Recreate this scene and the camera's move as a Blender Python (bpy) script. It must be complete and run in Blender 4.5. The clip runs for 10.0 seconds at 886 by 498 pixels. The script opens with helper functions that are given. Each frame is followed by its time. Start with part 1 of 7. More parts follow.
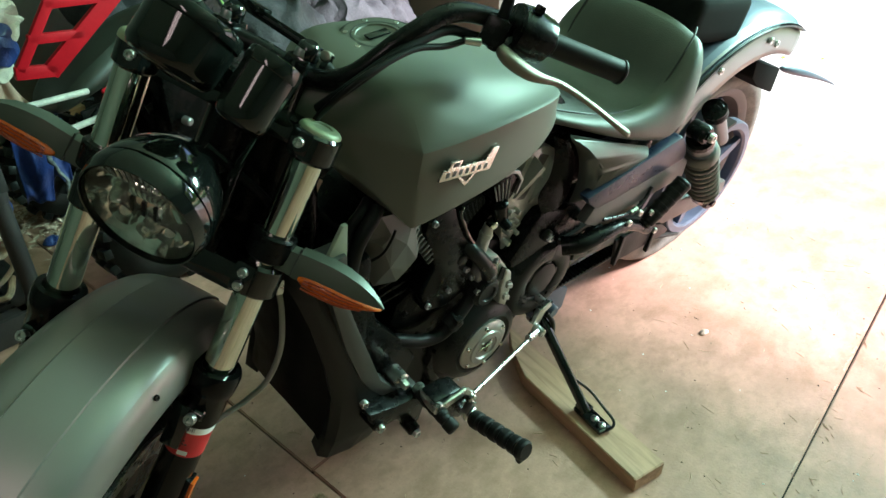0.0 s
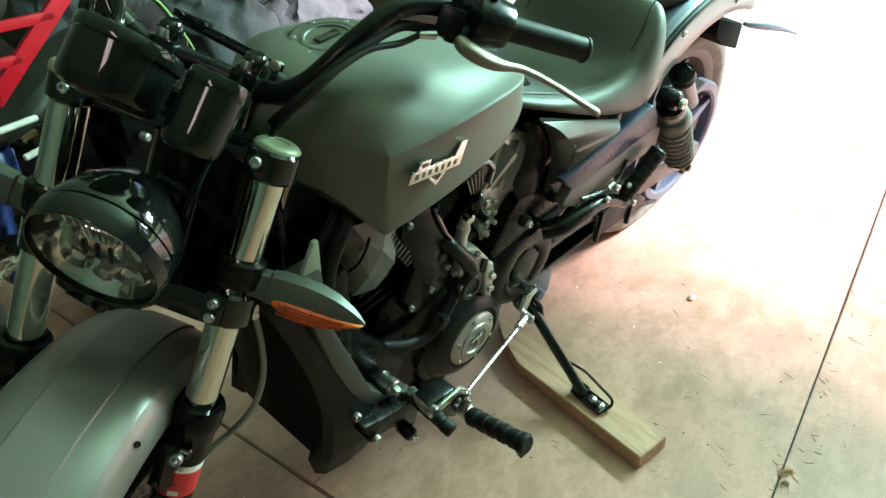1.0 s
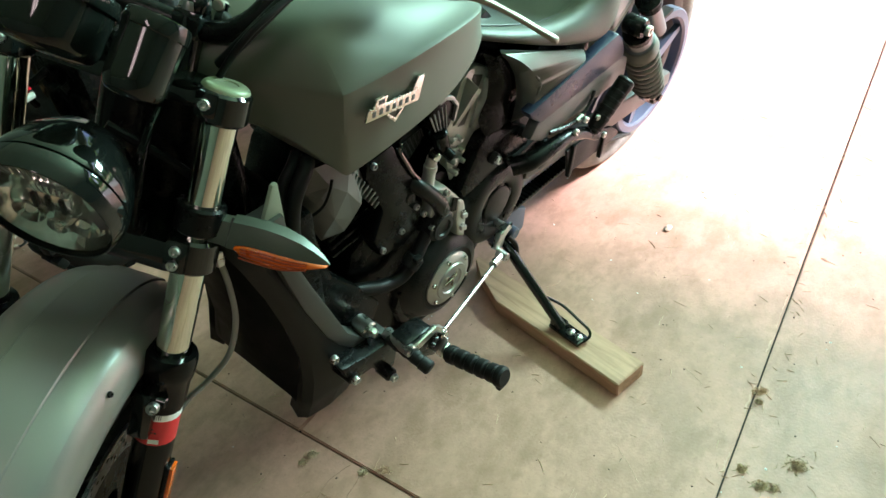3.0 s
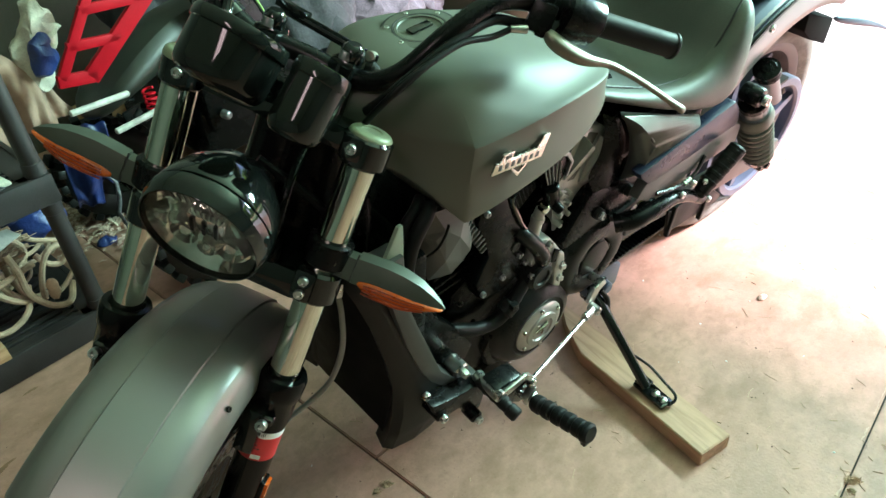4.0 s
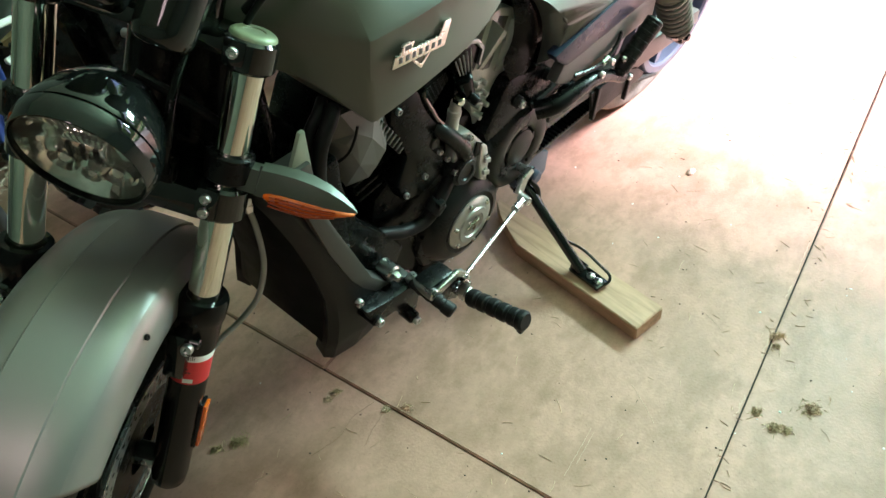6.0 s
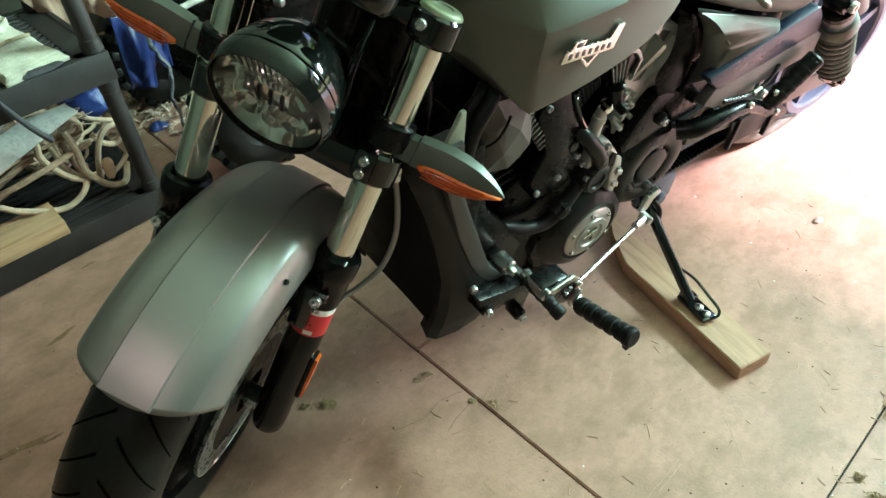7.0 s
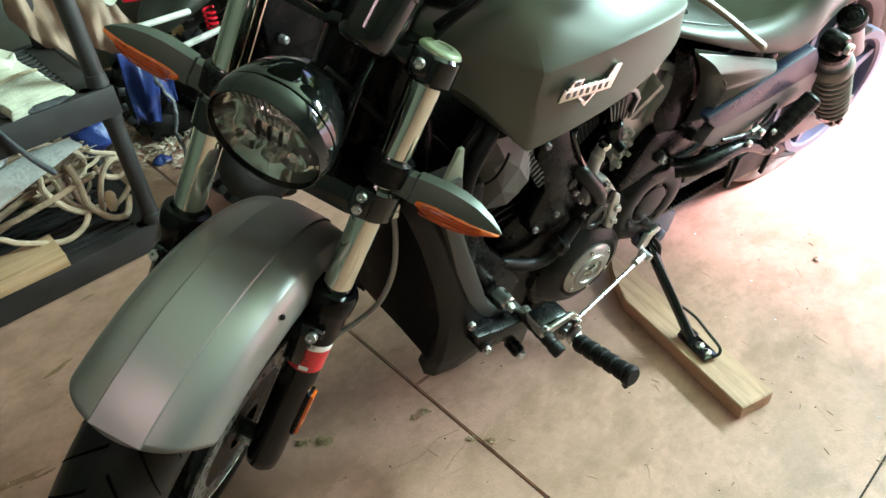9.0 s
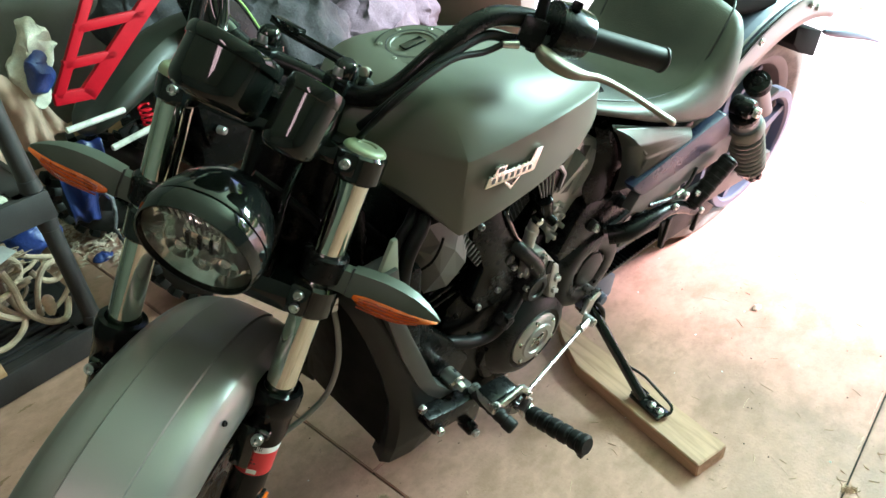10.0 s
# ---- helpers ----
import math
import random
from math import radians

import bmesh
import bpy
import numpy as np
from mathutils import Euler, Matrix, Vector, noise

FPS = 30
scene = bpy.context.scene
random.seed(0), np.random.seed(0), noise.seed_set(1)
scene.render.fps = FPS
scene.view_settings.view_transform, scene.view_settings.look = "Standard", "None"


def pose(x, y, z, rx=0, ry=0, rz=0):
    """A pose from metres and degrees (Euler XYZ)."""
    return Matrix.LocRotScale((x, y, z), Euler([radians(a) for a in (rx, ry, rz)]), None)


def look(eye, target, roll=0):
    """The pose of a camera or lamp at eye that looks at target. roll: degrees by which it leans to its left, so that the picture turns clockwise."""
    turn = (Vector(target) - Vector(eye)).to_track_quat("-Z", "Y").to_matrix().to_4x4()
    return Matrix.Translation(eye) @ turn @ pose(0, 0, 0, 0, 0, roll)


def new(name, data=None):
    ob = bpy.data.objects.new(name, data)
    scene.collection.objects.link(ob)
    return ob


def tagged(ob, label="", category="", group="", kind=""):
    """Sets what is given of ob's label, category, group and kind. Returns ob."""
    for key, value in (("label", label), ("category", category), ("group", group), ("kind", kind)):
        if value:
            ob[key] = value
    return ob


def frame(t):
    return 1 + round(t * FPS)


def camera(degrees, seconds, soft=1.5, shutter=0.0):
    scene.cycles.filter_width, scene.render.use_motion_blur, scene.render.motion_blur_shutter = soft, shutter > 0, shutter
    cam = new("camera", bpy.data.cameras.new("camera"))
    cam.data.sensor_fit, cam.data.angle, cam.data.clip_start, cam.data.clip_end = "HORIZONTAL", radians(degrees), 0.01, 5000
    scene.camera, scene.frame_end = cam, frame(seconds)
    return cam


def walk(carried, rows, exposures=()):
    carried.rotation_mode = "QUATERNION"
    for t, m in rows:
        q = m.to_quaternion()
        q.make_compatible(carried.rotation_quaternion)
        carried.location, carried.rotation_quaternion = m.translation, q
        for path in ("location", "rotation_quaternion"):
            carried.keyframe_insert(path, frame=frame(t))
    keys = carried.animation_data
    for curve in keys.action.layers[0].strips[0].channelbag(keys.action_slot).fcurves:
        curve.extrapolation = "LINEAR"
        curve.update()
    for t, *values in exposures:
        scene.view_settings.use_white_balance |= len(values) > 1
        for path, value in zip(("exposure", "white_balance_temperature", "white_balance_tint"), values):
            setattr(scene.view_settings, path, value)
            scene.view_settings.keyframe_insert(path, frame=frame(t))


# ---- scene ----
cam = camera(65.3, 10.0, soft=1.5)
PATH = [
    (0, (0.106, -0.854, 1.189), (0.184, 0.824, 0.104), 0.3),
    (0.5, (0.102, -0.823, 1.206), (0.194, 0.837, 0.094), -3.0),
    (1, (0.115, -0.807, 1.194), (0.243, 0.836, 0.06), -4.8),
    (1.5, (0.123, -0.799, 1.199), (0.262, 0.836, 0.055), -6.0),
    (2, (0.135, -0.813, 1.194), (0.277, 0.814, 0.04), -7.7),
    (2.2, (0.146, -0.816, 1.192), (0.287, 0.793, 0.012), -7.9),
    (3.3, (0.142, -0.823, 1.172), (0.277, 0.73, -0.082), -7.4),
    (3.5, (0.129, -0.817, 1.184), (0.202, 0.774, -0.025), -7.7),
    (4, (0.083, -0.821, 1.217), (0.047, 0.806, 0.054), -5.4),
    (4.5, (0.098, -0.801, 1.186), (0.17, 0.727, -0.104), -3.7),
    (5, (0.135, -0.807, 1.178), (0.284, 0.67, -0.163), -6.0),
    (5.2, (0.142, -0.799, 1.182), (0.268, 0.659, -0.18), -8.5),
    (6.3, (0.121, -0.821, 1.193), (0.155, 0.625, -0.188), -8.0),
    (6.5, (0.105, -0.821, 1.191), (0.119, 0.627, -0.188), -6.9),
    (7, (0.052, -0.839, 1.189), (-0.099, 0.632, -0.158), -4.7),
    (7.5, (0.03, -0.829, 1.187), (-0.169, 0.605, -0.194), -2.9),
    (8, (0.045, -0.833, 1.184), (-0.157, 0.649, -0.143), -4.8),
    (8.5, (0.064, -0.838, 1.192), (-0.138, 0.71, -0.059), -6.3),
    (9, (0.058, -0.836, 1.189), (-0.098, 0.7, -0.082), -4.2),
    (9.5, (0.066, -0.827, 1.202), (0.037, 0.761, -0.014), -2.9),
    (10, (0.086, -0.827, 1.22), (0.063, 0.822, 0.088), -5.6),
]
walk(cam, [(t, look(eye, target, roll)) for t, eye, target, roll in PATH], exposures=[(0.0, 2.0, 6000, 15), (0.6, 2.20, 6000, 15), (2.0, 2.36, 6000, 17), (4.5, 2.46, 6050, 25), (7.0, 2.52, 6150, 30), (8.5, 2.68, 6250, 41), (10.0, 2.66, 6100, 34)])

# ---- world, sun, large lights ----
TH, LEAN_DEG = radians(38.707), radians(10.023)
UA = Vector((0.686, 0.728, 0)).normalized()          # garage axis towards the open door
VA = Vector((-UA.y, UA.x, 0))                        # garage axis towards the shelf wall
GM = Matrix(((UA.x, VA.x, 0, 0), (UA.y, VA.y, 0, 0), (0, 0, 1, 0), (0, 0, 0, 1)))

world = bpy.data.worlds.new("sky")
scene.world = world
world.use_nodes = True
wn = world.node_tree
sky = wn.nodes.new("ShaderNodeTexSky")
sky.sky_type, sky.sun_disc = "NISHITA", False
SUN_EL, SUN_ROT = radians(41), radians(96)
sky.sun_elevation, sky.sun_rotation = SUN_EL, SUN_ROT
wn.links.new(sky.outputs[0], wn.nodes["Background"].inputs[0])
wn.nodes["Background"].inputs[1].default_value = 0.15

sun_data = bpy.data.lights.new("sun", "SUN")
sun_data.energy, sun_data.angle, sun_data.color = 5.0, radians(9), (1.0, 0.97, 0.93)      # hazy sun
sun = new("sun", sun_data)
to_sun = Vector((math.sin(SUN_ROT) * math.cos(SUN_EL), math.cos(SUN_ROT) * math.cos(SUN_EL), math.sin(SUN_EL)))
sun.matrix_world = look(to_sun * 8, (0, 0, 0))

door_light = bpy.data.lights.new("door_sky", "AREA")
door_light.shape, door_light.size, door_light.size_y = "RECTANGLE", 1.05, 0.65
door_light.energy, door_light.color = 95, (0.55, 1.0, 0.77)
dl = new("door_sky", door_light)
dl.matrix_world = GM @ look((2.44, -0.90, 1.58), (0.0, -0.20, 3.65))

TUBE_A, TUBE_B = Vector((-1.42, -0.62, 2.655)), Vector((-2.24, -1.54, 2.655))     # ceiling tube lamp, in garage axes
tube_light = bpy.data.lights.new("ceiling_tube_glow", "AREA")
tube_light.shape, tube_light.size, tube_light.size_y = "RECTANGLE", 1.2, 0.30
tube_light.energy, tube_light.color = 1.9, (1.0, 0.78, 0.70)
tl = new("ceiling_tube_glow", tube_light)
tl.matrix_world = GM @ Matrix.Translation((TUBE_A + TUBE_B) / 2 - Vector((0, 0, 0.035))) @ Matrix.Rotation(math.atan2(TUBE_B.y - TUBE_A.y, TUBE_B.x - TUBE_A.x), 4, "Z")

# ---- materials ----
def mat(name, base, rough=0.5, metal=0.0, var=0.15, scale=8.0, fine=120.0, bump=0.0, bump_scale=None, rough_var=0.1,
        tint=None, coat=0.0, emit=None, spec=0.5, sheen=0.0, aniso=0.0):
    m = bpy.data.materials.new(name)
    m.use_nodes = True
    nt = m.node_tree
    b = nt.nodes["Principled BSDF"]
    b.inputs["Roughness"].default_value, b.inputs["Metallic"].default_value = rough, metal
    b.inputs["Specular IOR Level"].default_value = spec
    b.inputs["Coat Weight"].default_value = coat
    b.inputs["Coat Roughness"].default_value = 0.06
    b.inputs["Sheen Weight"].default_value = sheen
    tc = nt.nodes.new("ShaderNodeTexCoord")
    n1 = nt.nodes.new("ShaderNodeTexNoise")
    n1.inputs["Scale"].default_value, n1.inputs["Detail"].default_value, n1.inputs["Roughness"].default_value = scale, 6, 0.6
    n2 = nt.nodes.new("ShaderNodeTexNoise")
    n2.inputs["Scale"].default_value, n2.inputs["Detail"].default_value = fine, 3
    for n in (n1, n2):
        nt.links.new(tc.outputs["Object"], n.inputs["Vector"])
    add = nt.nodes.new("ShaderNodeMath")
    add.operation = "MULTIPLY_ADD"
    nt.links.new(n2.outputs[0], add.inputs[0])
    add.inputs[1].default_value = 0.4
    nt.links.new(n1.outputs[0], add.inputs[2])
    ramp = nt.nodes.new("ShaderNodeMapRange")
    ramp.inputs["From Min"].default_value, ramp.inputs["From Max"].default_value = 0.45, 0.95
    nt.links.new(add.outputs[0], ramp.inputs["Value"])
    mix = nt.nodes.new("ShaderNodeMix")
    mix.data_type = "RGBA"
    lo = [c * (1 - var) for c in base]
    hi = [min(1, c * (1 + var)) for c in (tint or base)]
    mix.inputs[6].default_value, mix.inputs[7].default_value = (*lo, 1), (*hi, 1)
    nt.links.new(ramp.outputs[0], mix.inputs[0])
    nt.links.new(mix.outputs[2], b.inputs["Base Color"])
    rr = nt.nodes.new("ShaderNodeMapRange")
    rr.inputs["To Min"].default_value, rr.inputs["To Max"].default_value = max(0.02, rough - rough_var), min(1, rough + rough_var)
    nt.links.new(add.outputs[0], rr.inputs["Value"])
    rr.inputs["From Min"].default_value, rr.inputs["From Max"].default_value = 0.45, 0.95
    nt.links.new(rr.outputs[0], b.inputs["Roughness"])
    if bump:
        bp = nt.nodes.new("ShaderNodeBump")
        bp.inputs["Strength"].default_value, bp.inputs["Distance"].default_value = 1.0, bump
        if bump_scale:
            n3 = nt.nodes.new("ShaderNodeTexNoise")
            n3.inputs["Scale"].default_value, n3.inputs["Detail"].default_value = bump_scale, 4
            nt.links.new(tc.outputs["Object"], n3.inputs["Vector"])
            nt.links.new(n3.outputs[0], bp.inputs["Height"])
        else:
            nt.links.new(add.outputs[0], bp.inputs["Height"])
        nt.links.new(bp.outputs[0], b.inputs["Normal"])
    if emit:
        b.inputs["Emission Color"].default_value, b.inputs["Emission Strength"].default_value = (*emit[:3], 1), emit[3]
    return m


def concrete_mat(name, base, grime):
    """Old power-trowelled concrete: broad stains, fine grain, pits and scuffs."""
    m = mat(name, base, rough=0.55, var=0.2, scale=2.3, fine=60, bump=0.0005, bump_scale=170, tint=[c * 1.0 for c in base], rough_var=0.14, spec=0.35)
    nt = m.node_tree
    b = nt.nodes["Principled BSDF"]
    src = b.inputs["Base Color"].links[0].from_socket
    tc = [n for n in nt.nodes if n.type == "TEX_COORD"][0]
    for scale, lo, hi, amount, stretch in ((2.6, 0.42, 0.70, 0.60, (1, 1, 1)), (9, 0.46, 0.68, 0.55, (1, 1.4, 1)), (30, 0.52, 0.72, 0.36, (1, 1.3, 1)), (5.5, 0.54, 0.66, 0.50, (1, 1.8, 1)), (150, 0.60, 0.70, 0.55, (1, 1, 1))):
        mp = nt.nodes.new("ShaderNodeMapping")
        mp.inputs["Scale"].default_value = stretch
        nt.links.new(tc.outputs["Object"], mp.inputs["Vector"])
        n = nt.nodes.new("ShaderNodeTexNoise")
        n.inputs["Scale"].default_value, n.inputs["Detail"].default_value, n.inputs["Roughness"].default_value = scale, 7, 0.62
        nt.links.new(mp.outputs[0], n.inputs["Vector"])
        r = nt.nodes.new("ShaderNodeMapRange")
        r.inputs["From Min"].default_value, r.inputs["From Max"].default_value, r.inputs["To Max"].default_value = lo, hi, amount
        nt.links.new(n.outputs[0], r.inputs["Value"])
        x = nt.nodes.new("ShaderNodeMix")
        x.data_type = "RGBA"
        x.inputs[7].default_value = (*grime, 1)
        nt.links.new(r.outputs[0], x.inputs[0])
        nt.links.new(src, x.inputs[6])
        src = x.outputs[2]
    nt.links.new(src, b.inputs["Base Color"])
    return m


def wood_mat(name, pale, dark, along="X", rings=26.0):
    m = mat(name, pale, rough=0.6, var=0.1, scale=5, fine=90, bump=0.0006)
    nt = m.node_tree
    b = nt.nodes["Principled BSDF"]
    src = b.inputs["Base Color"].links[0].from_socket
    tc = [n for n in nt.nodes if n.type == "TEX_COORD"][0]
    mp = nt.nodes.new("ShaderNodeMapping")
    mp.inputs["Scale"].default_value = {"X": (0.09, 1, 1), "Y": (1, 0.09, 1), "Z": (1, 1, 0.09)}[along]
    nt.links.new(tc.outputs["Object"], mp.inputs["Vector"])
    n = nt.nodes.new("ShaderNodeTexNoise")
    n.inputs["Scale"].default_value, n.inputs["Detail"].default_value, n.inputs["Distortion"].default_value = rings * 2.2, 5, 0.6
    nt.links.new(mp.outputs[0], n.inputs["Vector"])
    r = nt.nodes.new("ShaderNodeMapRange")
    r.inputs["From Min"].default_value, r.inputs["From Max"].default_value, r.inputs["To Max"].default_value = 0.42, 0.66, 0.85
    nt.links.new(n.outputs[0], r.inputs["Value"])
    x = nt.nodes.new("ShaderNodeMix")
    x.data_type = "RGBA"
    x.inputs[7].default_value = (*dark, 1)
    nt.links.new(r.outputs[0], x.inputs[0])
    nt.links.new(src, x.inputs[6])
    nt.links.new(x.outputs[2], b.inputs["Base Color"])
    return m


def glass_mat(name, colour=(1, 1, 1), ior=1.45):
    """A thin clear pane: see-through, with a Fresnel gloss."""
    m = bpy.data.materials.new(name)
    m.use_nodes = True
    nt = m.node_tree
    nt.nodes.clear()
    out = nt.nodes.new("ShaderNodeOutputMaterial")
    mix = nt.nodes.new("ShaderNodeMixShader")
    fr = nt.nodes.new("ShaderNodeFresnel")
    fr.inputs[0].default_value = ior
    tr = nt.nodes.new("ShaderNodeBsdfTransparent")
    tr.inputs[0].default_value = (*colour, 1)
    gl = nt.nodes.new("ShaderNodeBsdfGlossy")
    gl.inputs["Roughness"].default_value = 0.03
    nt.links.new(fr.outputs[0], mix.inputs[0])
    nt.links.new(tr.outputs[0], mix.inputs[1])
    nt.links.new(gl.outputs[0], mix.inputs[2])
    nt.links.new(mix.outputs[0], out.inputs[0])
    return m


M_PAINT = mat("matte_grey_paint", (0.098, 0.100, 0.080), rough=0.52, metal=0.15, spec=0.35, var=0.06, scale=6, fine=900, rough_var=0.04)
M_FENDER = mat("matte_silver_paint", (0.225, 0.215, 0.205), rough=0.37, metal=0.6, var=0.05, scale=5, fine=900, rough_var=0.04)
M_SIDE = mat("matte_side_cover", (0.105, 0.108, 0.098), rough=0.45, metal=0.3, var=0.06, rough_var=0.04)
M_GLOSS = mat("gloss_black", (0.006, 0.007, 0.0065), rough=0.07, var=0.2, coat=0.1, rough_var=0.04)
M_CAN = mat("can_black", (0.007, 0.008, 0.007), rough=0.06, var=0.15, rough_var=0.02, spec=0.42)
M_SATIN = mat("satin_black", (0.005, 0.005, 0.005), rough=0.26, var=0.25, scale=14, rough_var=0.1, spec=0.16)
M_CASE = mat("engine_black", (0.0028, 0.003, 0.0028), rough=0.25, var=0.3, scale=18, fine=300, bump=0.0003, rough_var=0.1, spec=0.10)
M_CASE2 = mat("engine_charcoal", (0.0125, 0.013, 0.0125), rough=0.31, var=0.25, scale=16, fine=300, bump=0.0003, rough_var=0.1, spec=0.16)
M_PLAST = mat("grained_black_plastic", (0.012, 0.012, 0.0115), rough=0.45, var=0.2, scale=20, fine=500, bump=0.0003, rough_var=0.08, spec=0.15)
M_SHELF = mat("dusty_black_plastic", (0.0105, 0.0088, 0.0092), rough=0.55, var=0.4, scale=9, fine=250, bump=0.0004, tint=(0.023, 0.019, 0.0195))
M_RUBBER = mat("tyre_rubber", (0.0045, 0.0046, 0.0042), rough=0.38, var=0.35, scale=12, fine=160, bump=0.0007, tint=(0.0085, 0.0085, 0.0075), spec=0.16)
# near-black that stands for shade in grooves and holes; also colours the belt teeth
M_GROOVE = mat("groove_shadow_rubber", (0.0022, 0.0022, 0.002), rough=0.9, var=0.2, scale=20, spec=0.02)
M_BELT = mat("dusty_belt_rubber", (0.045, 0.042, 0.038), rough=0.7, var=0.3, scale=30, spec=0.15)
M_GRIP = mat("rubber_grip", (0.008, 0.008, 0.008), rough=0.55, var=0.3, scale=30, spec=0.2)
M_CHROME = mat("polished_steel", (0.72, 0.74, 0.66), rough=0.06, metal=1.0, var=0.05, scale=20, rough_var=0.02)
M_STEEL = mat("zinc_steel", (0.52, 0.52, 0.50), rough=0.30, metal=1.0, var=0.2, scale=40, rough_var=0.1)
M_ALU = mat("grey_cast_aluminium", (0.30, 0.30, 0.30), rough=0.42, metal=0.9, var=0.2, scale=24, fine=300, bump=0.0002)
M_BAND = mat("brushed_frame_aluminium", (0.16, 0.165, 0.175), rough=0.40, metal=0.7, var=0.1, scale=12)
M_DUCT = mat("grey_duct_plastic", (0.050, 0.048, 0.042), rough=0.40, var=0.2, scale=16)
M_STRIP = mat("grey_frame_strip", (0.075, 0.075, 0.070), rough=0.45, metal=0.3, var=0.15, scale=14)
M_SIGNAL = mat("signal_body_grey", (0.065, 0.072, 0.058), rough=0.42, metal=0.3, var=0.1, scale=14)
M_SLATE = mat("slate_painted_rail", (0.075, 0.092, 0.135), rough=0.42, metal=0.2, var=0.1, scale=12)
M_SLATEDK = mat("dark_slate_rail", (0.015, 0.020, 0.040), rough=0.32, metal=0.0, spec=0.2, var=0.1, scale=12)
M_LEVER = mat("brushed_lever_aluminium", (0.20, 0.175, 0.14), rough=0.5, metal=0.7, var=0.1, scale=30)
M_SEAT = mat("black_seat_vinyl", (0.072, 0.077, 0.063), rough=0.52, var=0.2, scale=10, fine=420, bump=0.0004, bump_scale=700)
M_SEATC = mat("textured_seat_vinyl", (0.058, 0.062, 0.052), rough=0.48, var=0.2, scale=10, fine=420, bump=0.0008, bump_scale=420)
M_CAP = mat("satin_cap_alloy", (0.22, 0.25, 0.16), rough=0.45, metal=0.2, var=0.1, scale=30)
M_COVER = mat("satin_cover_alloy", (0.36, 0.35, 0.33), rough=0.36, metal=0.6, var=0.12, scale=30, fine=300, bump=0.0001)
# spring grey raised so the colour itself carries the strong light on it
M_SPRING = mat("lit_look_spring_steel", (0.15, 0.14, 0.125), rough=0.4, metal=0.3, var=0.2, scale=20)
M_SLIDER = mat("slider_black", (0.003, 0.003, 0.003), rough=0.17, var=0.2, spec=0.18, rough_var=0.06)
M_TAB = mat("pale_panel_paint", (0.22, 0.25, 0.19), rough=0.5, var=0.1, scale=12)
M_DISC = mat("brake_disc_steel", (0.34, 0.34, 0.33), rough=0.3, metal=0.9, var=0.15, scale=30)
M_AMBER = mat("amber_lens", (0.62, 0.10, 0.008), rough=0.22, var=0.15, scale=40, coat=0.5)
M_CAST = mat("grey_engine_casting", (0.42, 0.415, 0.385), rough=0.40, metal=0.4, var=0.15, scale=20, fine=300, bump=0.0002)
M_MATTE = mat("matte_black", (0.010, 0.010, 0.010), rough=0.85, var=0.3, scale=20, spec=0.05)
M_RAIL = mat("flat_grey_rail", (0.046, 0.045, 0.041), rough=0.45, metal=0.3, var=0.1, scale=14)
M_RIM = mat("dusty_rim", (0.035, 0.026, 0.02), rough=0.5, var=0.3, scale=14, tint=(0.06, 0.045, 0.036))
M_AMBERD = mat("amber_rib", (0.30, 0.035, 0.003), rough=0.3, var=0.15, scale=40)
M_RED = mat("red_plastic", (0.40, 0.003, 0.010), rough=0.5, spec=0.2, var=0.15, scale=12)
M_LABEL = mat("red_sticker", (0.62, 0.02, 0.025), rough=0.35, var=0.08)
M_WHITE = mat("white_sticker", (0.8, 0.8, 0.78), rough=0.4, var=0.05)
M_INK = mat("black_ink", (0.02, 0.02, 0.02), rough=0.5, var=0.1)
M_REFLECT = mat("reflector_bowl", (0.84, 0.85, 0.81), rough=0.07, metal=0.95, var=0.1, scale=30)
M_GLASS = glass_mat("clear_lens", (0.98, 0.99, 0.98), 1.28)
M_BADGE = mat("nickel_badge", (0.66, 0.64, 0.58), rough=0.24, metal=1.0, var=0.1, scale=60)
M_BADGEIN = mat("badge_dark_fill", (0.05, 0.05, 0.05), rough=0.5, var=0.1)
M_CONC = concrete_mat("garage_concrete", (0.490, 0.266, 0.203), (0.235, 0.130, 0.080))
M_APRON = concrete_mat("apron_concrete", (0.50, 0.47, 0.42), (0.34, 0.31, 0.27))
M_SOIL = mat("joint_dirt", (0.03, 0.024, 0.018), rough=0.95, var=0.4, scale=60)
M_GRASS = mat("lawn", (0.12, 0.24, 0.025), rough=0.8, var=0.4, scale=1.5, fine=40, tint=(0.19, 0.33, 0.035))
M_LEAF = mat("tree_leaves", (0.08, 0.17, 0.02), rough=0.6, var=0.4, scale=1.5, fine=9, tint=(0.15, 0.25, 0.03))
_nt = M_LEAF.node_tree                                  # thin leaves let the sun through
_tr = _nt.nodes.new("ShaderNodeBsdfTranslucent")
_tr.inputs[0].default_value = (0.30, 0.55, 0.05, 1)
_mx = _nt.nodes.new("ShaderNodeMixShader")
_mx.inputs[0].default_value = 0.5
_nt.links.new(_nt.nodes["Principled BSDF"].outputs[0], _mx.inputs[1])
_nt.links.new(_tr.outputs[0], _mx.inputs[2])
_nt.links.new(_mx.outputs[0], _nt.nodes["Material Output"].inputs[0])
M_BARK = mat("bark", (0.11, 0.08, 0.055), rough=0.9, var=0.35, scale=6, bump=0.01)
M_WALL = mat("garage_wall_board", (0.085, 0.085, 0.065), rough=0.75, var=0.18, scale=3, fine=80, bump=0.001)
M_CEIL = mat("ceiling_board", (0.25, 0.28, 0.20), rough=0.8, var=0.15, scale=3)
M_WOOD = wood_mat("weathered_pine", (0.47, 0.275, 0.172), (0.31, 0.17, 0.098), "X")
M_WOODNEW = wood_mat("fresh_pine", (0.50, 0.31, 0.18), (0.30, 0.155, 0.07), "X")
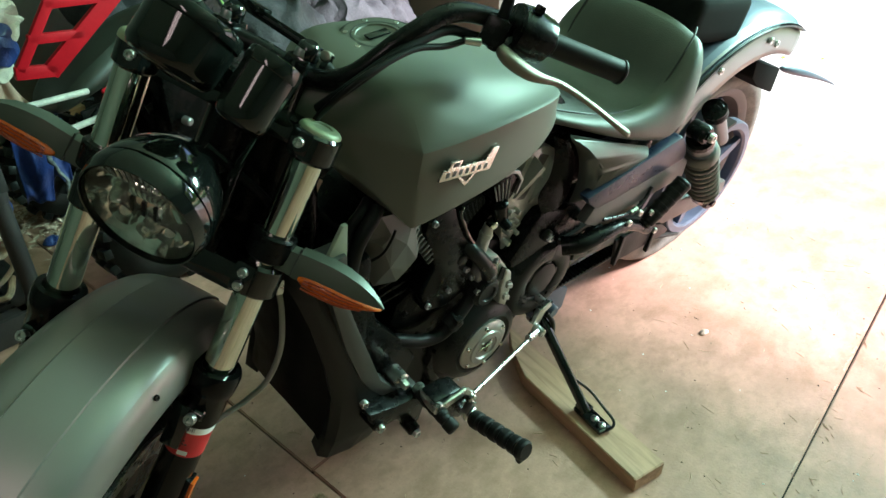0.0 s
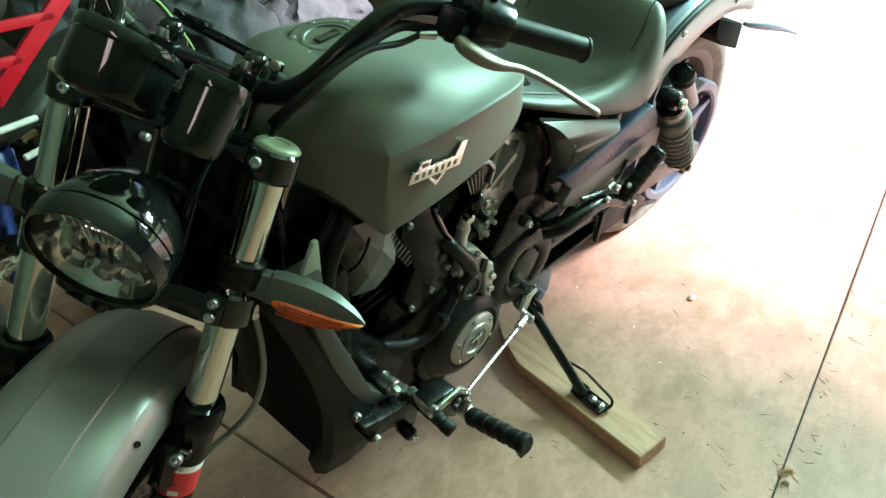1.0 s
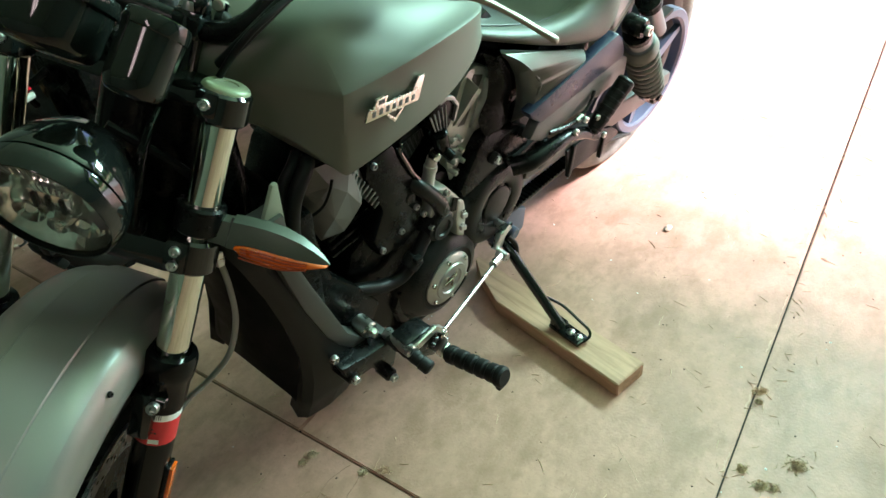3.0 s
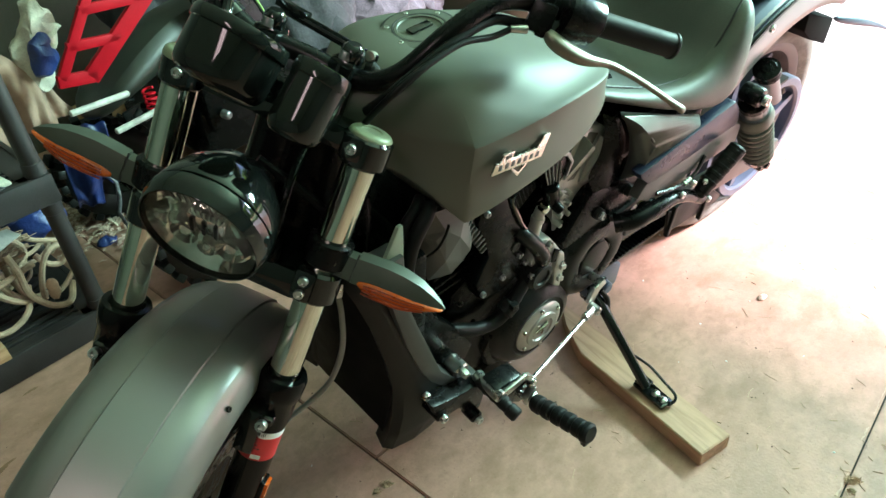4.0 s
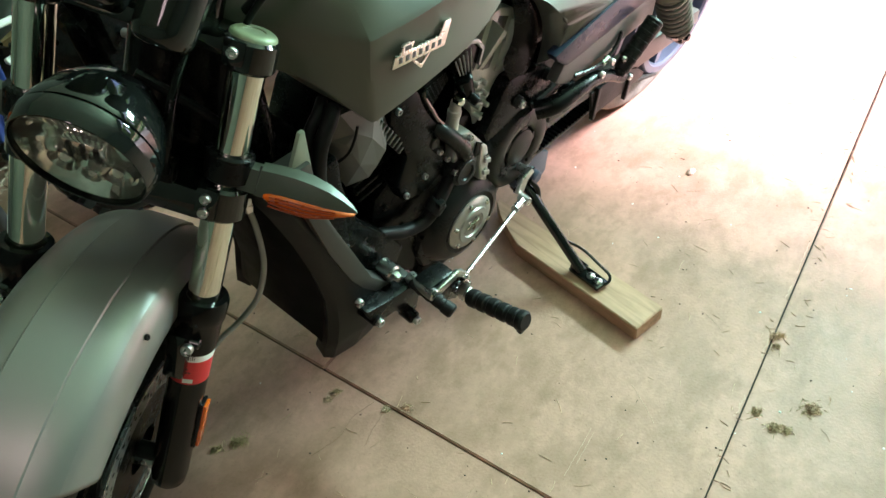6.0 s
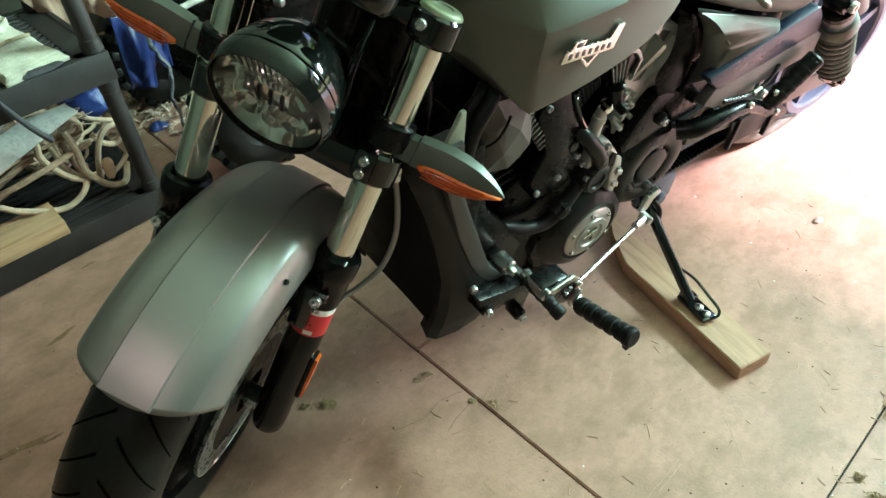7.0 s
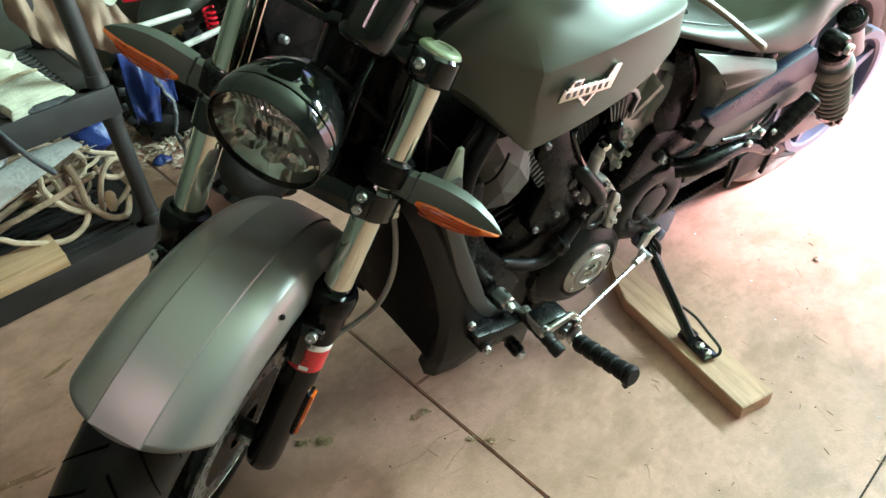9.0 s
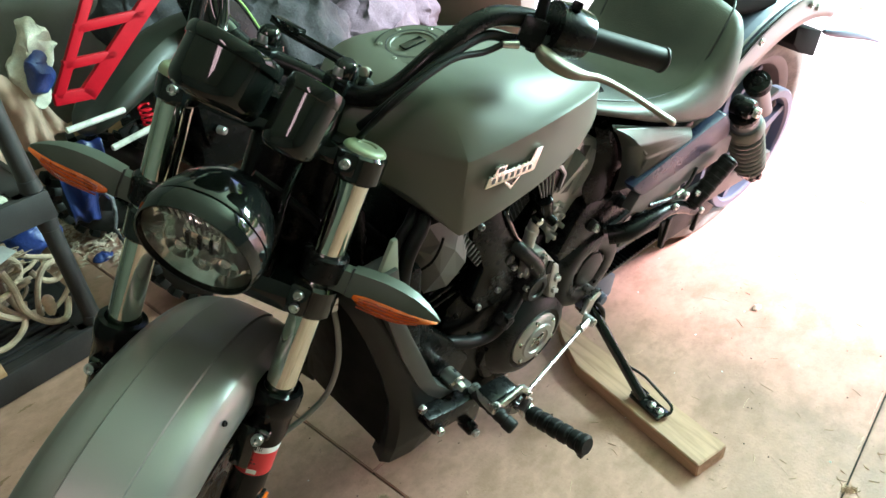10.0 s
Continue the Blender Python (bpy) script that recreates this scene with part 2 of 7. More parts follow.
M_ROPE = mat("manila_rope", (0.40, 0.285, 0.20), rough=0.9, var=0.35, scale=30, fine=260, bump=0.003)
M_ROPED = mat("old_rope", (0.24, 0.145, 0.09), rough=0.9, var=0.4, scale=30, fine=260, bump=0.003, tint=(0.36, 0.235, 0.16))
M_SOILED = mat("soiled_wool", (0.33, 0.26, 0.17), rough=0.95, var=0.3, scale=30)
M_CARD = mat("cardboard", (0.30, 0.21, 0.13), rough=0.85, var=0.15, scale=12)
M_HEM = mat("pale_frayed_cloth", (0.50, 0.46, 0.38), rough=0.95, var=0.35, scale=25, fine=300, bump=0.003)
M_CORD = mat("dark_cord", (0.05, 0.052, 0.06), rough=0.85, var=0.5, scale=30, tint=(0.14, 0.14, 0.15))
M_SACK = mat("burlap", (0.30, 0.19, 0.14), rough=0.95, var=0.25, scale=10, fine=330, bump=0.002)
M_GLOVE = mat("knitted_glove", (0.31, 0.30, 0.235), rough=0.95, var=0.25, scale=12, fine=240, bump=0.002, tint=(0.45, 0.42, 0.34))
M_BLUE = mat("blue_tarp", (0.016, 0.034, 0.15), rough=0.4, var=0.4, scale=8, fine=120, bump=0.004)
M_BLACKBAG = mat("black_bag_cloth", (0.038, 0.037, 0.042), rough=0.75, var=0.4, scale=7, bump=0.004, tint=(0.060, 0.058, 0.064), spec=0.15)
M_SMEAR = mat("pale_mortar", (0.50, 0.31, 0.235), rough=0.8, var=0.2, scale=40)
M_STAIN = mat("old_oil_stain", (0.22, 0.115, 0.06), rough=0.6, var=0.3, scale=30)
M_DRYLEAF = mat("dry_leaves", (0.36, 0.17, 0.11), rough=0.85, var=0.5, scale=26, tint=(0.84, 0.52, 0.42))
M_STRAW = mat("straw", (0.55, 0.36, 0.24), rough=0.85, var=0.3, scale=20)
M_GREENCLUMP = mat("half_dry_grass", (0.31, 0.20, 0.105), rough=0.95, var=0.4, scale=60, fine=300, tint=(0.40, 0.29, 0.155))
# lime colour that imitates door light reflected along the quad's cowl
M_LIME = mat("lime_door_reflection", (0.26, 0.44, 0.13), rough=0.35, var=0.2, scale=14)
M_MOSS = mat("dried_grass_clump", (0.40, 0.27, 0.175), rough=0.95, var=0.4, scale=60, fine=300, tint=(0.50, 0.37, 0.24))
M_GREENLEAF = mat("fresh_green_leaf", (0.25, 0.42, 0.03), rough=0.55, var=0.3, scale=20)
M_PIPE = mat("pale_painted_tube", (0.40, 0.39, 0.36), rough=0.4, var=0.35, scale=14, tint=(0.5, 0.49, 0.45))
M_CLEAR = mat("grey_sheet_plastic", (0.72, 0.74, 0.74), rough=0.35, var=0.15, scale=6)
M_FILM = mat("dusty_plastic_strip", (0.40, 0.39, 0.375), rough=0.3, var=0.3, scale=7)
M_OLIVE = mat("olive_plastic", (0.013, 0.0155, 0.0105), rough=0.5, var=0.3, scale=5)
# tyre rubber made paler: the glare of strong sun is put into its colour
M_SUNRUB = mat("sunlit_look_tyre_rubber", (0.10, 0.095, 0.084), rough=0.7, var=0.35, scale=12, fine=160, bump=0.0005, tint=(0.17, 0.16, 0.135), spec=0.3)
M_ARM = mat("dusty_grey_arm", (0.075, 0.068, 0.062), rough=0.45, var=0.25, scale=10, fine=200, bump=0.0002, spec=0.35)
M_RUBHOSE = mat("hose_rubber", (0.006, 0.006, 0.006), rough=0.45, var=0.2, scale=20, spec=0.12)
M_TUBE = mat("lit_lamp_tube", (0.8, 0.75, 0.72), rough=0.3, var=0.02, emit=(1.0, 0.76, 0.66, 2))
M_ENAMEL = mat("white_enamel", (0.7, 0.7, 0.66), rough=0.35, var=0.06)
M_COWL = mat("deep_black_plastic", (0.0045, 0.0045, 0.0045), rough=0.5, var=0.2, scale=20, fine=500, bump=0.0002, spec=0.05)
M_LAMPREF = mat("bright_lamp_metal", (0.86, 0.86, 0.82), rough=0.12, metal=0.9, var=0.08, scale=40)
M_CABLE = mat("grey_cable", (0.20, 0.20, 0.185), rough=0.45, var=0.1, scale=20)

# ---- mesh helpers ----
def link(name, bm, material, parent=None, label="", smooth=True):
    me = bpy.data.meshes.new(name)
    if material is not M_GLASS:
        bmesh.ops.recalc_face_normals(bm, faces=bm.faces)
    bm.to_mesh(me)
    bm.free()
    me.materials.append(material)
    if smooth:
        me.shade_smooth()
        me.set_sharp_from_angle(angle=radians(38))
    ob = new(name, me)
    if parent:
        ob.parent = parent
    return tagged(ob, label)


def part(name, bm, material, parent, label="", smooth=True, sub=0):
    ob = link(name, bm, material, parent, label, smooth)
    if sub:
        md = ob.modifiers.new("round", "SUBSURF")
        md.levels = md.render_levels = sub
    return ob


def thing(name, label, category, m=None, group="", kind=""):
    ob = new(name)
    ob.empty_display_size = 0.1
    if m is not None:
        ob.matrix_world = m
    return tagged(ob, label, category, group, kind)


def both(*bms):
    """Several bmeshes as one."""
    out = bmesh.new()
    for b in bms:
        me = bpy.data.meshes.new("join")
        b.to_mesh(me)
        b.free()
        out.from_mesh(me)
        bpy.data.meshes.remove(me)
    return out


def moved(bm, m):
    bmesh.ops.transform(bm, matrix=m, verts=bm.verts)
    return bm


def axis_m(pos, way, roll=0.0):
    """A matrix that puts z along way at pos."""
    q = Vector(way).normalized().to_track_quat("Z", "Y")
    return Matrix.Translation(pos) @ q.to_matrix().to_4x4() @ Matrix.Rotation(roll, 4, "Z")


def rbox(sx, sy, sz, bevel=0.003, m=None, seg=2):
    bm = bmesh.new()
    bmesh.ops.create_cube(bm, size=1)
    bmesh.ops.scale(bm, vec=(sx, sy, sz), verts=bm.verts)
    if bevel:
        bmesh.ops.bevel(bm, geom=bm.edges[:], offset=bevel, segments=seg, profile=0.6, affect="EDGES")
    return moved(bm, m) if m is not None else bm


def box_between(x0, x1, y0, y1, z0, z1, bevel=0.003):
    return rbox(x1 - x0, y1 - y0, z1 - z0, bevel, Matrix.Translation(((x0 + x1) / 2, (y0 + y1) / 2, (z0 + z1) / 2)))


def lathe(profile, seg=32, m=None):
    """profile: (radius, height) from one end to the other."""
    bm = bmesh.new()
    rings = []
    for r, z in profile:
        if r < 1e-5:
            rings.append([bm.verts.new((0, 0, z))])
        else:
            rings.append([bm.verts.new((r * math.cos(2 * math.pi * i / seg), r * math.sin(2 * math.pi * i / seg), z)) for i in range(seg)])
    for a, b in zip(rings, rings[1:]):
        for i in range(seg):
            j = (i + 1) % seg
            if len(a) == 1 and len(b) == 1:
                continue
            if len(a) == 1:
                bm.faces.new((a[0], b[i], b[j]))
            elif len(b) == 1:
                bm.faces.new((a[i], a[j], b[0]))
            else:
                bm.faces.new((a[i], a[j], b[j], b[i]))
    return moved(bm, m) if m is not None else bm


def rod(a, b, r, r2=None, seg=20, bevel=0.0):
    a, b = Vector(a), Vector(b)
    n = (b - a).length
    r2 = r if r2 is None else r2
    c = min(bevel, r * 0.5, n * 0.3)
    prof = [(0, 0), (r - c, 0), (r, c), (r2, n - c), (r2 - c, n), (0, n)] if c else [(0, 0), (r, 0), (r2, n), (0, n)]
    return lathe(prof, seg, axis_m(a, b - a))


def spline(points, steps=8):
    p = [Vector(q) for q in points]
    if len(p) < 3:
        return p
    out = []
    for i in range(len(p) - 1):
        a, b, c, d = p[max(i - 1, 0)], p[i], p[i + 1], p[min(i + 2, len(p) - 1)]
        for k in range(steps):
            t = k / steps
            out.append(0.5 * ((2 * b) + (c - a) * t + (2 * a - 5 * b + 4 * c - d) * t * t + (3 * b - a - 3 * c + d) * t ** 3))
    return out + [p[-1]]


def tube(points, r, seg=12, steps=8, smooth=True):
    """A round tube along a smooth line; r may be a list, one for each given point."""
    pts = spline(points, steps) if smooth else [Vector(p) for p in points]
    n = len(pts)
    if isinstance(r, (int, float)):
        rad = [r] * n
    else:
        rad = [float(np.interp(i / (n - 1) * (len(r) - 1), range(len(r)), r)) for i in range(n)]
    bm = bmesh.new()
    rings, side = [], None
    for i, p in enumerate(pts):
        d = (pts[min(i + 1, n - 1)] - pts[max(i - 1, 0)]).normalized()
        if side is None:
            side = d.orthogonal().normalized()
        side = (side - d * side.dot(d)).normalized()
        up2 = d.cross(side)
        rings.append([bm.verts.new(p + (side * math.cos(2 * math.pi * k / seg) + up2 * math.sin(2 * math.pi * k / seg)) * rad[i]) for k in range(seg)])
    for a, b in zip(rings, rings[1:]):
        for k in range(seg):
            bm.faces.new((a[k], a[(k + 1) % seg], b[(k + 1) % seg], b[k]))
    bm.faces.new(rings[0][::-1])
    bm.faces.new(rings[-1])
    return bm


def prism(poly, y0, y1, bevel=0.003, seg=2):
    """A plate of the outline poly, (x, z) pairs, between y0 and y1."""
    bm = bmesh.new()
    a = [bm.verts.new((x, y0, z)) for x, z in poly]
    b = [bm.verts.new((x, y1, z)) for x, z in poly]
    n = len(poly)
    bm.faces.new(a)
    bm.faces.new(b[::-1])
    for i in range(n):
        j = (i + 1) % n
        bm.faces.new((a[j], a[i], b[i], b[j]))
    bmesh.ops.recalc_face_normals(bm, faces=bm.faces)
    if bevel:
        bmesh.ops.bevel(bm, geom=bm.edges[:], offset=bevel, segments=seg, profile=0.6, affect="EDGES")
    return bm


def loft(sections, closed=True, caps=True):
    """Skins a row of point rings."""
    bm = bmesh.new()
    rings = [[bm.verts.new(p) for p in s] for s in sections]
    n = len(rings[0])
    for a, b in zip(rings, rings[1:]):
        for k in range(n if closed else n - 1):
            bm.faces.new((a[k], a[(k + 1) % n], b[(k + 1) % n], b[k]))
    if caps and closed:
        bm.faces.new(rings[0][::-1])
        bm.faces.new(rings[-1])
    return bm


def hexbolt(pos, way, r=0.007, h=0.006):
    """A socket screw with a recess."""
    return lathe([(0, 0), (r, 0), (r, h * 0.8), (r * 0.9, h), (r * 0.5, h), (r * 0.5, h * 0.5), (0, h * 0.5)], 12, axis_m(pos, way))


def wheel_tyre(R, tube_r, flat, seg=72):
    """A tyre round the y axis: crown radius R, section half-width tube_r."""
    prof = []
    for k in range(13):
        a = -125 + 250 * k / 12
        y = tube_r * math.sin(radians(a))
        r = R - tube_r * flat + tube_r * flat * math.cos(radians(a))
        prof.append((r, y))
    inner = R - tube_r * flat * 1.75
    prof = [(inner - 0.004, prof[0][1] * 0.86)] + prof + [(inner - 0.004, prof[-1][1] * 0.86)]
    bm = lathe(prof + [prof[0]], seg)
    return moved(bm, Matrix.Rotation(radians(-90), 4, "X"))


def y_lathe(profile, pos, seg=40):
    """A turned piece with its axis along y; profile: (radius, y)."""
    return lathe([(r, y) for r, y in profile], seg, Matrix.Translation(pos) @ Matrix.Rotation(radians(-90), 4, "X"))


def facing(bm, way):
    """Turns an open shell's faces towards way."""
    bmesh.ops.recalc_face_normals(bm, faces=bm.faces)
    total = sum((f.normal * f.calc_area() for f in bm.faces), Vector())
    if total.dot(Vector(way)) < 0:
        bmesh.ops.reverse_faces(bm, faces=bm.faces)
    return bm

# ---- the garage ----
def slab(corners, thick=0.09):
    """One concrete bay between joints, its upper edges slightly worn."""
    bm = bmesh.new()
    top = [bm.verts.new((u, v, 0)) for u, v in corners]
    low = [bm.verts.new((u, v, -thick)) for u, v in corners]
    bm.faces.new(top)
    bm.faces.new(low[::-1])
    for i in range(len(top)):
        j = (i + 1) % len(top)
        bm.faces.new((top[j], top[i], low[i], low[j]))
    bmesh.ops.recalc_face_normals(bm, faces=bm.faces)
    bmesh.ops.bevel(bm, geom=bm.edges[:], offset=0.003, segments=2, affect="EDGES")
    return part("slab", bm, M_CONC, floor)


def ju(v):
    """The cross joint."""
    return .008 + .010 * v


def jv(u):
    """The long joint."""
    return -.604 + .012 * u


floor = thing("floor", "worn beige concrete garage floor with dark control joints", "floor", GM, kind="structure")
J = 0.0018
u0_, u1_, v0_, v1_, vc = -3.2, 2.5, -4.6, 2.4, jv(0)
slab([(u0_, v0_), (ju(v0_) - J, v0_), (ju(vc) - J, vc - J), (u0_, jv(u0_) - J)])
slab([(ju(v0_) + J, v0_), (u1_, v0_), (u1_, jv(u1_) - J), (ju(vc) + J, vc - J)])
slab([(u0_, jv(u0_) + J), (ju(vc) - J, vc + J), (ju(v1_) - J, v1_), (u0_, v1_)])
slab([(ju(vc) + J, vc + J), (u1_, jv(u1_) + J), (u1_, .18 - J * .6), (ju(.18) + J, .18 - J * .6)])
slab([(ju(.18) + J, .18 + J * .6), (u1_, .18 + J * .6), (u1_, v1_), (ju(v1_) + J, v1_)])
part("joint_filler", box_between(-3.2, 2.5, -4.6, 2.4, -0.12, -0.008, 0), M_SOIL, floor, "dark dirt in the joints")



def hairline(pts, w, h=0.0004):
    """A thin uneven line on the slab."""
    rnd = random.Random(int(w * 1e6))
    secs = []
    p = spline([(x, y, 0) for x, y in pts], 7)
    for i, q in enumerate(p):
        d = (p[min(i + 1, len(p) - 1)] - p[max(i - 1, 0)]).normalized()
        n = Vector((-d.y, d.x, 0)) * w * rnd.uniform(.35, 1)
        o = Vector((rnd.uniform(-1, 1), rnd.uniform(-1, 1), 0)) * w
        secs.append([q + o - n, q + o + Vector((0, 0, h)), q + o + n])
    return loft(secs, closed=False)


part("floor_crack", hairline([(.008, .004), (-.02, -.004), (-.05, -.008), (-.087, -.018)], .0009), M_STAIN, floor, "hairline crack in the slab")
part("floor_crack", hairline([(.0, .03), (-.05, .045), (-.10, .04), (-.16, .06)], .0006), M_STAIN, floor, "hairline crack in the slab")
for a_, b_ in (((.172, -.374), (.057, -.376)), ((.30, -.40), (.24, -.47)), ((.165, -.382), (.09, -.384)), ((.55, -.45), (.52, -.50)), ((-.25, -.30), (-.33, -.36))):
    part("scratch", hairline([a_, ((a_[0] + b_[0]) / 2 + .002, (a_[1] + b_[1]) / 2 - .001), b_], .0007), M_SMEAR, floor, "pale scratch in the concrete")
rs = random.Random(12)
x_ = .05
while x_ < 1.7:
    L_ = rs.uniform(.03, .12)
    part("joint_smear", hairline([(x_, jv(x_) + .0065), (x_ + L_ * .5, jv(x_) + .007), (x_ + L_, jv(x_ + L_) + .0065)], rs.uniform(.0012, .0028)), M_SMEAR, floor, "pale mortar smear beside the joint")
    x_ += L_ + rs.uniform(.02, .14)



def smear(u, v, lu, lv, turn, seed):
    """A thin soft-edged patch of dried dirt with a ragged outline."""
    rnd = random.Random(seed)
    bm = bmesh.new()
    ring = []
    ph = [rnd.uniform(0, 6.28) for _ in range(4)]
    for k in range(40):
        a = k * math.pi / 20
        q = 1 + .22 * math.sin(2 * a + ph[0]) + .16 * math.sin(3 * a + ph[1]) + .12 * math.sin(7 * a + ph[2]) + .08 * math.sin(11 * a + ph[3])
        p = Matrix.Rotation(turn, 3, "Z") @ Vector((lu * q * math.cos(a), lv * q * math.sin(a), 0))
        ring.append(bm.verts.new((u + p.x, v + p.y, .0002)))
    c = bm.verts.new((u, v, .0007))
    for k in range(40):
        bm.faces.new((c, ring[k], ring[(k + 1) % 40]))
    return bm


for k, (u_, v_, lu_, lv_, turn_) in enumerate(((-.718, .580, .074, .0065, -.27), (-.66, .555, .020, .004, -.2), (-.537, .822, .036, .0065, .16), (-.387, 1.019, .016, .005, 0))):
    part("floor_stain", smear(u_, v_, lu_, lv_, turn_, k), M_STAIN, floor, "faint brown stain on the concrete")

ground = tagged(link("ground", box_between(-40, 60, -50, 50, -0.45, -0.16, 0), M_GRASS, None, "", False), "mown green lawn round the garage", "lawn", kind="structure")
ground.matrix_world = GM
apron = tagged(link("apron", box_between(2.506, 5.6, -8.5, 7.0, -0.2, -0.012, 0.005), M_APRON), "sunlit pale concrete apron before the garage", "pavement", kind="structure")
apron.matrix_world = GM


def wall(name, u0, u1, v0, v1, z0, z1, label):
    ob = tagged(link(name, box_between(u0, u1, v0, v1, z0, z1, 0.004), M_WALL), label, "wall", kind="structure")
    ob.matrix_world = GM
    return ob


wall("wall_west", -3.3, 2.6, 2.42, 2.56, -0.1, 2.7, "plain brown board wall behind the shelf")
wall("wall_south", -3.36, -3.22, -4.75, 2.41, -0.1, 2.7, "plain brown board wall")
wall("wall_east", -3.2, 2.6, -4.76, -4.62, -0.1, 2.7, "plain brown board wall")
wall("wall_north_pier", 2.47, 2.6, 1.55, 2.41, -0.1, 2.7, "board wall beside the open door")
wall("wall_north_pier_east", 2.47, 2.6, -4.61, -3.4, -0.1, 2.7, "board wall beside the open door")
wall("wall_north_lintel", 2.47, 2.6, -3.395, 1.545, 2.25, 2.7, "board wall above the open door")
ceiling = tagged(link("ceiling", box_between(-3.4, 2.7, -4.8, 2.6, 2.705, 2.8, 0), M_CEIL), "plain board ceiling", "ceiling", kind="structure")
ceiling.matrix_world = GM


lamp_dir = (TUBE_B - TUBE_A).normalized()
tube_lamp = thing("ceiling_light", "white enamel ceiling fitting with two pink-white tubes", "ceiling light", GM)
part("housing", rbox(1.26, .26, .035, .006, Matrix.Translation((TUBE_A + TUBE_B) / 2 + Vector((0, 0, .028))) @ Matrix.Rotation(math.atan2(lamp_dir.y, lamp_dir.x), 4, "Z")), M_ENAMEL, tube_lamp)
side_ = Vector((-lamp_dir.y, lamp_dir.x, 0)) * .07
for q in (side_, -side_):
    part("tube", rod(TUBE_A + q, TUBE_B + q, .013, .013, 16), M_TUBE, tube_lamp, "glowing lamp tube")
for q in (TUBE_A, TUBE_B):
    part("lamp_holder", rbox(.02, .19, .04, .004, Matrix.Translation(q + Vector((0, 0, .006))) @ Matrix.Rotation(math.atan2(lamp_dir.y, lamp_dir.x), 4, "Z")), M_ENAMEL, tube_lamp)


def tree(u, v, h, seed):
    rnd = random.Random(seed)
    t = thing("tree", "leafy green broadleaf tree on the lawn", "tree", GM @ Matrix.Translation((u, v, -0.2)), group="trees beyond the apron")
    bms = [tube([(0, 0, 0), (0.1, 0.05, h * 0.3), (0, 0.1, h * 0.7)], [0.2, 0.15, 0.06], 10)]
    for k in range(6):
        a, z = k * 1.05 + rnd.random(), h * (0.3 + 0.07 * k)
        bms.append(tube([(0, 0, z), (math.cos(a) * h * 0.12, math.sin(a) * h * 0.12, z + h * 0.1), (math.cos(a) * h * 0.26, math.sin(a) * h * 0.26, z + h * 0.15)], [0.07, 0.05, 0.02], 6))
    part("trunk", both(*bms), M_BARK, t)
    verts, faces = [], []
    for c in range(110):
        a, rr = rnd.random() * 6.28, h * 0.36 * math.sqrt(rnd.random())
        c0 = Vector((rr * math.cos(a), rr * math.sin(a), h * (0.2 + 0.75 * rnd.random())))
        for k in range(34):
            p = c0 + Vector((rnd.gauss(0, 1), rnd.gauss(0, 1), rnd.gauss(0, 0.8))) * h * 0.05
            w = Vector((rnd.gauss(0, 1), rnd.gauss(0, 1), rnd.gauss(0, 1))).normalized() * 0.24
            s = w.orthogonal().normalized() * 0.14
            n = len(verts)
            verts += [p - w, p + s, p + w, p - s]
            faces.append((n, n + 1, n + 2, n + 3))
    me = bpy.data.meshes.new("crown")
    me.from_pydata(verts, [], faces)
    me.materials.append(M_LEAF)
    ob = new("crown", me)
    ob.parent = t
    return t


for k, (u, v, h) in enumerate(((13, -7.5, 6.5), (12.5, -2.6, 6.0), (13.5, 2.2, 7.0), (12, 6.5, 6.0), (9.5, -11.5, 6.5))):
    tree(u, v, h, 20 + k)

# ---- the motorcycle: x ahead, y to its left, z up, leaning on its stand ----
BF = Vector((-math.cos(TH), -math.sin(TH), 0))
BLv = Vector((math.sin(TH), -math.cos(TH), 0))
YB = BLv * math.cos(LEAN_DEG) - Vector((0, 0, 1)) * math.sin(LEAN_DEG)
ZB = Vector((0, 0, 1)) * math.cos(LEAN_DEG) + BLv * math.sin(LEAN_DEG)
BO = Vector((0.7864, 0.8945, 0))
BM = Matrix(((BF.x, YB.x, ZB.x, BO.x), (BF.y, YB.y, ZB.y, BO.y), (BF.z, YB.z, ZB.z, BO.z), (0, 0, 0, 1)))
BMI = BM.inverted()
# the steered front: x ahead of the fork, y left, z up along the fork, from the axle
FM = Matrix(((0.72191, -0.52246, -0.45373, 1.5962), (0.58403, 0.81172, -0.00546, 0.0172), (0.37115, -0.26105, 0.89112, 0.3138), (0, 0, 0, 1)))
FT = FM.to_3x3()


bike = thing("motorcycle", "matte grey and black cruiser motorcycle leaning on its side stand", "motorcycle", BM)


def bp(name, bm, material, label="", parent=None, sub=0, smooth=True):
    return part(name, bm, material, parent or bike, label, smooth, sub)


def fpart(name, bm, material, label="", parent=None, sub=0, smooth=True):
    return part(name, moved(bm, FM), material, parent or bike, label, smooth, sub)


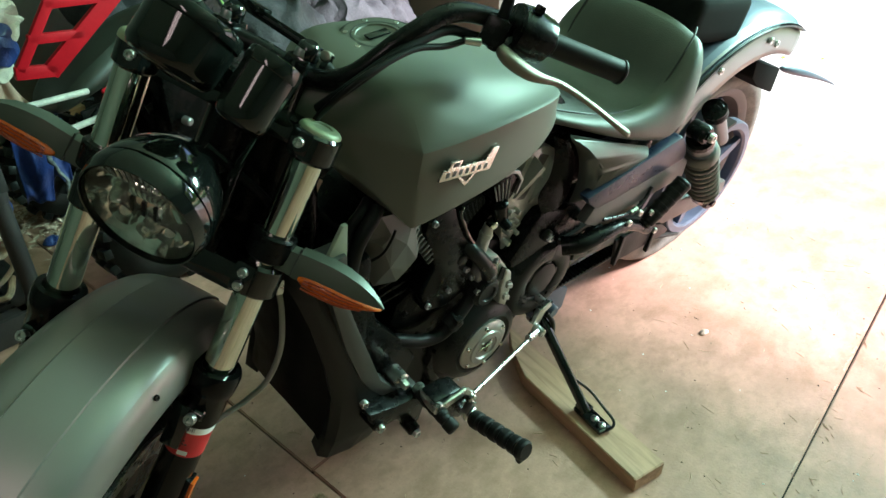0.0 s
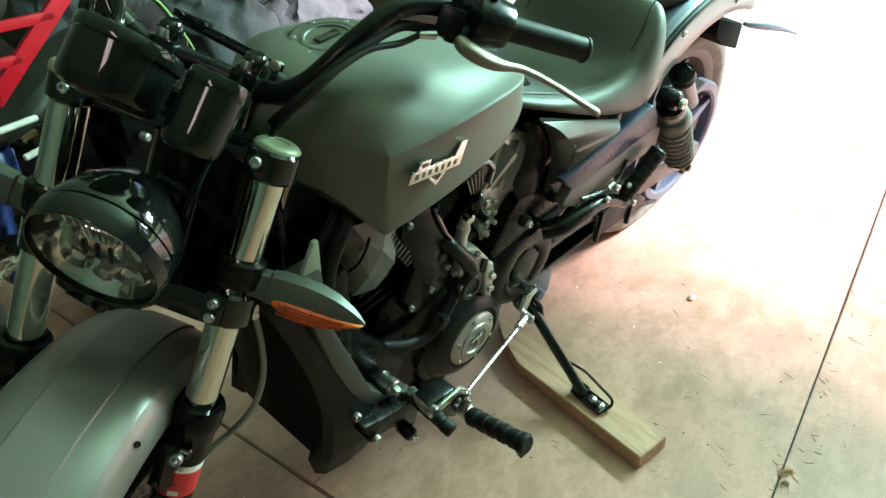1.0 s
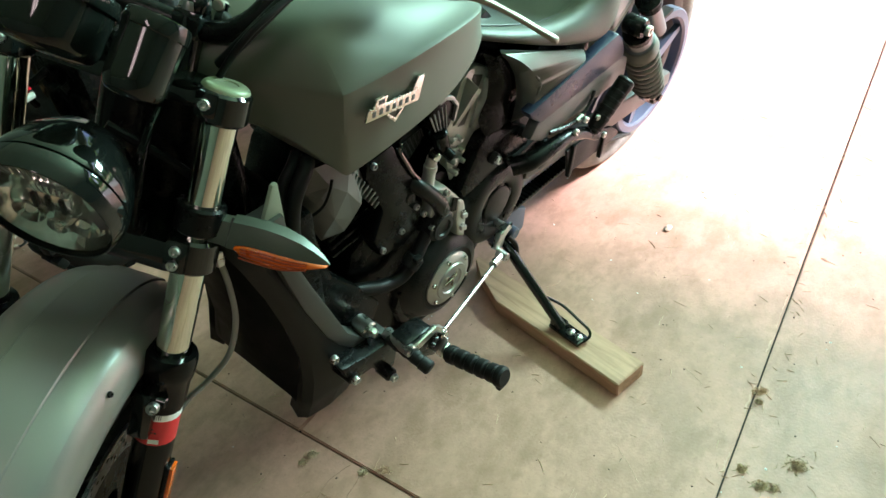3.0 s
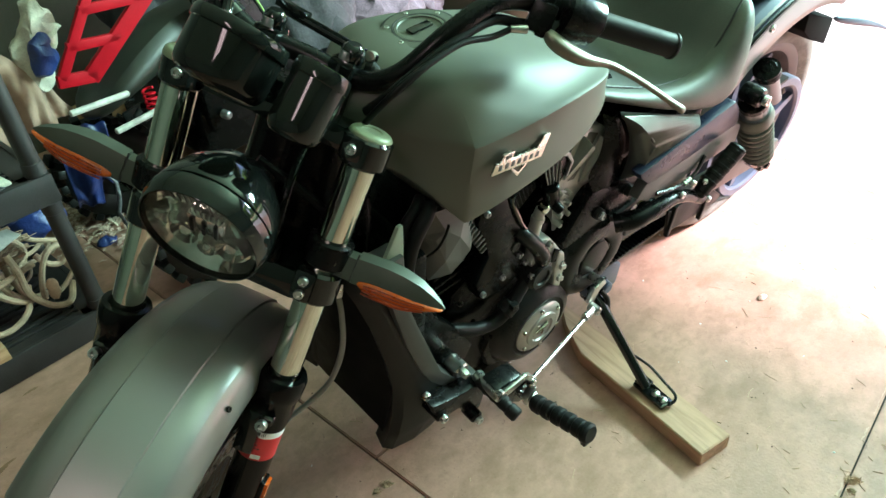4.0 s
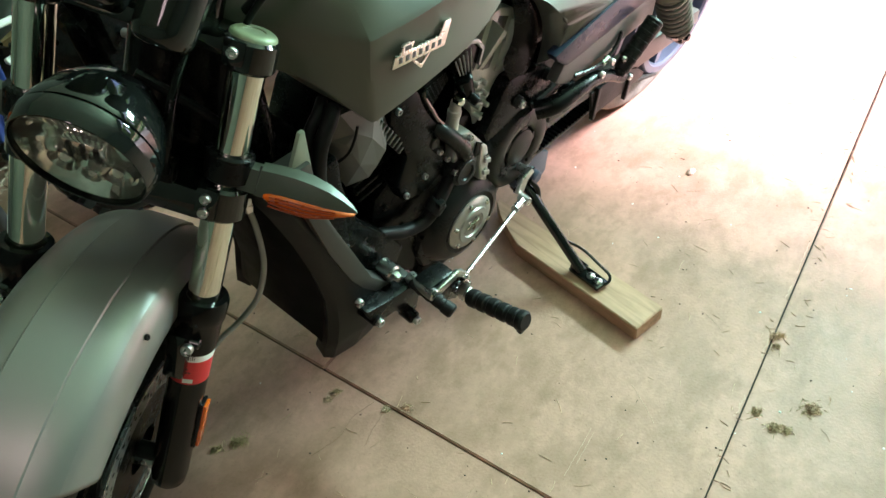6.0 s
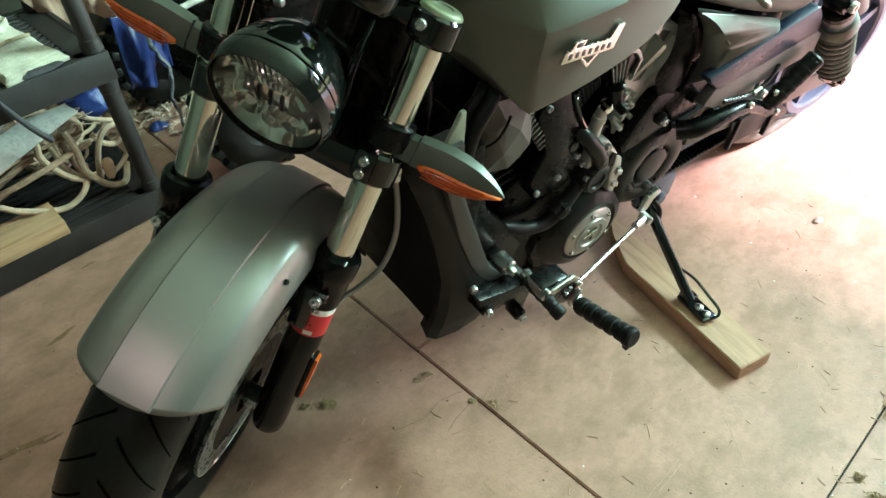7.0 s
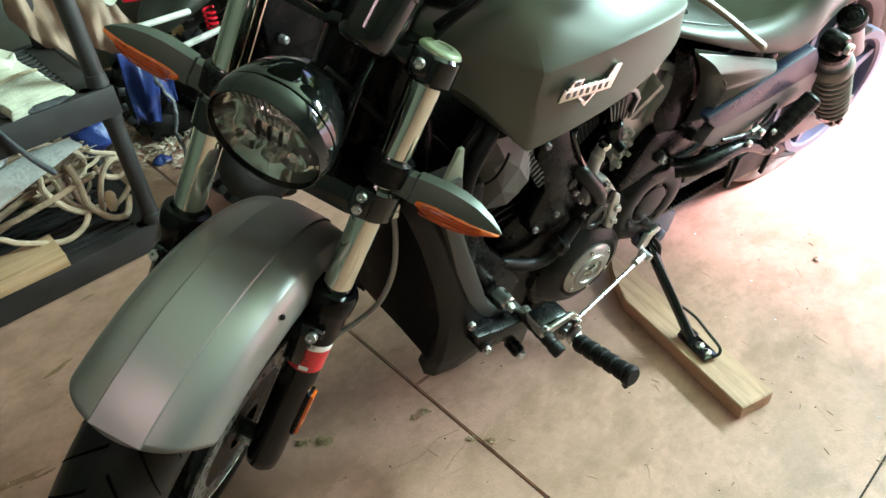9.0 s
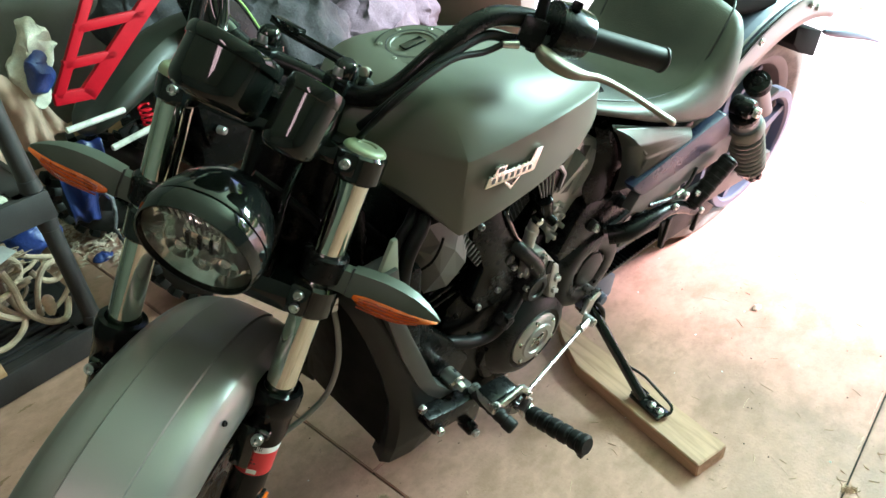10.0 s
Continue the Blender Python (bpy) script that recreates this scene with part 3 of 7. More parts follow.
# tank
def tank_mesh():
    """Sections from the neck back: x, top z, crease y and z, lower edge y and z, depth of the scoop above the crease."""
    rows = [(1.232, .893, .040, .872, .045, .815, 0), (1.1786, .922, .072, .865, .078, .812, 0), (1.1415, .932, .125, .8575, .128, .770, 0),
            (1.1045, .936, .165, .849, .158, .716, .1), (1.05, .932, .171, .851, .165, .727, .45), (.975, .914, .171, .8535, .165, .736, .8),
            (.90, .892, .165, .854, .159, .744, 1), (.835, .872, .152, .8485, .150, .764, 1), (.795, .855, .134, .843, .138, .790, .6), (.765, .838, .100, .832, .110, .806, 0)]
    secs = []
    for x, zt, yc, zc, yl, zl, sc in rows:
        d = zt - zc
        half = [(0, zt), (yc * .34, zt - d * .03), (yc * .64, zt - d * .20), (yc * (.86 - .03 * sc), zt - d * (.50 + .36 * sc)),
                (yc, zc), ((yc + yl) / 2 - .003, zc * .52 + zl * .48), (yl, zl), (yl * .5, zl - .012)]
        secs.append([(x, y, z) for y, z in half] + [(x, 0, zl - .014)] + [(x, -y, z) for y, z in half[:0:-1]])
    bm = loft(secs)
    crease = bm.edges.layers.float.new("crease_edge")
    n = len(secs[0])
    bm.verts.index_update()
    hard = {4: 0.72, n - 4: 0.72, 6: 0.85, n - 6: 0.85}
    for e in bm.edges:
        a, b = sorted(v.index for v in e.verts)
        if b - a == n and a % n in hard:
            e[crease] = hard[a % n]
        if a // n == b // n == 3 and a % n in (4, 5, n - 6, n - 5):
            e[crease] = 0.7
    return bm


tank = bp("tank", tank_mesh(), M_PAINT, "matte grey-green steel fuel tank with sharp side creases", sub=3)
cap_m = Matrix.Translation((1.062, 0, .9325)) @ Matrix.Rotation(radians(5), 4, "Y")
cap = bp("filler_cap", lathe([(0, .0025), (.030, .0025), (.031, .0045), (.035, .0045), (.036, .002), (.0375, .002), (.0385, .0045), (.050, .004), (.052, .001), (.052, -.010)], 56, cap_m),
         M_PAINT, "round flush filler cap in tank colour", tank)
part("cap_gap", lathe([(.0355, .0035), (.0359, .0046), (.0382, .0046), (.0386, .0035)], 56, cap_m), M_INK, cap, "dark gap round the cap")
for k in range(6):
    a = k * math.pi / 3 + .3
    part("screw", hexbolt(cap_m @ Vector((.0445 * math.cos(a), .0445 * math.sin(a), .0035)), cap_m.to_3x3() @ Vector((0, 0, 1)), .0036, .0018), M_STEEL, cap)
part("cap_seam", lathe([(.0515, .0012), (.0518, .0026), (.0545, .0026), (.0548, .0008)], 56, cap_m), M_INK, cap, "dark seam round the cap")
part("key_flap", rbox(.036, .014, .003, .001, cap_m @ Matrix.Translation((0, 0, .0045))), M_GLOSS, cap)

# badge: a raised slanted plate over a V, with plain bars in place of the lettering
bd = Matrix.Translation((1.026, .1705, .804)) @ Matrix.Rotation(radians(3), 4, "Z") @ Matrix.Rotation(radians(-9), 4, "Y") @ Matrix.Diagonal((-1, 1, 1, 1))
badge = bp("tank_badge", moved(both(prism([(-.056, -.010), (-.052, .006), (-.042, .006), (-.037, .018), (-.016, .018), (-.020, .007), (.036, .008), (.044, .026), (.058, .026), (.050, -.010)], 0, .004, .001),
           prism([(-.016, -.011), (-.011, -.011), (.004, -.022), (.016, -.011), (.021, -.011), (.004, -.029)], 0, .003, .0008)), bd), M_BADGE, "pale metal tank badge")
for k in range(7):
    part("bar", moved(rbox(.0070, .0012, .0085, .0006, Matrix.Translation((-.041 + k * .0130, .0037, -.0015))), bd), M_BADGEIN, badge)
part("wing_fill", moved(rbox(.012, .0015, .006, .0004, Matrix.Translation((-.028, .0040, .0125))), bd), M_BADGEIN, badge)

# seat
def seat_mesh():
    """A bucket seat with a rolled back; the textured centre is the faces between the seams."""
    rows = [(.812, .075, .800, .800, .782), (.77, .105, .792, .785, .762), (.70, .130, .762, .764, .738), (.62, .152, .738, .748, .706), (.54, .166, .722, .750, .676),
            (.48, .170, .736, .770, .655), (.452, .174, .790, .806, .645), (.428, .172, .838, .834, .645), (.402, .164, .866, .850, .650), (.376, .146, .868, .846, .665), (.352, .112, .838, .824, .69)]
    secs = []
    for x, w, zc, ze, zb in rows:
        half = [(0, zc), (w * .40, zc + (ze - zc) * .12), (w * .70, zc + (ze - zc) * .55 - .004), (w * .88, ze), (w, ze - (ze - zb) * .30), (w * 1.0, zb + (ze - zb) * .35), (w * .94, zb)]
        secs.append([(x, y, z) for y, z in half] + [(x, 0, zb)] + [(x, -y, z) for y, z in half[:0:-1]])
    bm = loft(secs)
    n = len(secs[0])
    bm.verts.index_update()
    crease = bm.edges.layers.float.new("crease_edge")
    for e in bm.edges:
        a, b = sorted(v.index for v in e.verts)
        if b - a == n and a % n in (2, n - 2):
            e[crease] = .3
    for f in bm.faces:
        col = [v.index % n for v in f.verts]
        row = [v.index // n for v in f.verts]
        if len(f.verts) == 4 and all(c in (0, 1, 2, n - 1, n - 2) for c in col) and min(row) >= 1 and max(row) <= 8:
            f.material_index = 1
    return bm


seat = bp("seat", seat_mesh(), M_SEAT, "dark vinyl solo bucket seat with textured centre", sub=3)
seat.data.materials.append(M_SEATC)

SEAT_W = [(.745, .118, .777), (.70, .130, .763), (.62, .152, .743), (.54, .166, .739), (.48, .170, .756), (.452, .174, .799), (.428, .172, .837), (.405, .165, .858), (.385, .150, .864)]
for s in (1, -1):
    part("seam", tube([(x, w_ * .72 * s, z) for x, w_, z in SEAT_W], .0022, 8), M_INK, seat, "dark stitched seam")

# side covers, frame bands
for s in (1, -1):
    OUT = [(.749, .142, .752), (.706, .152, .723), (.674, .160, .691), (.652, .166, .662), (.655, .162, .632), (.668, .156, .600)]
    INN = [(.737, .136, .738), (.713, .130, .718), (.682, .126, .676), (.667, .124, .640), (.664, .124, .609), (.678, .128, .577)]
    TOP = [(.485, .146, .654), (.490, .152, .652), (.497, .159, .650), (.506, .166, .647)]
    LOW = [(.506, .166, .647), (.535, .166, .625), (.56, .165, .600)]
    bm = bmesh.new()
    for side_a, side_b in ((OUT[:4], TOP), (OUT, INN), (OUT[3:], LOW)):
        rows = [[bm.verts.new((x, y * s, z)) for x, y, z in spline(q, 3)] for q in (side_a, side_b)]
        for a0, a1, b0, b1 in zip(rows[0], rows[0][1:], rows[1], rows[1][1:]):
            bm.faces.new((a0, a1, b1, b0))
    bmesh.ops.remove_doubles(bm, verts=bm.verts, dist=.0006)
    bmesh.ops.recalc_face_normals(bm, faces=bm.faces)
    sc = bp("side_cover", bm, M_SIDE, "matte grey faceted side cover")
    md = sc.modifiers.new("thick", "SOLIDIFY")
    md.thickness = .006
    rim_ = [(x + .004, y - .006, z) for x, y, z in INN]
    deep = [(.760, .112, .745), (.742, .108, .715), (.728, .105, .680), (.729, .105, .640), (.752, .108, .606), (.735, .115, .565)]
    mid_ = [((a[0] + b[0]) / 2, max(a[1], b[1]) + .003, (a[2] + b[2]) / 2) for a, b in zip(rim_, deep)]
    bp("inner_cover", loft([[(x, y * s, z) for x, y, z in spline(q, 3)] for q in (rim_, mid_, deep)], closed=False), M_CASE, "black curved cover behind the rear cylinder")
    bp("frame_rail", moved(prism([(.642, .577), (.50, .585), (.353, .595), (.322, .577), (.318, .53), (.45, .526), (.62, .520), (.664, .545)], .143, .167, .005), Matrix.Diagonal((1, s, 1, 1))), M_STRIP, "grey aluminium rear frame plate")
    bp("rail_lip", moved(prism([(.684, .615), (.55, .638), (.397, .661), (.374, .641), (.355, .609), (.352, .592), (.50, .582), (.640, .573), (.674, .600)], .146, .171, .006), Matrix.Diagonal((1, s, 1, 1))), M_SLATEDK, "slate blue-grey frame rail lip")

# rear fender and tail
def fender_mesh(R, w, a0, a1, n, crown=.018, skirt=.07, ridge=0.0, round_end=0.0):
    """A mudguard about the y axis: angles from straight up towards the front, degrees."""
    secs = []
    for k in range(n + 1):
        ring = []
        for y, dr in ((-1, -skirt), (-.99, -skirt * .55), (-.93, -.012), (-.78, crown * .45), (-.5, crown * .82), (-.14, crown), (-.05, crown + ridge), (.05, crown + ridge), (.14, crown), (.5, crown * .82), (.78, crown * .45), (.93, -.012), (.99, -skirt * .55), (1, -skirt)):
            a = radians(a0 + (a1 - a0) * k / n - round_end * (1 - k / n) ** 4 * abs(y) ** 2.6)
            ring.append(((R + dr) * math.sin(a), y * w, (R + dr) * math.cos(a)))
        secs.append(ring)
    return loft(secs, closed=False)


rf = bp("rear_fender", moved(fender_mesh(.464, .112, 47, -24, 14, .016, .072), Matrix.Translation((.02, 0, .336))), M_FENDER, "matte grey rear fender", sub=1)
md = rf.modifiers.new("thick", "SOLIDIFY")
md.thickness = .004
part("fender_groove", moved(both(*[fender_mesh(.4665, .1115, 47, -24, 14, -.004, .010)]), Matrix.Translation((.02, 0, .336))), M_INK, rf, "dark seam along the fender")
part("fender_top", moved(fender_mesh(.468, .104, 47, -23.5, 14, .018, .004), Matrix.Translation((.02, 0, .336))), M_SLATE, rf, "slate fender crown", sub=1)
for x, z in ((.215, .737), (.02, .768), (-.02, .752)):
    part("bolt", hexbolt((x, .110, z), (0, 1, 0), .008, .006), M_STEEL, rf)
bp("tail_bracket", prism([(-.013, .70), (-.178, .645), (-.192, .571), (-.081, .615), (-.03, .65)], -.09, .09, .006), M_MATTE, "black tail light bracket")
bp("passenger_pad", rbox(.24, .17, .11, .035, Matrix.Translation((.235, 0, .840)) @ Matrix.Rotation(radians(-8), 4, "Y"), 4), M_MATTE, "dark vinyl passenger pad on the fender")
bp("rear_indicator", loft([[(-.06, .12, .700), (-.06, .13, .685), (-.07, .12, .672), (-.08, .11, .685)], [(-.13, .15, .690), (-.13, .165, .668), (-.14, .15, .655), (-.15, .14, .67)], [(-.24, .17, .650), (-.25, .18, .637), (-.25, .17, .630), (-.255, .165, .639)], [(-.345, .185, .604), (-.345, .188, .600), (-.345, .185, .596), (-.345, .182, .600)]]), M_SLATE, "slim pointed slate rear turn signal", sub=2)

# rear wheel
RW = Matrix.Translation((-.075, -.05, .325))
rw = thing("rear_wheel", "", "", None)
rw.parent, rw.matrix_basis = bike, RW
part("tyre", wheel_tyre(.332, .082, .66), M_SUNRUB, rw, "worn rear tyre, rubber lightened to imitate strong sun")
part("rim", y_lathe([(.247, -.066), (.251, -.062), (.233, -.054), (.225, -.02), (.225, .02), (.233, .054), (.251, .062), (.247, .066), (.236, .066), (.220, .056), (.210, .02), (.210, -.02), (.220, -.056), (.236, -.066), (.247, -.066)], (0, 0, 0), 64), M_RIM, rw, "dusty brown-black cast rim")
part("rim_lip", y_lathe([(.2475, .064), (.252, .061), (.253, .064), (.249, .068), (.2475, .064)], (0, 0, 0), 64), M_STEEL, rw, "bright rim edge")
part("hub", y_lathe([(0, -.07), (.045, -.07), (.06, -.05), (.06, .05), (.045, .07), (.018, .075), (.018, .10), (0, .10)], (0, 0, 0), 32), M_CASE2, rw)
for k in range(10):
    a = k * math.pi / 5
    part("spoke", moved(loft([[(-.016, -.018, .05), (.016, -.018, .05), (.016, .018, .05), (-.016, .018, .05)], [(-.008, -.014, .12), (.008, -.014, .12), (.008, .014, .12), (-.008, .014, .12)], [(-.011, -.022, .214), (.011, -.022, .214), (.011, .022, .214), (-.011, .022, .214)]]), Matrix.Rotation(a, 4, "Y")), M_SLATE, rw)
pulley = part("belt_sprocket", y_lathe([(.152, .092), (.174, .092), (.178, .096), (.178, .122), (.174, .126), (.156, .126), (.150, .120), (.150, .098), (.152, .092)], (0, 0, 0), 72), M_SLATE, rw, "slate grey belt sprocket")
for k in range(5):
    part("sprocket_spoke", moved(loft([[(-.020, .084, .03), (.020, .084, .03), (.020, .108, .03), (-.020, .108, .03)], [(-.010, .100, .154), (.010, .100, .154), (.010, .116, .154), (-.010, .116, .154)]]), Matrix.Rotation(k * math.pi * .4 + .3, 4, "Y")), M_SLATE, pulley)

# swing arm, belt, guard, shocks
for s in (1, -1):
    bp("swing_arm", moved(prism([(.60, .425), (.50, .416), (.41, .410), (.13, .388), (-.05, .365), (-.06, .325), (.02, .318), (.226, .334), (.436, .365), (.60, .388)], .104, .130, .006), Matrix.Diagonal((1, s, 1, 1))), M_ARM, "grey swing arm")
def belt_run(a, b, h, w):
    """A straight run of flat belt from a to b."""
    a, b = Vector(a), Vector(b)
    return loft([[p + Vector((0, dy * w / 2, dz * h / 2)) for dy, dz in ((-1, -1), (1, -1), (1, 1), (-1, 1))] for p in (a, b)])


BELT_A, BELT_M, BELT_B = Vector((.66, .112, .316)), Vector((.25, .085, .266)), Vector((-.02, .066, .155))
belt = bp("drive_belt", both(belt_run(BELT_A, BELT_M, .007, .027), belt_run(BELT_M, BELT_B, .007, .027), belt_run((.66, .114, .466), (-.09, .062, .503), .009, .027)), M_BELT, "black toothed drive belt")
for k in range(30):
    p = BELT_A.lerp(BELT_M, .01 + .98 * k / 29) + Vector((0, 0, .0065))
    part("belt_tooth", rbox(.0072, .0282, .009, .0012, Matrix.Translation(p) @ Matrix.Rotation(radians(7), 4, "Y")), M_GROOVE, belt, smooth=False)
bp("belt_guard", both(prism([(.45, .384), (.327, .375), (.25, .347), (.205, .313), (.206, .300), (.30, .300), (.427, .305)], .128, .136, .003), box_between(.422, .433, .132, .143, .302, .390, .002), box_between(.281, .291, .132, .143, .278, .352, .002)), M_PLAST, "black lower belt guard")


def shock(s):
    top, low = Vector((.322, .166 * s, .648)), Vector((.125, .158 * s, .392))
    way = (low - top).normalized()
    L = (low - top).length
    body = bp("shock_absorber", both(rod(top + way * .02, top + way * .075, .030, .030, 28, .006), rod(top + way * .075, low - way * .03, .020, .020, 20), rod(low - way * .05, low - way * .012, .034, .028, 24, .005)), M_SATIN, "black coil-over shock absorber")
    part("adjuster_ring", lathe([(.030, .040), (.0305, .058), (.034, .060)], 28, axis_m(top, way)), M_BAND, body, "pale label band")
    part("spring_seat", rod(top + way * .068, top + way * .094, .036, .0405, 28, .003), M_SPRING, body, "grey spring seat")
    for q in (top, low):
        part("eye", y_lathe([(0, -.022), (.018, -.022), (.021, -.018), (.021, .018), (.018, .022), (.009, .022), (.009, .03), (0, .03)], q, 24), M_SATIN, body)
    a, b = top + way * .092, low - way * .045
    side = way.orthogonal().normalized()
    oth = way.cross(side)
    turns = 8.5
    pts = []
    for k in range(int(turns * 16) + 1):
        an = 2 * math.pi * k / 16
        pts.append(a + (b - a) * (k / (turns * 16)) + (side * math.cos(an) + oth * math.sin(an)) * .0345)
    part("spring", tube(pts, .0046, 8, smooth=False), M_SPRING, body, "coil spring in a grey lightened to imitate strong light")
    part("bolt", hexbolt(top + Vector((0, .026 * s, 0)), (0, s, 0), .011, .010), M_STEEL, body)
    return body


shock(1)
shock(-1)
res = bp("shock_reservoir", both(rod((.205, .128, .650), (.185, .128, .630), .026, .028, 26, .006), lathe([(0, .004), (.010, .004), (.012, 0), (.028, -.001), (.028, -.004)], 24, axis_m((.206, .128, .651), (.6, 0, .75)))), M_SATIN, "black canister cap beside the shock")
part("canister", rod((.180, .128, .628), (.105, .128, .540), .020, .020, 24, .006), M_BAND, res, "grey canister")
bp("under_seat_tray", box_between(.42, .69, -.10, .10, .58, .675, .02), M_CASE, "black tray under the seat")
bp("rear_inner_guard", prism([(.62, .60), (.40, .64), (.37, .60), (.40, .48), (.58, .40), (.66, .44)], -.10, .10, .01), M_CASE, "black inner mudguard")

# passenger peg and its bracket
bp("peg_bracket", both(tube([(.668, .135, .468), (.64, .160, .480), (.59, .172, .492), (.535, .176, .492), (.49, .177, .476), (.455, .178, .458), (.425, .18, .442)], [.020, .020, .017, .014, .0135, .0135, .015], 14), rbox(.05, .03, .05, .01, Matrix.Translation((.60, .16, .478)))), M_SATIN, "black passenger peg bracket")
ppeg = bp("passenger_peg", both(rod((.446, .184, .468), (.364, .196, .556), .0175, .0195, 10, .004), rod((.452, .184, .462), (.440, .185, .475), .014, .014, 14, .003)), M_PLAST, "folded black passenger footpeg")
for k in range(5):
    q_ = Vector((.440, .184, .474)).lerp(Vector((.368, .196, .553)), .15 + .18 * k)
    part("rubber_rib", rod(q_, q_ + Vector((-.006, .001, .0066)), .0196, .0196, 10, .001), M_PLAST, ppeg)
for x, z in ((.53, .505), (.50, .520), (.45, .50), (.40, .43)):
    bp("bolt", hexbolt((x, .186, z), (0, 1, 0), .007, .007), M_STEEL)
bl = bp("brake_line", tube([(.60, .168, .53), (.53, .174, .518), (.48, .176, .530), (.45, .17, .555)], .004, 8), M_SATIN, "black line with steel fittings")
part("fitting", rod((.515, .176, .517), (.495, .177, .522), .0065, .0065, 8, .001), M_STEEL, bl)

# ---- engine ----
case = bp("crankcase", both(prism([(1.07, .40), (1.05, .47), (.97, .52), (.80, .52), (.62, .50), (.58, .42), (.60, .30), (.70, .21), (.82, .165), (.93, .165), (1.00, .22), (1.05, .30)], -.13, .085, .014),
                            box_between(.80, .95, .02, .098, .152, .20, .008)), M_CASE, "black V-twin engine cases")
for x, z in ((1.035, .315), (1.01, .25), (.93, .175), (.985, .47), (.90, .49), (1.03, .44), (.99, .36)):
    part("bolt", hexbolt((x, .084, z), (0, 1, 0), .0052, .006), M_CASE2, case)

# the round covers on the left of the cases
SX, SZ = .838, .273
stator = bp("stator_cover", both(y_lathe([(0, .05), (.116, .05), (.116, .105), (.111, .120), (.102, .130), (.091, .141), (.074, .147), (.070, .144), (0, .144)], (SX, 0, SZ), 56),
                                 prism([(SX + .11, SZ + .06), (SX + .06, SZ + .115), (SX - .02, SZ + .122), (SX - .09, SZ + .09), (SX - .11, SZ + .02), (SX - .04, SZ + .05)], .05, .112, .012),
                                 prism([(SX + .112, SZ + .02), (SX + .125, SZ - .02), (SX + .105, SZ - .085), (SX + .06, SZ - .10), (SX + .06, SZ + .02)], .05, .118, .012)), M_CASE2, "round charcoal alternator cover")
stator.location.y = -.02
disc = part("cover_disc", y_lathe([(0, .154), (.047, .154), (.051, .1525), (.060, .150), (.063, .147), (.063, .14)], (SX, 0, SZ), 56), M_COVER, stator, "satin silver round cover plate")
part("emblem_ring", y_lathe([(.028, .154), (.030, .1575), (.041, .1575), (.043, .154)], (SX, 0, SZ), 48), M_COVER, disc)
part("emblem", both(prism([(SX + .016, SZ + .017), (SX + .007, SZ + .017), (SX, SZ - .009), (SX - .010, SZ + .017), (SX - .017, SZ + .017), (SX - .003, SZ - .019)], .153, .157, .001), prism([(SX + .020, SZ + .004), (SX - .018, SZ + .010), (SX - .018, SZ + .006), (SX + .020, SZ - .002)], .153, .158, .001)), M_BADGE, disc, "raised V emblem")
for k in range(6):
    a = k * math.pi / 3 + .4
    part("screw", hexbolt((SX + .054 * math.cos(a), .150, SZ + .054 * math.sin(a)), (0, 1, 0), .005, .006), M_BADGE, disc)
for k in range(9):
    a = k * .62 + .2
    part("bolt", hexbolt((SX + .109 * math.cos(a), .112, SZ + .109 * math.sin(a)), (0, 1, 0), .006, .008), M_CASE, stator)

QX, QZ = .684, .373
pul = bp("sprocket_cover", both(y_lathe([(.046, .06), (.100, .06), (.1045, .112), (.1035, .126), (.099, .138), (.091, .1465), (.080, .1505), (.066, .1505), (.054, .1485), (.048, .1455), (.046, .1415), (.046, .06)], (QX, 0, QZ), 64)), M_CASE2, "black ring-shaped drive sprocket cover")
pul.location.y = -.025
part("upper_plate", prism([(.752, .550), (.735, .566), (.657, .5585), (.600, .522), (.586, .503), (.588, .470), (.600, .432), (.64, .43), (.70, .46), (.79, .45), (.80, .475)], .080, .142, .008), M_CASE, pul)
part("sprocket_nut_plate", y_lathe([(0, .149), (.036, .149), (.0405, .1475), (.0425, .143), (.0425, .09)], (QX, 0, QZ), 40), M_CASE2, pul)
part("recess", y_lathe([(.042, .125), (.047, .125)], (QX, 0, QZ), 40), M_INK, pul)
for k in range(5):
    a = k * math.pi * .4 + .55
    part("rib", rbox(.010, .02, .022, .002, Matrix.Translation((QX + .0445 * math.cos(a), .136, QZ + .0445 * math.sin(a))) @ Matrix.Rotation(-a, 4, "Y")), M_CASE2, pul)
part("boss_tab", prism([(QX - .088, QZ - .075), (QX - .112, QZ - .060), (QX - .118, QZ - .085), (QX - .10, QZ - .098)], .08, .11, .004), M_CASE2, pul)
for x, z in ((.7086, .5047), (.6186, .5177)):
    part("bolt_boss", rod((x, .100, z), (x, .152, z), .0145, .0125, 20, .003), M_CASE2, pul)
    part("bolt", hexbolt((x, .151, z), (0, 1, 0), .0082, .009), M_STEEL, pul)

# rear cylinder head with its ribbed plate; front cylinder
rear_cyl = bp("rear_cylinder", both(prism([(.84, .48), (.70, .50), (.62, .70), (.68, .775), (.80, .74)], -.10, .060, .016)), M_CASE, "black rear cylinder and head")
for k in range(7):
    t = k / 6
    part("fin", prism([(.855 - .03 * t, .515 + .17 * t), (.85 - .03 * t, .521 + .17 * t), (.675 - .04 * t, .515 + .17 * t), (.68 - .04 * t, .508 + .17 * t)], -.10, .075, .001), M_CASE, rear_cyl)
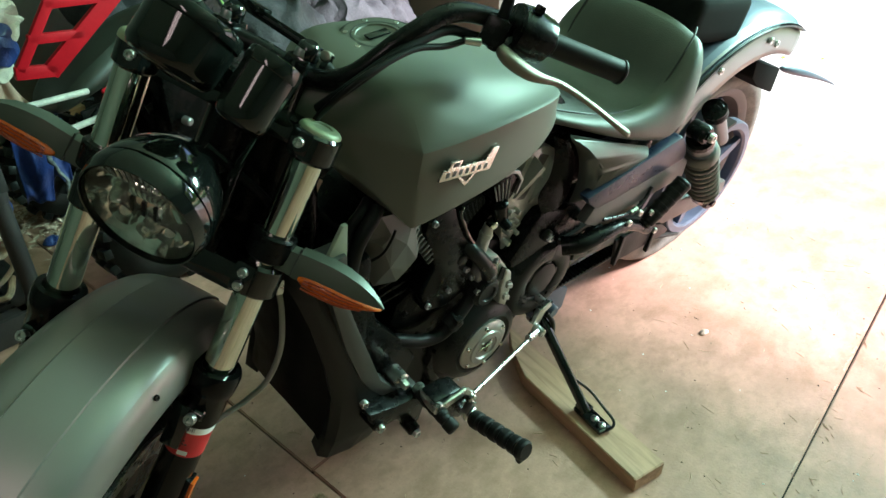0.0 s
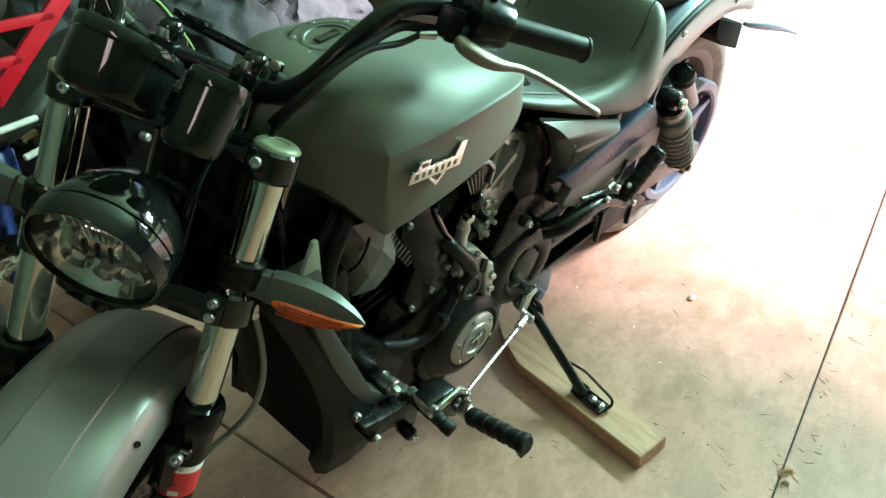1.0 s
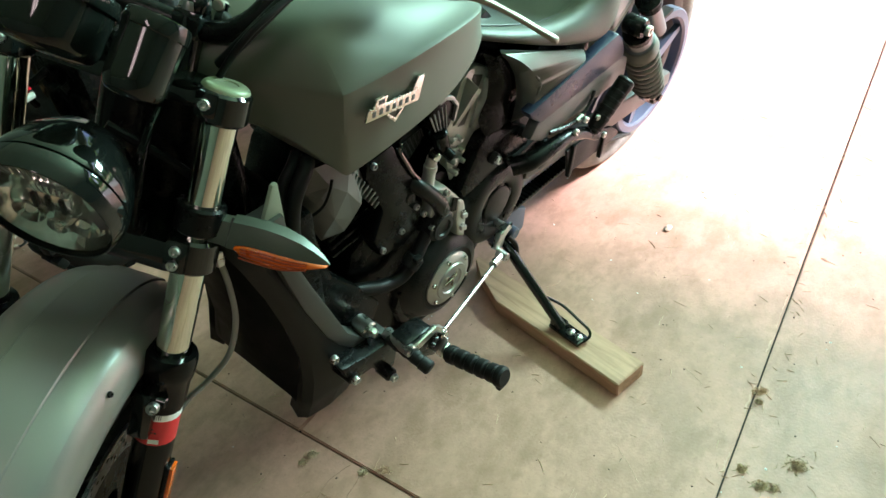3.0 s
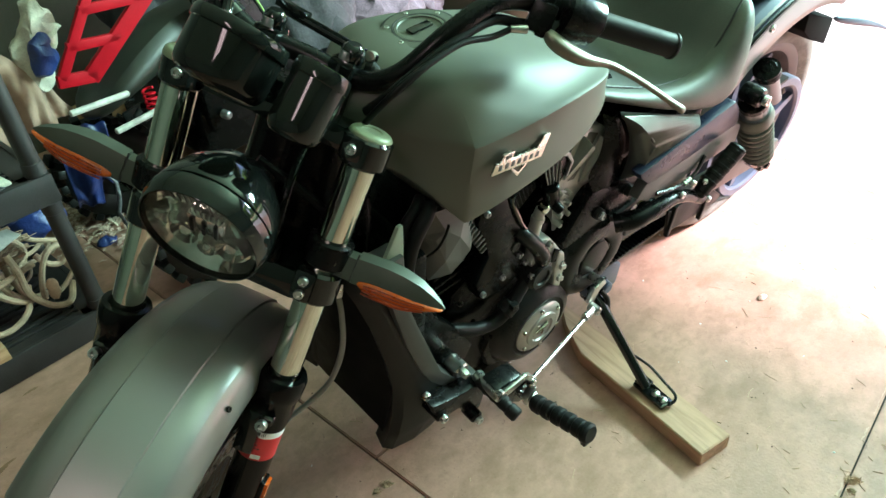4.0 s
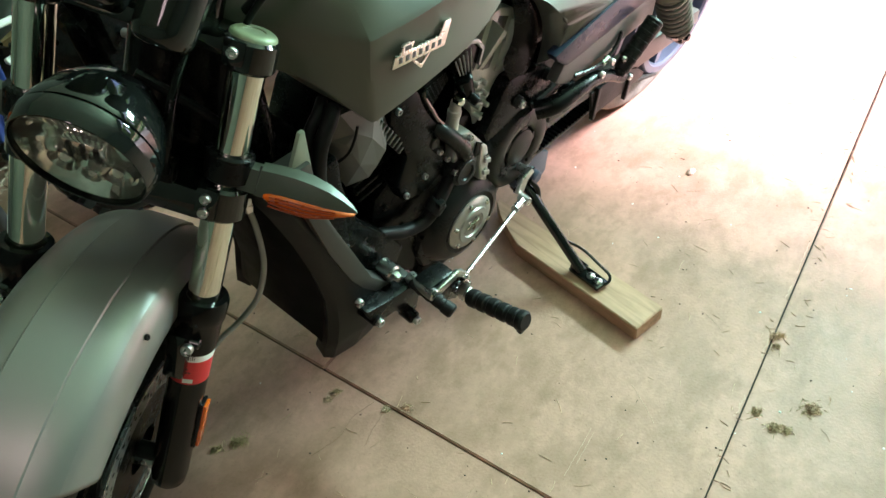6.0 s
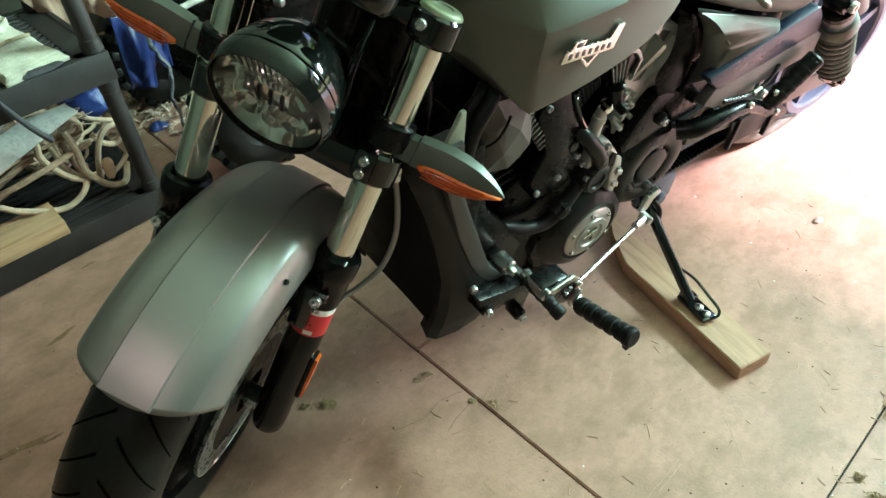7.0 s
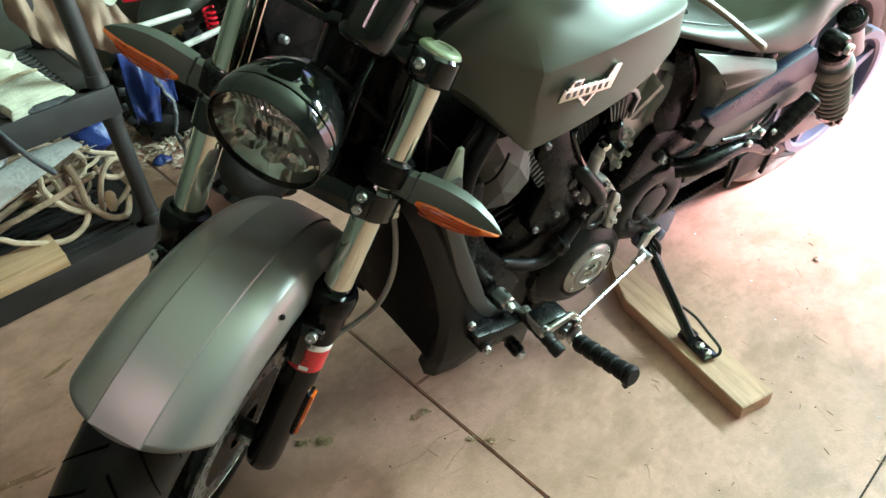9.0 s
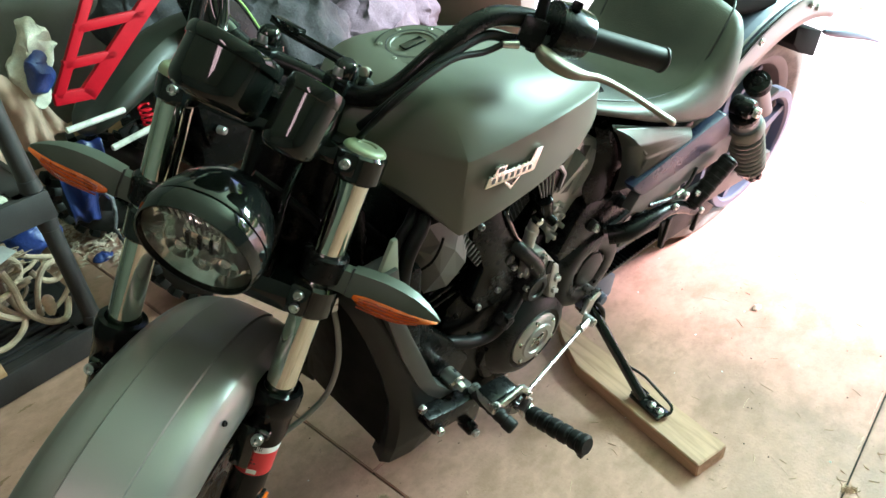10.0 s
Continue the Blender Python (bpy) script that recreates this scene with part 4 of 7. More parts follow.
# ribbed head cover: a plate with tall ribs; a flat darker piece imitates pocket shade
ribbed = bp("ribbed_cover", prism([(.760, .702), (.742, .703), (.716, .692), (.7006, .681), (.684, .664), (.680, .645), (.690, .60), (.718, .52), (.742, .473), (.80, .485), (.823, .594), (.808, .626), (.779, .689)], .066, .088, .006), M_CAST, "ribbed grey cast head cover")
for a0, b0 in ((((.7655, .6925), (.752, .6815)), ((.800, .606), (.789, .600))), (((.7135, .6715), (.697, .657)), ((.752, .578), (.741, .570)))):
    (x0, z0), (x1, z1) = a0
    (x2, z2), (x3, z3) = b0
    part("tall_rib", loft([[(x0, .084, z0), (x1, .084, z1), (x3, .084, z3), (x2, .084, z2)], [(x0 - .002, .112, z0 - .012), (x1 + .003, .112, z1 - .010), (x3 - .002, .092, z3 + .008), (x2 - .002, .092, z2 + .006)]]), M_CAST, ribbed, smooth=False)
part("pocket", prism([(.748, .690), (.722, .678), (.766, .596), (.785, .600)], .086, .0885, 0), M_DUCT, ribbed, "darker flat piece standing for the shade between the ribs")
part("cross_rib", rod((.776, .089, .648), (.692, .089, .622), .0022, .0022, 8), M_CAST, ribbed)
for k in range(4):
    part("stud", both(rod((.812 - .004 * k, .086, .590 - .026 * k), (.811 - .004 * k, .104, .588 - .026 * k), .0055, .005, 12, .001), rod((.786 - .004 * k, .086, .580 - .026 * k), (.785 - .004 * k, .102, .578 - .026 * k), .0055, .005, 12, .001), rod((.812 - .004 * k, .092, .589 - .026 * k), (.786 - .004 * k, .092, .579 - .026 * k), .003, .003, 8)), M_CAST, ribbed, "small cast stud")
coil = bp("ignition_coil", prism([(.889, .683), (.872, .700), (.8524, .706), (.835, .698), (.820, .678), (.828, .650), (.8395, .634), (.8727, .644)], .055, .112, .006), M_CASE, "black coil box")
part("clip", prism([(.868, .704), (.8524, .7075), (.834, .700), (.818, .677), (.827, .648), (.832, .650), (.8245, .676), (.838, .694), (.8524, .700), (.866, .697)], .109, .117, .001), M_ALU, coil, "silver clip")
for k in range(5):
    part("grille_bar", rod((.885 - .009 * k, .1125, .681 + .002 * k), (.872 - .007 * k, .1125, .648 - .002 * k), .0013, .0013, 6), M_ALU, coil, "thin silver grille bar")
part("sensor", both(rod((.8632, .110, .642), (.849, .110, .597), .016, .014, 18, .003), rod((.852, .118, .600), (.848, .134, .592), .010, .009, 14, .002)), M_CASE, coil)
part("chrome_nut", rod((.876, .108, .604), (.877, .124, .602), .0095, .0085, 14, .002), M_CHROME, coil, "bright round nut")
part("spark_plug_boot", both(rod((.873, .108, .598), (.886, .108, .540), .0095, .0125, 14, .003), rod((.877, .108, .580), (.8795, .108, .568), .0125, .0125, 14, .002)), M_CAST, coil, "grey metal plug lead tube")
bp("coil_guard", tube([(.952, .110, .668), (.957, .112, .655), (.941, .114, .619), (.928, .114, .593), (.8995, .112, .554)], .0042, 8), M_GLOSS, "black wire guard")
mesh = bp("mesh_panel", prism([(.950, .651), (.930, .662), (.894, .663), (.885, .641), (.9265, .607)], .085, .098, .003), M_MATTE, "perforated black panel")
for k in range(7):
    q_ = k / 6
    part("mesh_wire", rod((.948 - .054 * q_, .0995, .651 + .010 * q_), (.928 - .040 * q_, .0995, .609 + .032 * q_), .0009, .0009, 6), M_CASE2, mesh)
    part("mesh_wire", rod((.949 - .022 * q_, .0997, .650 - .040 * q_), (.893 - .006 * q_, .0997, .661 - .018 * q_), .0009, .0009, 6), M_CASE2, mesh)

front_cyl = bp("front_cylinder", both(prism([(.88, .47), (.93, .68), (1.08, .66), (1.12, .58), (1.02, .44)], -.10, .066, .014)), M_CASE, "black front cylinder and head")
cover_ = bp("cylinder_cover", prism([(1.030, .643), (1.026, .668), (.970, .674), (.951, .631), (.905, .557), (.900, .505), (.912, .457), (.955, .440), (1.005, .452), (1.022, .50), (.996, .553)], .060, .112, .006), M_CASE, "flat black cylinder cover plate")
part("oval_plate", y_lathe([(0, .114), (.010, .114), (.0115, .112)], (.931, 0, .541), 24), M_CASE2, cover_)
for x, z in ((1.0145, .660), (.9575, .4834), (.9195, .515), (.9005, .486), (1.004, .470)):
    part("bolt", hexbolt((x, .112, z), (0, 1, 0), .0058, .006), M_ALU, cover_)
for k in range(7):
    t = k / 6
    part("fin", prism([(.93 + .03 * t, .50 + .15 * t), (.935 + .03 * t, .506 + .15 * t), (1.085 + .02 * t, .49 + .12 * t), (1.08 + .02 * t, .484 + .12 * t)], -.09, .078, .001), M_CASE, front_cyl)
DUCT_P = {"a": (1.144, .096, .722), "b": (1.121, .110, .716), "c": (1.1035, .118, .677), "d": (1.120, .115, .664), "e": (1.140, .102, .676), "g": (1.0765, .122, .6525),
          "h": (1.049, .118, .608), "i": (1.066, .117, .590), "j": (1.1054, .122, .618), "k": (1.084, .114, .573), "l": (1.118, .098, .566), "m": (1.142, .092, .630),
          "n": (1.055, .110, .705), "o": (1.025, .100, .640), "p": (1.030, .098, .585)}
dm = bmesh.new()
DV = {k: dm.verts.new(v) for k, v in DUCT_P.items()}
for f_ in ("abcde", "cgjd", "ghij", "edjm", "jikl", "jlm", "bngc", "nohg", "ohp", "hpki"):
    dm.faces.new([DV[k] for k in f_])
duct = bp("intake_horn", facing(dm, (0, 1, 0)), M_DUCT, "faceted charcoal air duct", smooth=False)
duct.modifiers.new("thick", "SOLIDIFY").thickness = .012
for k in range(9):
    q_ = Vector((1.062, .112, .668)).lerp(Vector((1.006, .108, .578)), k / 8)
    part("cooling_rib", rbox(.020, .006, .0045, .0012, Matrix.Translation(q_) @ Matrix.Rotation(radians(32), 4, "Y")), M_DUCT, duct, "short casting rib")
part("plug_lead", tube([(1.104, .124, .694), (1.112, .125, .676), (1.124, .122, .655), (1.140, .112, .640), (1.155, .10, .632)], .0024, 8), M_RUBHOSE, duct)
elbow = bp("coolant_elbow", tube([(.924, .095, .573), (.916, .115, .560), (.897, .124, .536), (.873, .126, .501), (.858, .120, .472)], [.013, .014, .0145, .0155, .016], 16), M_CASE2, "charcoal coolant elbow")
part("thermostat_housing", both(prism([(.872, .524), (.8395, .512), (.797, .456), (.803, .432), (.84, .40), (.868, .41), (.884, .47)], .07, .116, .006), prism([(.815, .470), (.797, .456), (.788, .415), (.790, .3575), (.812, .374), (.818, .42)], .07, .124, .005), prism([(.806, .430), (.790, .424), (.790, .412), (.806, .418)], .12, .130, .002), prism([(.808, .400), (.791, .392), (.791, .380), (.808, .388)], .12, .130, .002)), M_CAST, elbow, "grey cast thermostat housing", smooth=False)
part("pump_face", both(rod((.862, .09, .437), (.862, .128, .4355), .034, .032, 32, .004), y_lathe([(.016, .128), (.018, .1315), (.026, .1315), (.028, .128)], (.862, 0, .4355), 32)), M_CASE2, elbow)
part("bracket", prism([(.825, .480), (.806, .465), (.812, .440), (.832, .447)], .117, .121, .002), M_CASE, elbow)
for x, z in ((.885, .515), (.80, .395), (.80, .43), (.85, .508), (.888, .45)):
    part("bolt", hexbolt((x, .119, z), (0, 1, 0), .006, .009), M_STEEL, elbow)
lh = bp("lower_hose", tube([(1.14, .085, .44), (1.06, .105, .408), (1.01, .112, .380), (.962, .116, .372), (.928, .118, .398), (.88, .108, .43)], [.012, .0125, .013, .0135, .0135, .013], 16), M_RUBHOSE, "thick black coolant hose with clamp")
part("hose_clamp", both(rod((.945, .117, .384), (.925, .119, .402), .018, .018, 24, .003), rbox(.016, .012, .014, .002, Matrix.Translation((.936, .132, .408)))), M_CASE2, lh, "grey hose clamp")
bp("upper_hose", tube([(1.135, .115, .742), (1.150, .126, .735), (1.166, .130, .722), (1.178, .130, .698), (1.184, .128, .660), (1.182, .12, .60)], .011, 12), M_RUBHOSE, "black coolant hose")
bp("vent_hose", tube([(1.140, .10, .748), (1.160, .112, .742), (1.178, .114, .725), (1.186, .112, .690), (1.19, .105, .62)], .008, 12), M_RUBHOSE, "thin black vent hose")

# radiator, shroud, down tube
rad = bp("radiator", box_between(1.145, 1.190, -.135, .128, .255, .665, .01), M_CASE, "black radiator")
for k in range(20):
    part("core_fin", box_between(1.1902, 1.1922, -.12, .10, .33 + k * .0165, .333 + k * .0165, 0), M_INK, rad, smooth=False)


def shroud(s):
    secs = []
    for xf, xr, z, y in ((1.286, 1.255, .705, .128), (1.259, 1.236, .635, .134), (1.236, 1.210, .56, .139), (1.214, 1.176, .465, .142), (1.204, 1.140, .39, .145), (1.208, 1.092, .325, .147), (1.217, 1.096, .282, .147), (1.229, 1.142, .238, .142)):
        secs.append([(xf + .004, (y - .045) * s, z), (xf + .012, (y - .014) * s, z), (xf, y * s, z), ((xf + xr) / 2, (y + .008) * s, z), (xr, (y + .006) * s, z), (xr - .006, (y - .012) * s, z), (xr - .004, (y - .03) * s, z)])
    ob = bp("radiator_shroud", loft(secs, closed=False), M_PLAST, "satin black radiator shroud")
    md = ob.modifiers.new("thick", "SOLIDIFY")
    md.thickness = .004
    return ob


shroud(1)
shroud(-1)
bp("radiator_chin", loft([[(1.228, -.138, .238), (1.212, -.138, .31), (1.216, -.135, .45), (1.258, -.12, .64)], [(1.240, -.05, .272), (1.246, -.05, .32), (1.250, -.05, .45), (1.272, -.05, .64)], [(1.242, .05, .292), (1.246, .05, .33), (1.248, .05, .45), (1.270, .05, .64)], [(1.232, .105, .272), (1.224, .105, .32), (1.228, .105, .45), (1.262, .10, .64)], [(1.2265, .138, .240), (1.205, .139, .31), (1.207, .138, .45), (1.254, .122, .64)]], closed=False), M_COWL, "black radiator cowl")
for s in (1, -1):
    bp("down_tube", moved(prism([(1.252, .72), (1.242, .665), (1.229, .613), (1.207, .523), (1.175, .430), (1.151, .384), (1.103, .322), (1.04, .302), (1.04, .318), (1.085, .342), (1.108, .366), (1.132, .399), (1.170, .512), (1.190, .571), (1.206, .623), (1.212, .72)], .120, .156, .003), Matrix.Diagonal((1, s, 1, 1))), M_RAIL, "flat grey frame down rail")
bp("frame_inner_panel", prism([(1.215, .66), (1.20, .56), (1.17, .45), (1.14, .385), (1.095, .33), (1.04, .315), (1.02, .35), (1.06, .42), (1.12, .50), (1.15, .66)], -.118, .118, .006), M_CASE, "black panel between the frame rails")
bp("shroud_tab", prism([(1.216, .766), (1.208, .766), (1.207, .690), (1.238, .722)], .142, .149, .002), M_TAB, "pale grey-green panel behind the fork")
bp("frame_bolt", both(rod((1.085, .125, .364), (1.085, .160, .364), .016, .016, 18, .003), rod((1.085, .160, .364), (1.085, .174, .364), .010, .008, 6, .002)), M_STEEL, "zinc engine mount bolt")

# foot controls
ctl = bp("control_bracket", both(prism([(1.178, .372), (1.146, .360), (1.11, .349), (1.0685, .343), (1.047, .308), (1.058, .2555), (1.088, .2655), (1.113, .306), (1.141, .311), (1.165, .325)], .150, .188, .008),
                                 rod((1.157, .14, .330), (1.157, .192, .328), .014, .012, 16, .003), rod((1.08, .17, .268), (1.08, .205, .264), .014, .013, 18, .004), prism([(1.066, .362), (1.030, .358), (.999, .350), (.972, .300), (.966, .270), (.990, .256), (1.022, .284), (1.056, .333)], .186, .226, .006)), M_SATIN, "black forward control bracket")
for x, y, z in ((1.157, .191, .328), (1.08, .204, .264), (.986, .226, .276), (1.176, .165, .382)):
    part("bolt", hexbolt((x, y, z), (0, 1, 0), .008, .009), M_STEEL, ctl)
PEG_A, PEG_B = Vector((.981, .248, .277)), Vector((.978, .372, .317))
peg = bp("rider_footpeg", both(rod(PEG_A, PEG_B, .0152, .0152, 20, .003), rod(PEG_B - (PEG_B - PEG_A) * .10, PEG_B + (PEG_B - PEG_A) * .03, .0195, .0195, 24, .004), moved(rbox(.020, .012, .030, .004), Matrix.Translation(PEG_B + Vector((0, -.002, -.016))))), M_GRIP, "ribbed black rubber footpeg")
for k in range(5):
    part("rubber_rib", rod(PEG_A.lerp(PEG_B, .04 + k * .18), PEG_A.lerp(PEG_B, .04 + k * .18 + .145), .0175, .0175, 20, .003), M_GRIP, peg)
part("clevis", both(rbox(.030, .016, .012, .003, Matrix.Translation((.984, .238, .300)) @ Matrix.Rotation(radians(50), 4, "Y")), rbox(.026, .014, .022, .004, Matrix.Translation((.980, .238, .277)))), M_STEEL, peg, "worn steel peg clevis")
shift = bp("gear_lever", both(prism([(1.062, .352), (1.046, .356), (.998, .360), (.972, .330), (.976, .318), (1.000, .344), (1.044, .338), (1.058, .336)], .226, .236, .003), rod((.978, .215, .318), (.978, .240, .318), .010, .010, 14, .002), rod((1.06, .17, .346), (1.06, .236, .346), .012, .012, 16, .003)), M_STEEL, "bare steel shift lever")
part("toe_peg", both(rod((1.064, .180, .346), (1.0545, .262, .327), .0118, .0118, 18, .003), rod((1.056, .250, .330), (1.053, .272, .325), .0135, .0135, 18, .003)), M_GRIP, shift, "black rubber toe peg")
for k in range(3):
    part("rubber_rib", rod((1.0615 - k * .0025, .198 + k * .018, .3412 - k * .0042), (1.0600 - k * .0025, .209 + k * .018, .3387 - k * .0042), .0133, .0133, 18, .002), M_GRIP, shift)
link_rod = bp("shift_rod", rod((.972, .226, .308), (.715, .168, .276), .0042, .0042, 12), M_STEEL, "thin bare steel shift linkage rod")
part("rod_end", both(rod((.755, .176, .284), (.715, .168, .276), .0085, .0085, 8), rod((.712, .155, .276), (.712, .182, .276), .010, .010, 14, .002)), M_STEEL, link_rod)
bp("shift_arm", both(prism([(.725, .29), (.70, .282), (.69, .31), (.67, .32), (.68, .335), (.71, .325)], .145, .158, .003), rod((.68, .10, .318), (.68, .150, .318), .010, .010, 14, .002)), M_STEEL, "steel shift shaft arm")
bp("case_outlet", both(rod((.735, .07, .27), (.735, .100, .265), .020, .018, 20, .004), rod((.72, .07, .245), (.72, .095, .245), .014, .013, 16, .003)), M_CASE2, "round case boss")

# side stand, its foot resting on the timber
pivot, foot = Vector((.648, .128, .245)), BMI @ Vector((.478, .222, .047))
out = (foot - pivot)
st = bp("side_stand", both(tube([pivot, pivot + out * .3 + Vector((.004, .004, .0)), pivot + out * .7, foot + Vector((0, -.004, .006))], [.013, .012, .0115, .012], 14), rbox(.055, .03, .05, .008, Matrix.Translation(pivot + Vector((0, -.012, .012))))), M_GLOSS, "black side stand leg")
sf_m = BMI @ Matrix.Translation((.488, .213, .0455)) @ Matrix.Rotation(radians(-62), 4, "Z")
part("stand_foot", moved(both(rbox(.088, .036, .010, .004), rbox(.03, .03, .014, .004, Matrix.Translation((-.028, 0, .008)))), sf_m), M_GLOSS, st, "flat black stand foot")
for x in (.008, .030):
    part("rivet", moved(lathe([(0, .004), (.010, .004), (.0095, .008), (.006, .011), (0, .012)], 20, Matrix.Translation((x, 0, 0))), sf_m), M_STEEL, st)
part("stand_loop", moved(tube([(-.070, .004, .055), (-.052, .020, .040), (-.036, .028, .030), (.0, .030, .018), (.034, .029, .010), (.046, .018, .006), (.046, .0, .005)], .0035, 8, 4), sf_m), M_GLOSS, st, "bent wire stand tang")
bp("stand_bracket", both(prism([(.67, .305), (.60, .305), (.565, .285), (.565, .225), (.60, .205), (.65, .215), (.68, .25)], .10, .122, .005), rod((.632, .10, .262), (.632, .145, .262), .017, .016, 18, .003)), M_SLATE, "blue-grey stand bracket")
bp("stand_spring", tube([(.655, .14, .27), (.645, .155, .25), (.64, .16, .22)], .006, 8), M_CASE2, "stand return spring")

# ---- steered front: fork, wheel, lamp, instruments, handlebar ----
W = .118
for s in (1, -1):
    fork = fpart("fork_tube", rod((0, W * s, .30), (0, W * s, .678), .0215, .0215, 36), M_CHROME, "polished chrome fork tube")
    fpart("fork_lower", lathe([(0, -.052), (.020, -.052), (.026, -.044), (.028, -.024), (.028, .23), (.031, .25), (.0315, .285), (.034, .290), (.035, .300), (.035, .318), (.0325, .324), (.025, .325), (.022, .322)], 36, Matrix.Translation((0, W * s, 0))), M_SLIDER, "gloss black fork slider")
    cap_ = fpart("fork_cap", lathe([(0, .6865), (.012, .6865), (.013, .688), (.021, .688), (.024, .6865), (.0265, .684), (.0275, .680), (.0275, .676)], 24, Matrix.Translation((0, W * s, 0))), M_CAP, "faceted grey fork cap")
    clamp = fpart("upper_clamp_end", both(rod((0, W * s, .644), (0, W * s, .682), .0305 if s > 0 else .0265, .0305 if s > 0 else .0265, 36, .004), rbox(.026, .026, .030, .006, Matrix.Translation((.021, (W - .010) * s, .6665)))), M_GLOSS, "black top clamp")
    part("bolt", moved(both(hexbolt((.034, (W - .010) * s, .6675), (1, 0, 0), .0066, .006)), FM), M_STEEL, clamp)
    low = fpart("lower_clamp_end", both(rod((0, W * s, .452), (0, W * s, .498), .031 if s > 0 else .026, .031 if s > 0 else .026, 36, .004), rbox(.030, .028, .044, .006, Matrix.Translation((.021 if s > 0 else -.02, (W - .010) * s, .4765)))), M_GLOSS, "black lower clamp")
    for z in (.486, .467) if s > 0 else ():
        part("bolt", moved(hexbolt((.036, (W - .010) * s, z), (1, 0, 0), .0066, .006), FM), M_STEEL, low)
    fpart("signal_clamp", rod((0, W * s, .504), (0, W * s, .541), .0295, .0295, 36, .003), M_SATIN, "black turn signal clamp")
    # turn signal: a flat-topped wedge with an amber lens along its leading lower edge
    secs = []
    for y, z, x, h, d in ((.128, .512, .0, .019, .012), (.150, .5135, .0005, .0195, .0125), (.1585, .514, .001, .020, .013), (.1590, .515, .001, .0215, .015), (.175, .517, .002, .022, .016), (.200, .520, .003, .0215, .018), (.222, .521, .004, .0195, .018), (.243, .521, .006, .016, .015), (.262, .519, .008, .011, .010), (.275, .517, .009, .006, .006), (.283, .516, .010, .001, .001)):
        secs.append([(x + d, y * s, z - h * .75), (x + d * .95, y * s, z - h * .25), (x + d * .55, y * s, z + h * .75), (x - d * .35, y * s, z + h), (x - d, y * s, z + h * .1), (x - d * .6, y * s, z - h)])
    sig = fpart("turn_signal", loft(secs), M_SIGNAL, "matte grey-green wedge turn signal")
    lens = []
    for y, z, x, h in ((.166, .503, .016, .003), (.180, .503, .0185, .010), (.203, .503, .0200, .0135), (.227, .504, .0200, .0130), (.250, .507, .0175, .0095), (.270, .511, .0145, .005), (.2835, .515, .0115, .001)):
        lens.append([(x + .008, y * s, z - h * .2), (x + .004, y * s, z + h), (x - .012, y * s, z + h * .6), (x - .014, y * s, z - h * .7), (x, y * s, z - h)])
    part("amber_lens", moved(loft(lens), FM), M_AMBER, sig, "orange ribbed lens", sub=1)
    for k in range(4):
        part("lens_rib", moved(tube([(.0250, .178 * s, .508 - .0040 * k), (.0268, .203 * s, .511 - .0048 * k), (.0260, .230 * s, .5115 - .0045 * k), (.021, .258 * s, .512 - .0025 * k)], .0012, 6), FM), M_AMBERD, sig)
    part("stem_seam", moved(rod((.0135, .158 * s, .500), (.006, .158 * s, .536), .0016, .0016, 6), FM), M_INK, sig)
    ref = fpart("side_reflector", rbox(.020, .006, .085, .002, Matrix.Translation((-.004, (W + .034) * s, .085))), M_AMBER, "orange fork reflector")
    part("backing", moved(rbox(.024, .006, .090, .002, Matrix.Translation((-.004, (W + .029) * s, .085))), FM), M_SATIN, ref)
    fpart("fender_mount", both(rbox(.020, .030, .075, .006, Matrix.Translation((.030, (W - .012) * s, .235))), rod((.03, (W - .03) * s, .262), (.03, (W + .016) * s, .262), .008, .008, 14, .002)), M_GLOSS, "black fender mount")
    fpart("mount_bolt", hexbolt((.045, (W + .004) * s, .262), (1, 0, .3), .008, .010), M_STEEL)
fpart("upper_clamp", prism([(.004, .648), (.004, .676), (-.055, .676), (-.055, .648)], -.10, .10, .008), M_GLOSS, "black upper triple clamp")
fpart("lower_clamp", prism([(.012, .438), (.012, .480), (-.055, .480), (-.055, .438)], -.10, .10, .008), M_GLOSS, "black lower triple clamp")
fpart("steering_stem", rod((-.035, 0, .43), (-.035, 0, .70), .030, .030, 28, .004), M_SATIN)
bp("head_stock", tube([(1.225, 0, .86), (1.265, .0, .74), (1.29, 0, .66)], [.055, .062, .055], 20), M_CASE, "black steering head")
bp("front_fairing_panel", loft([[(1.235, -.07, .88), (1.235, .07, .88), (1.19, .085, .87), (1.19, -.085, .87)], [(1.265, -.085, .74), (1.265, .085, .74), (1.19, .12, .72), (1.19, -.12, .72)], [(1.285, -.11, .62), (1.285, .11, .62), (1.20, .135, .60), (1.20, -.135, .60)]]), M_CASE, "black panel behind the fork", sub=1)

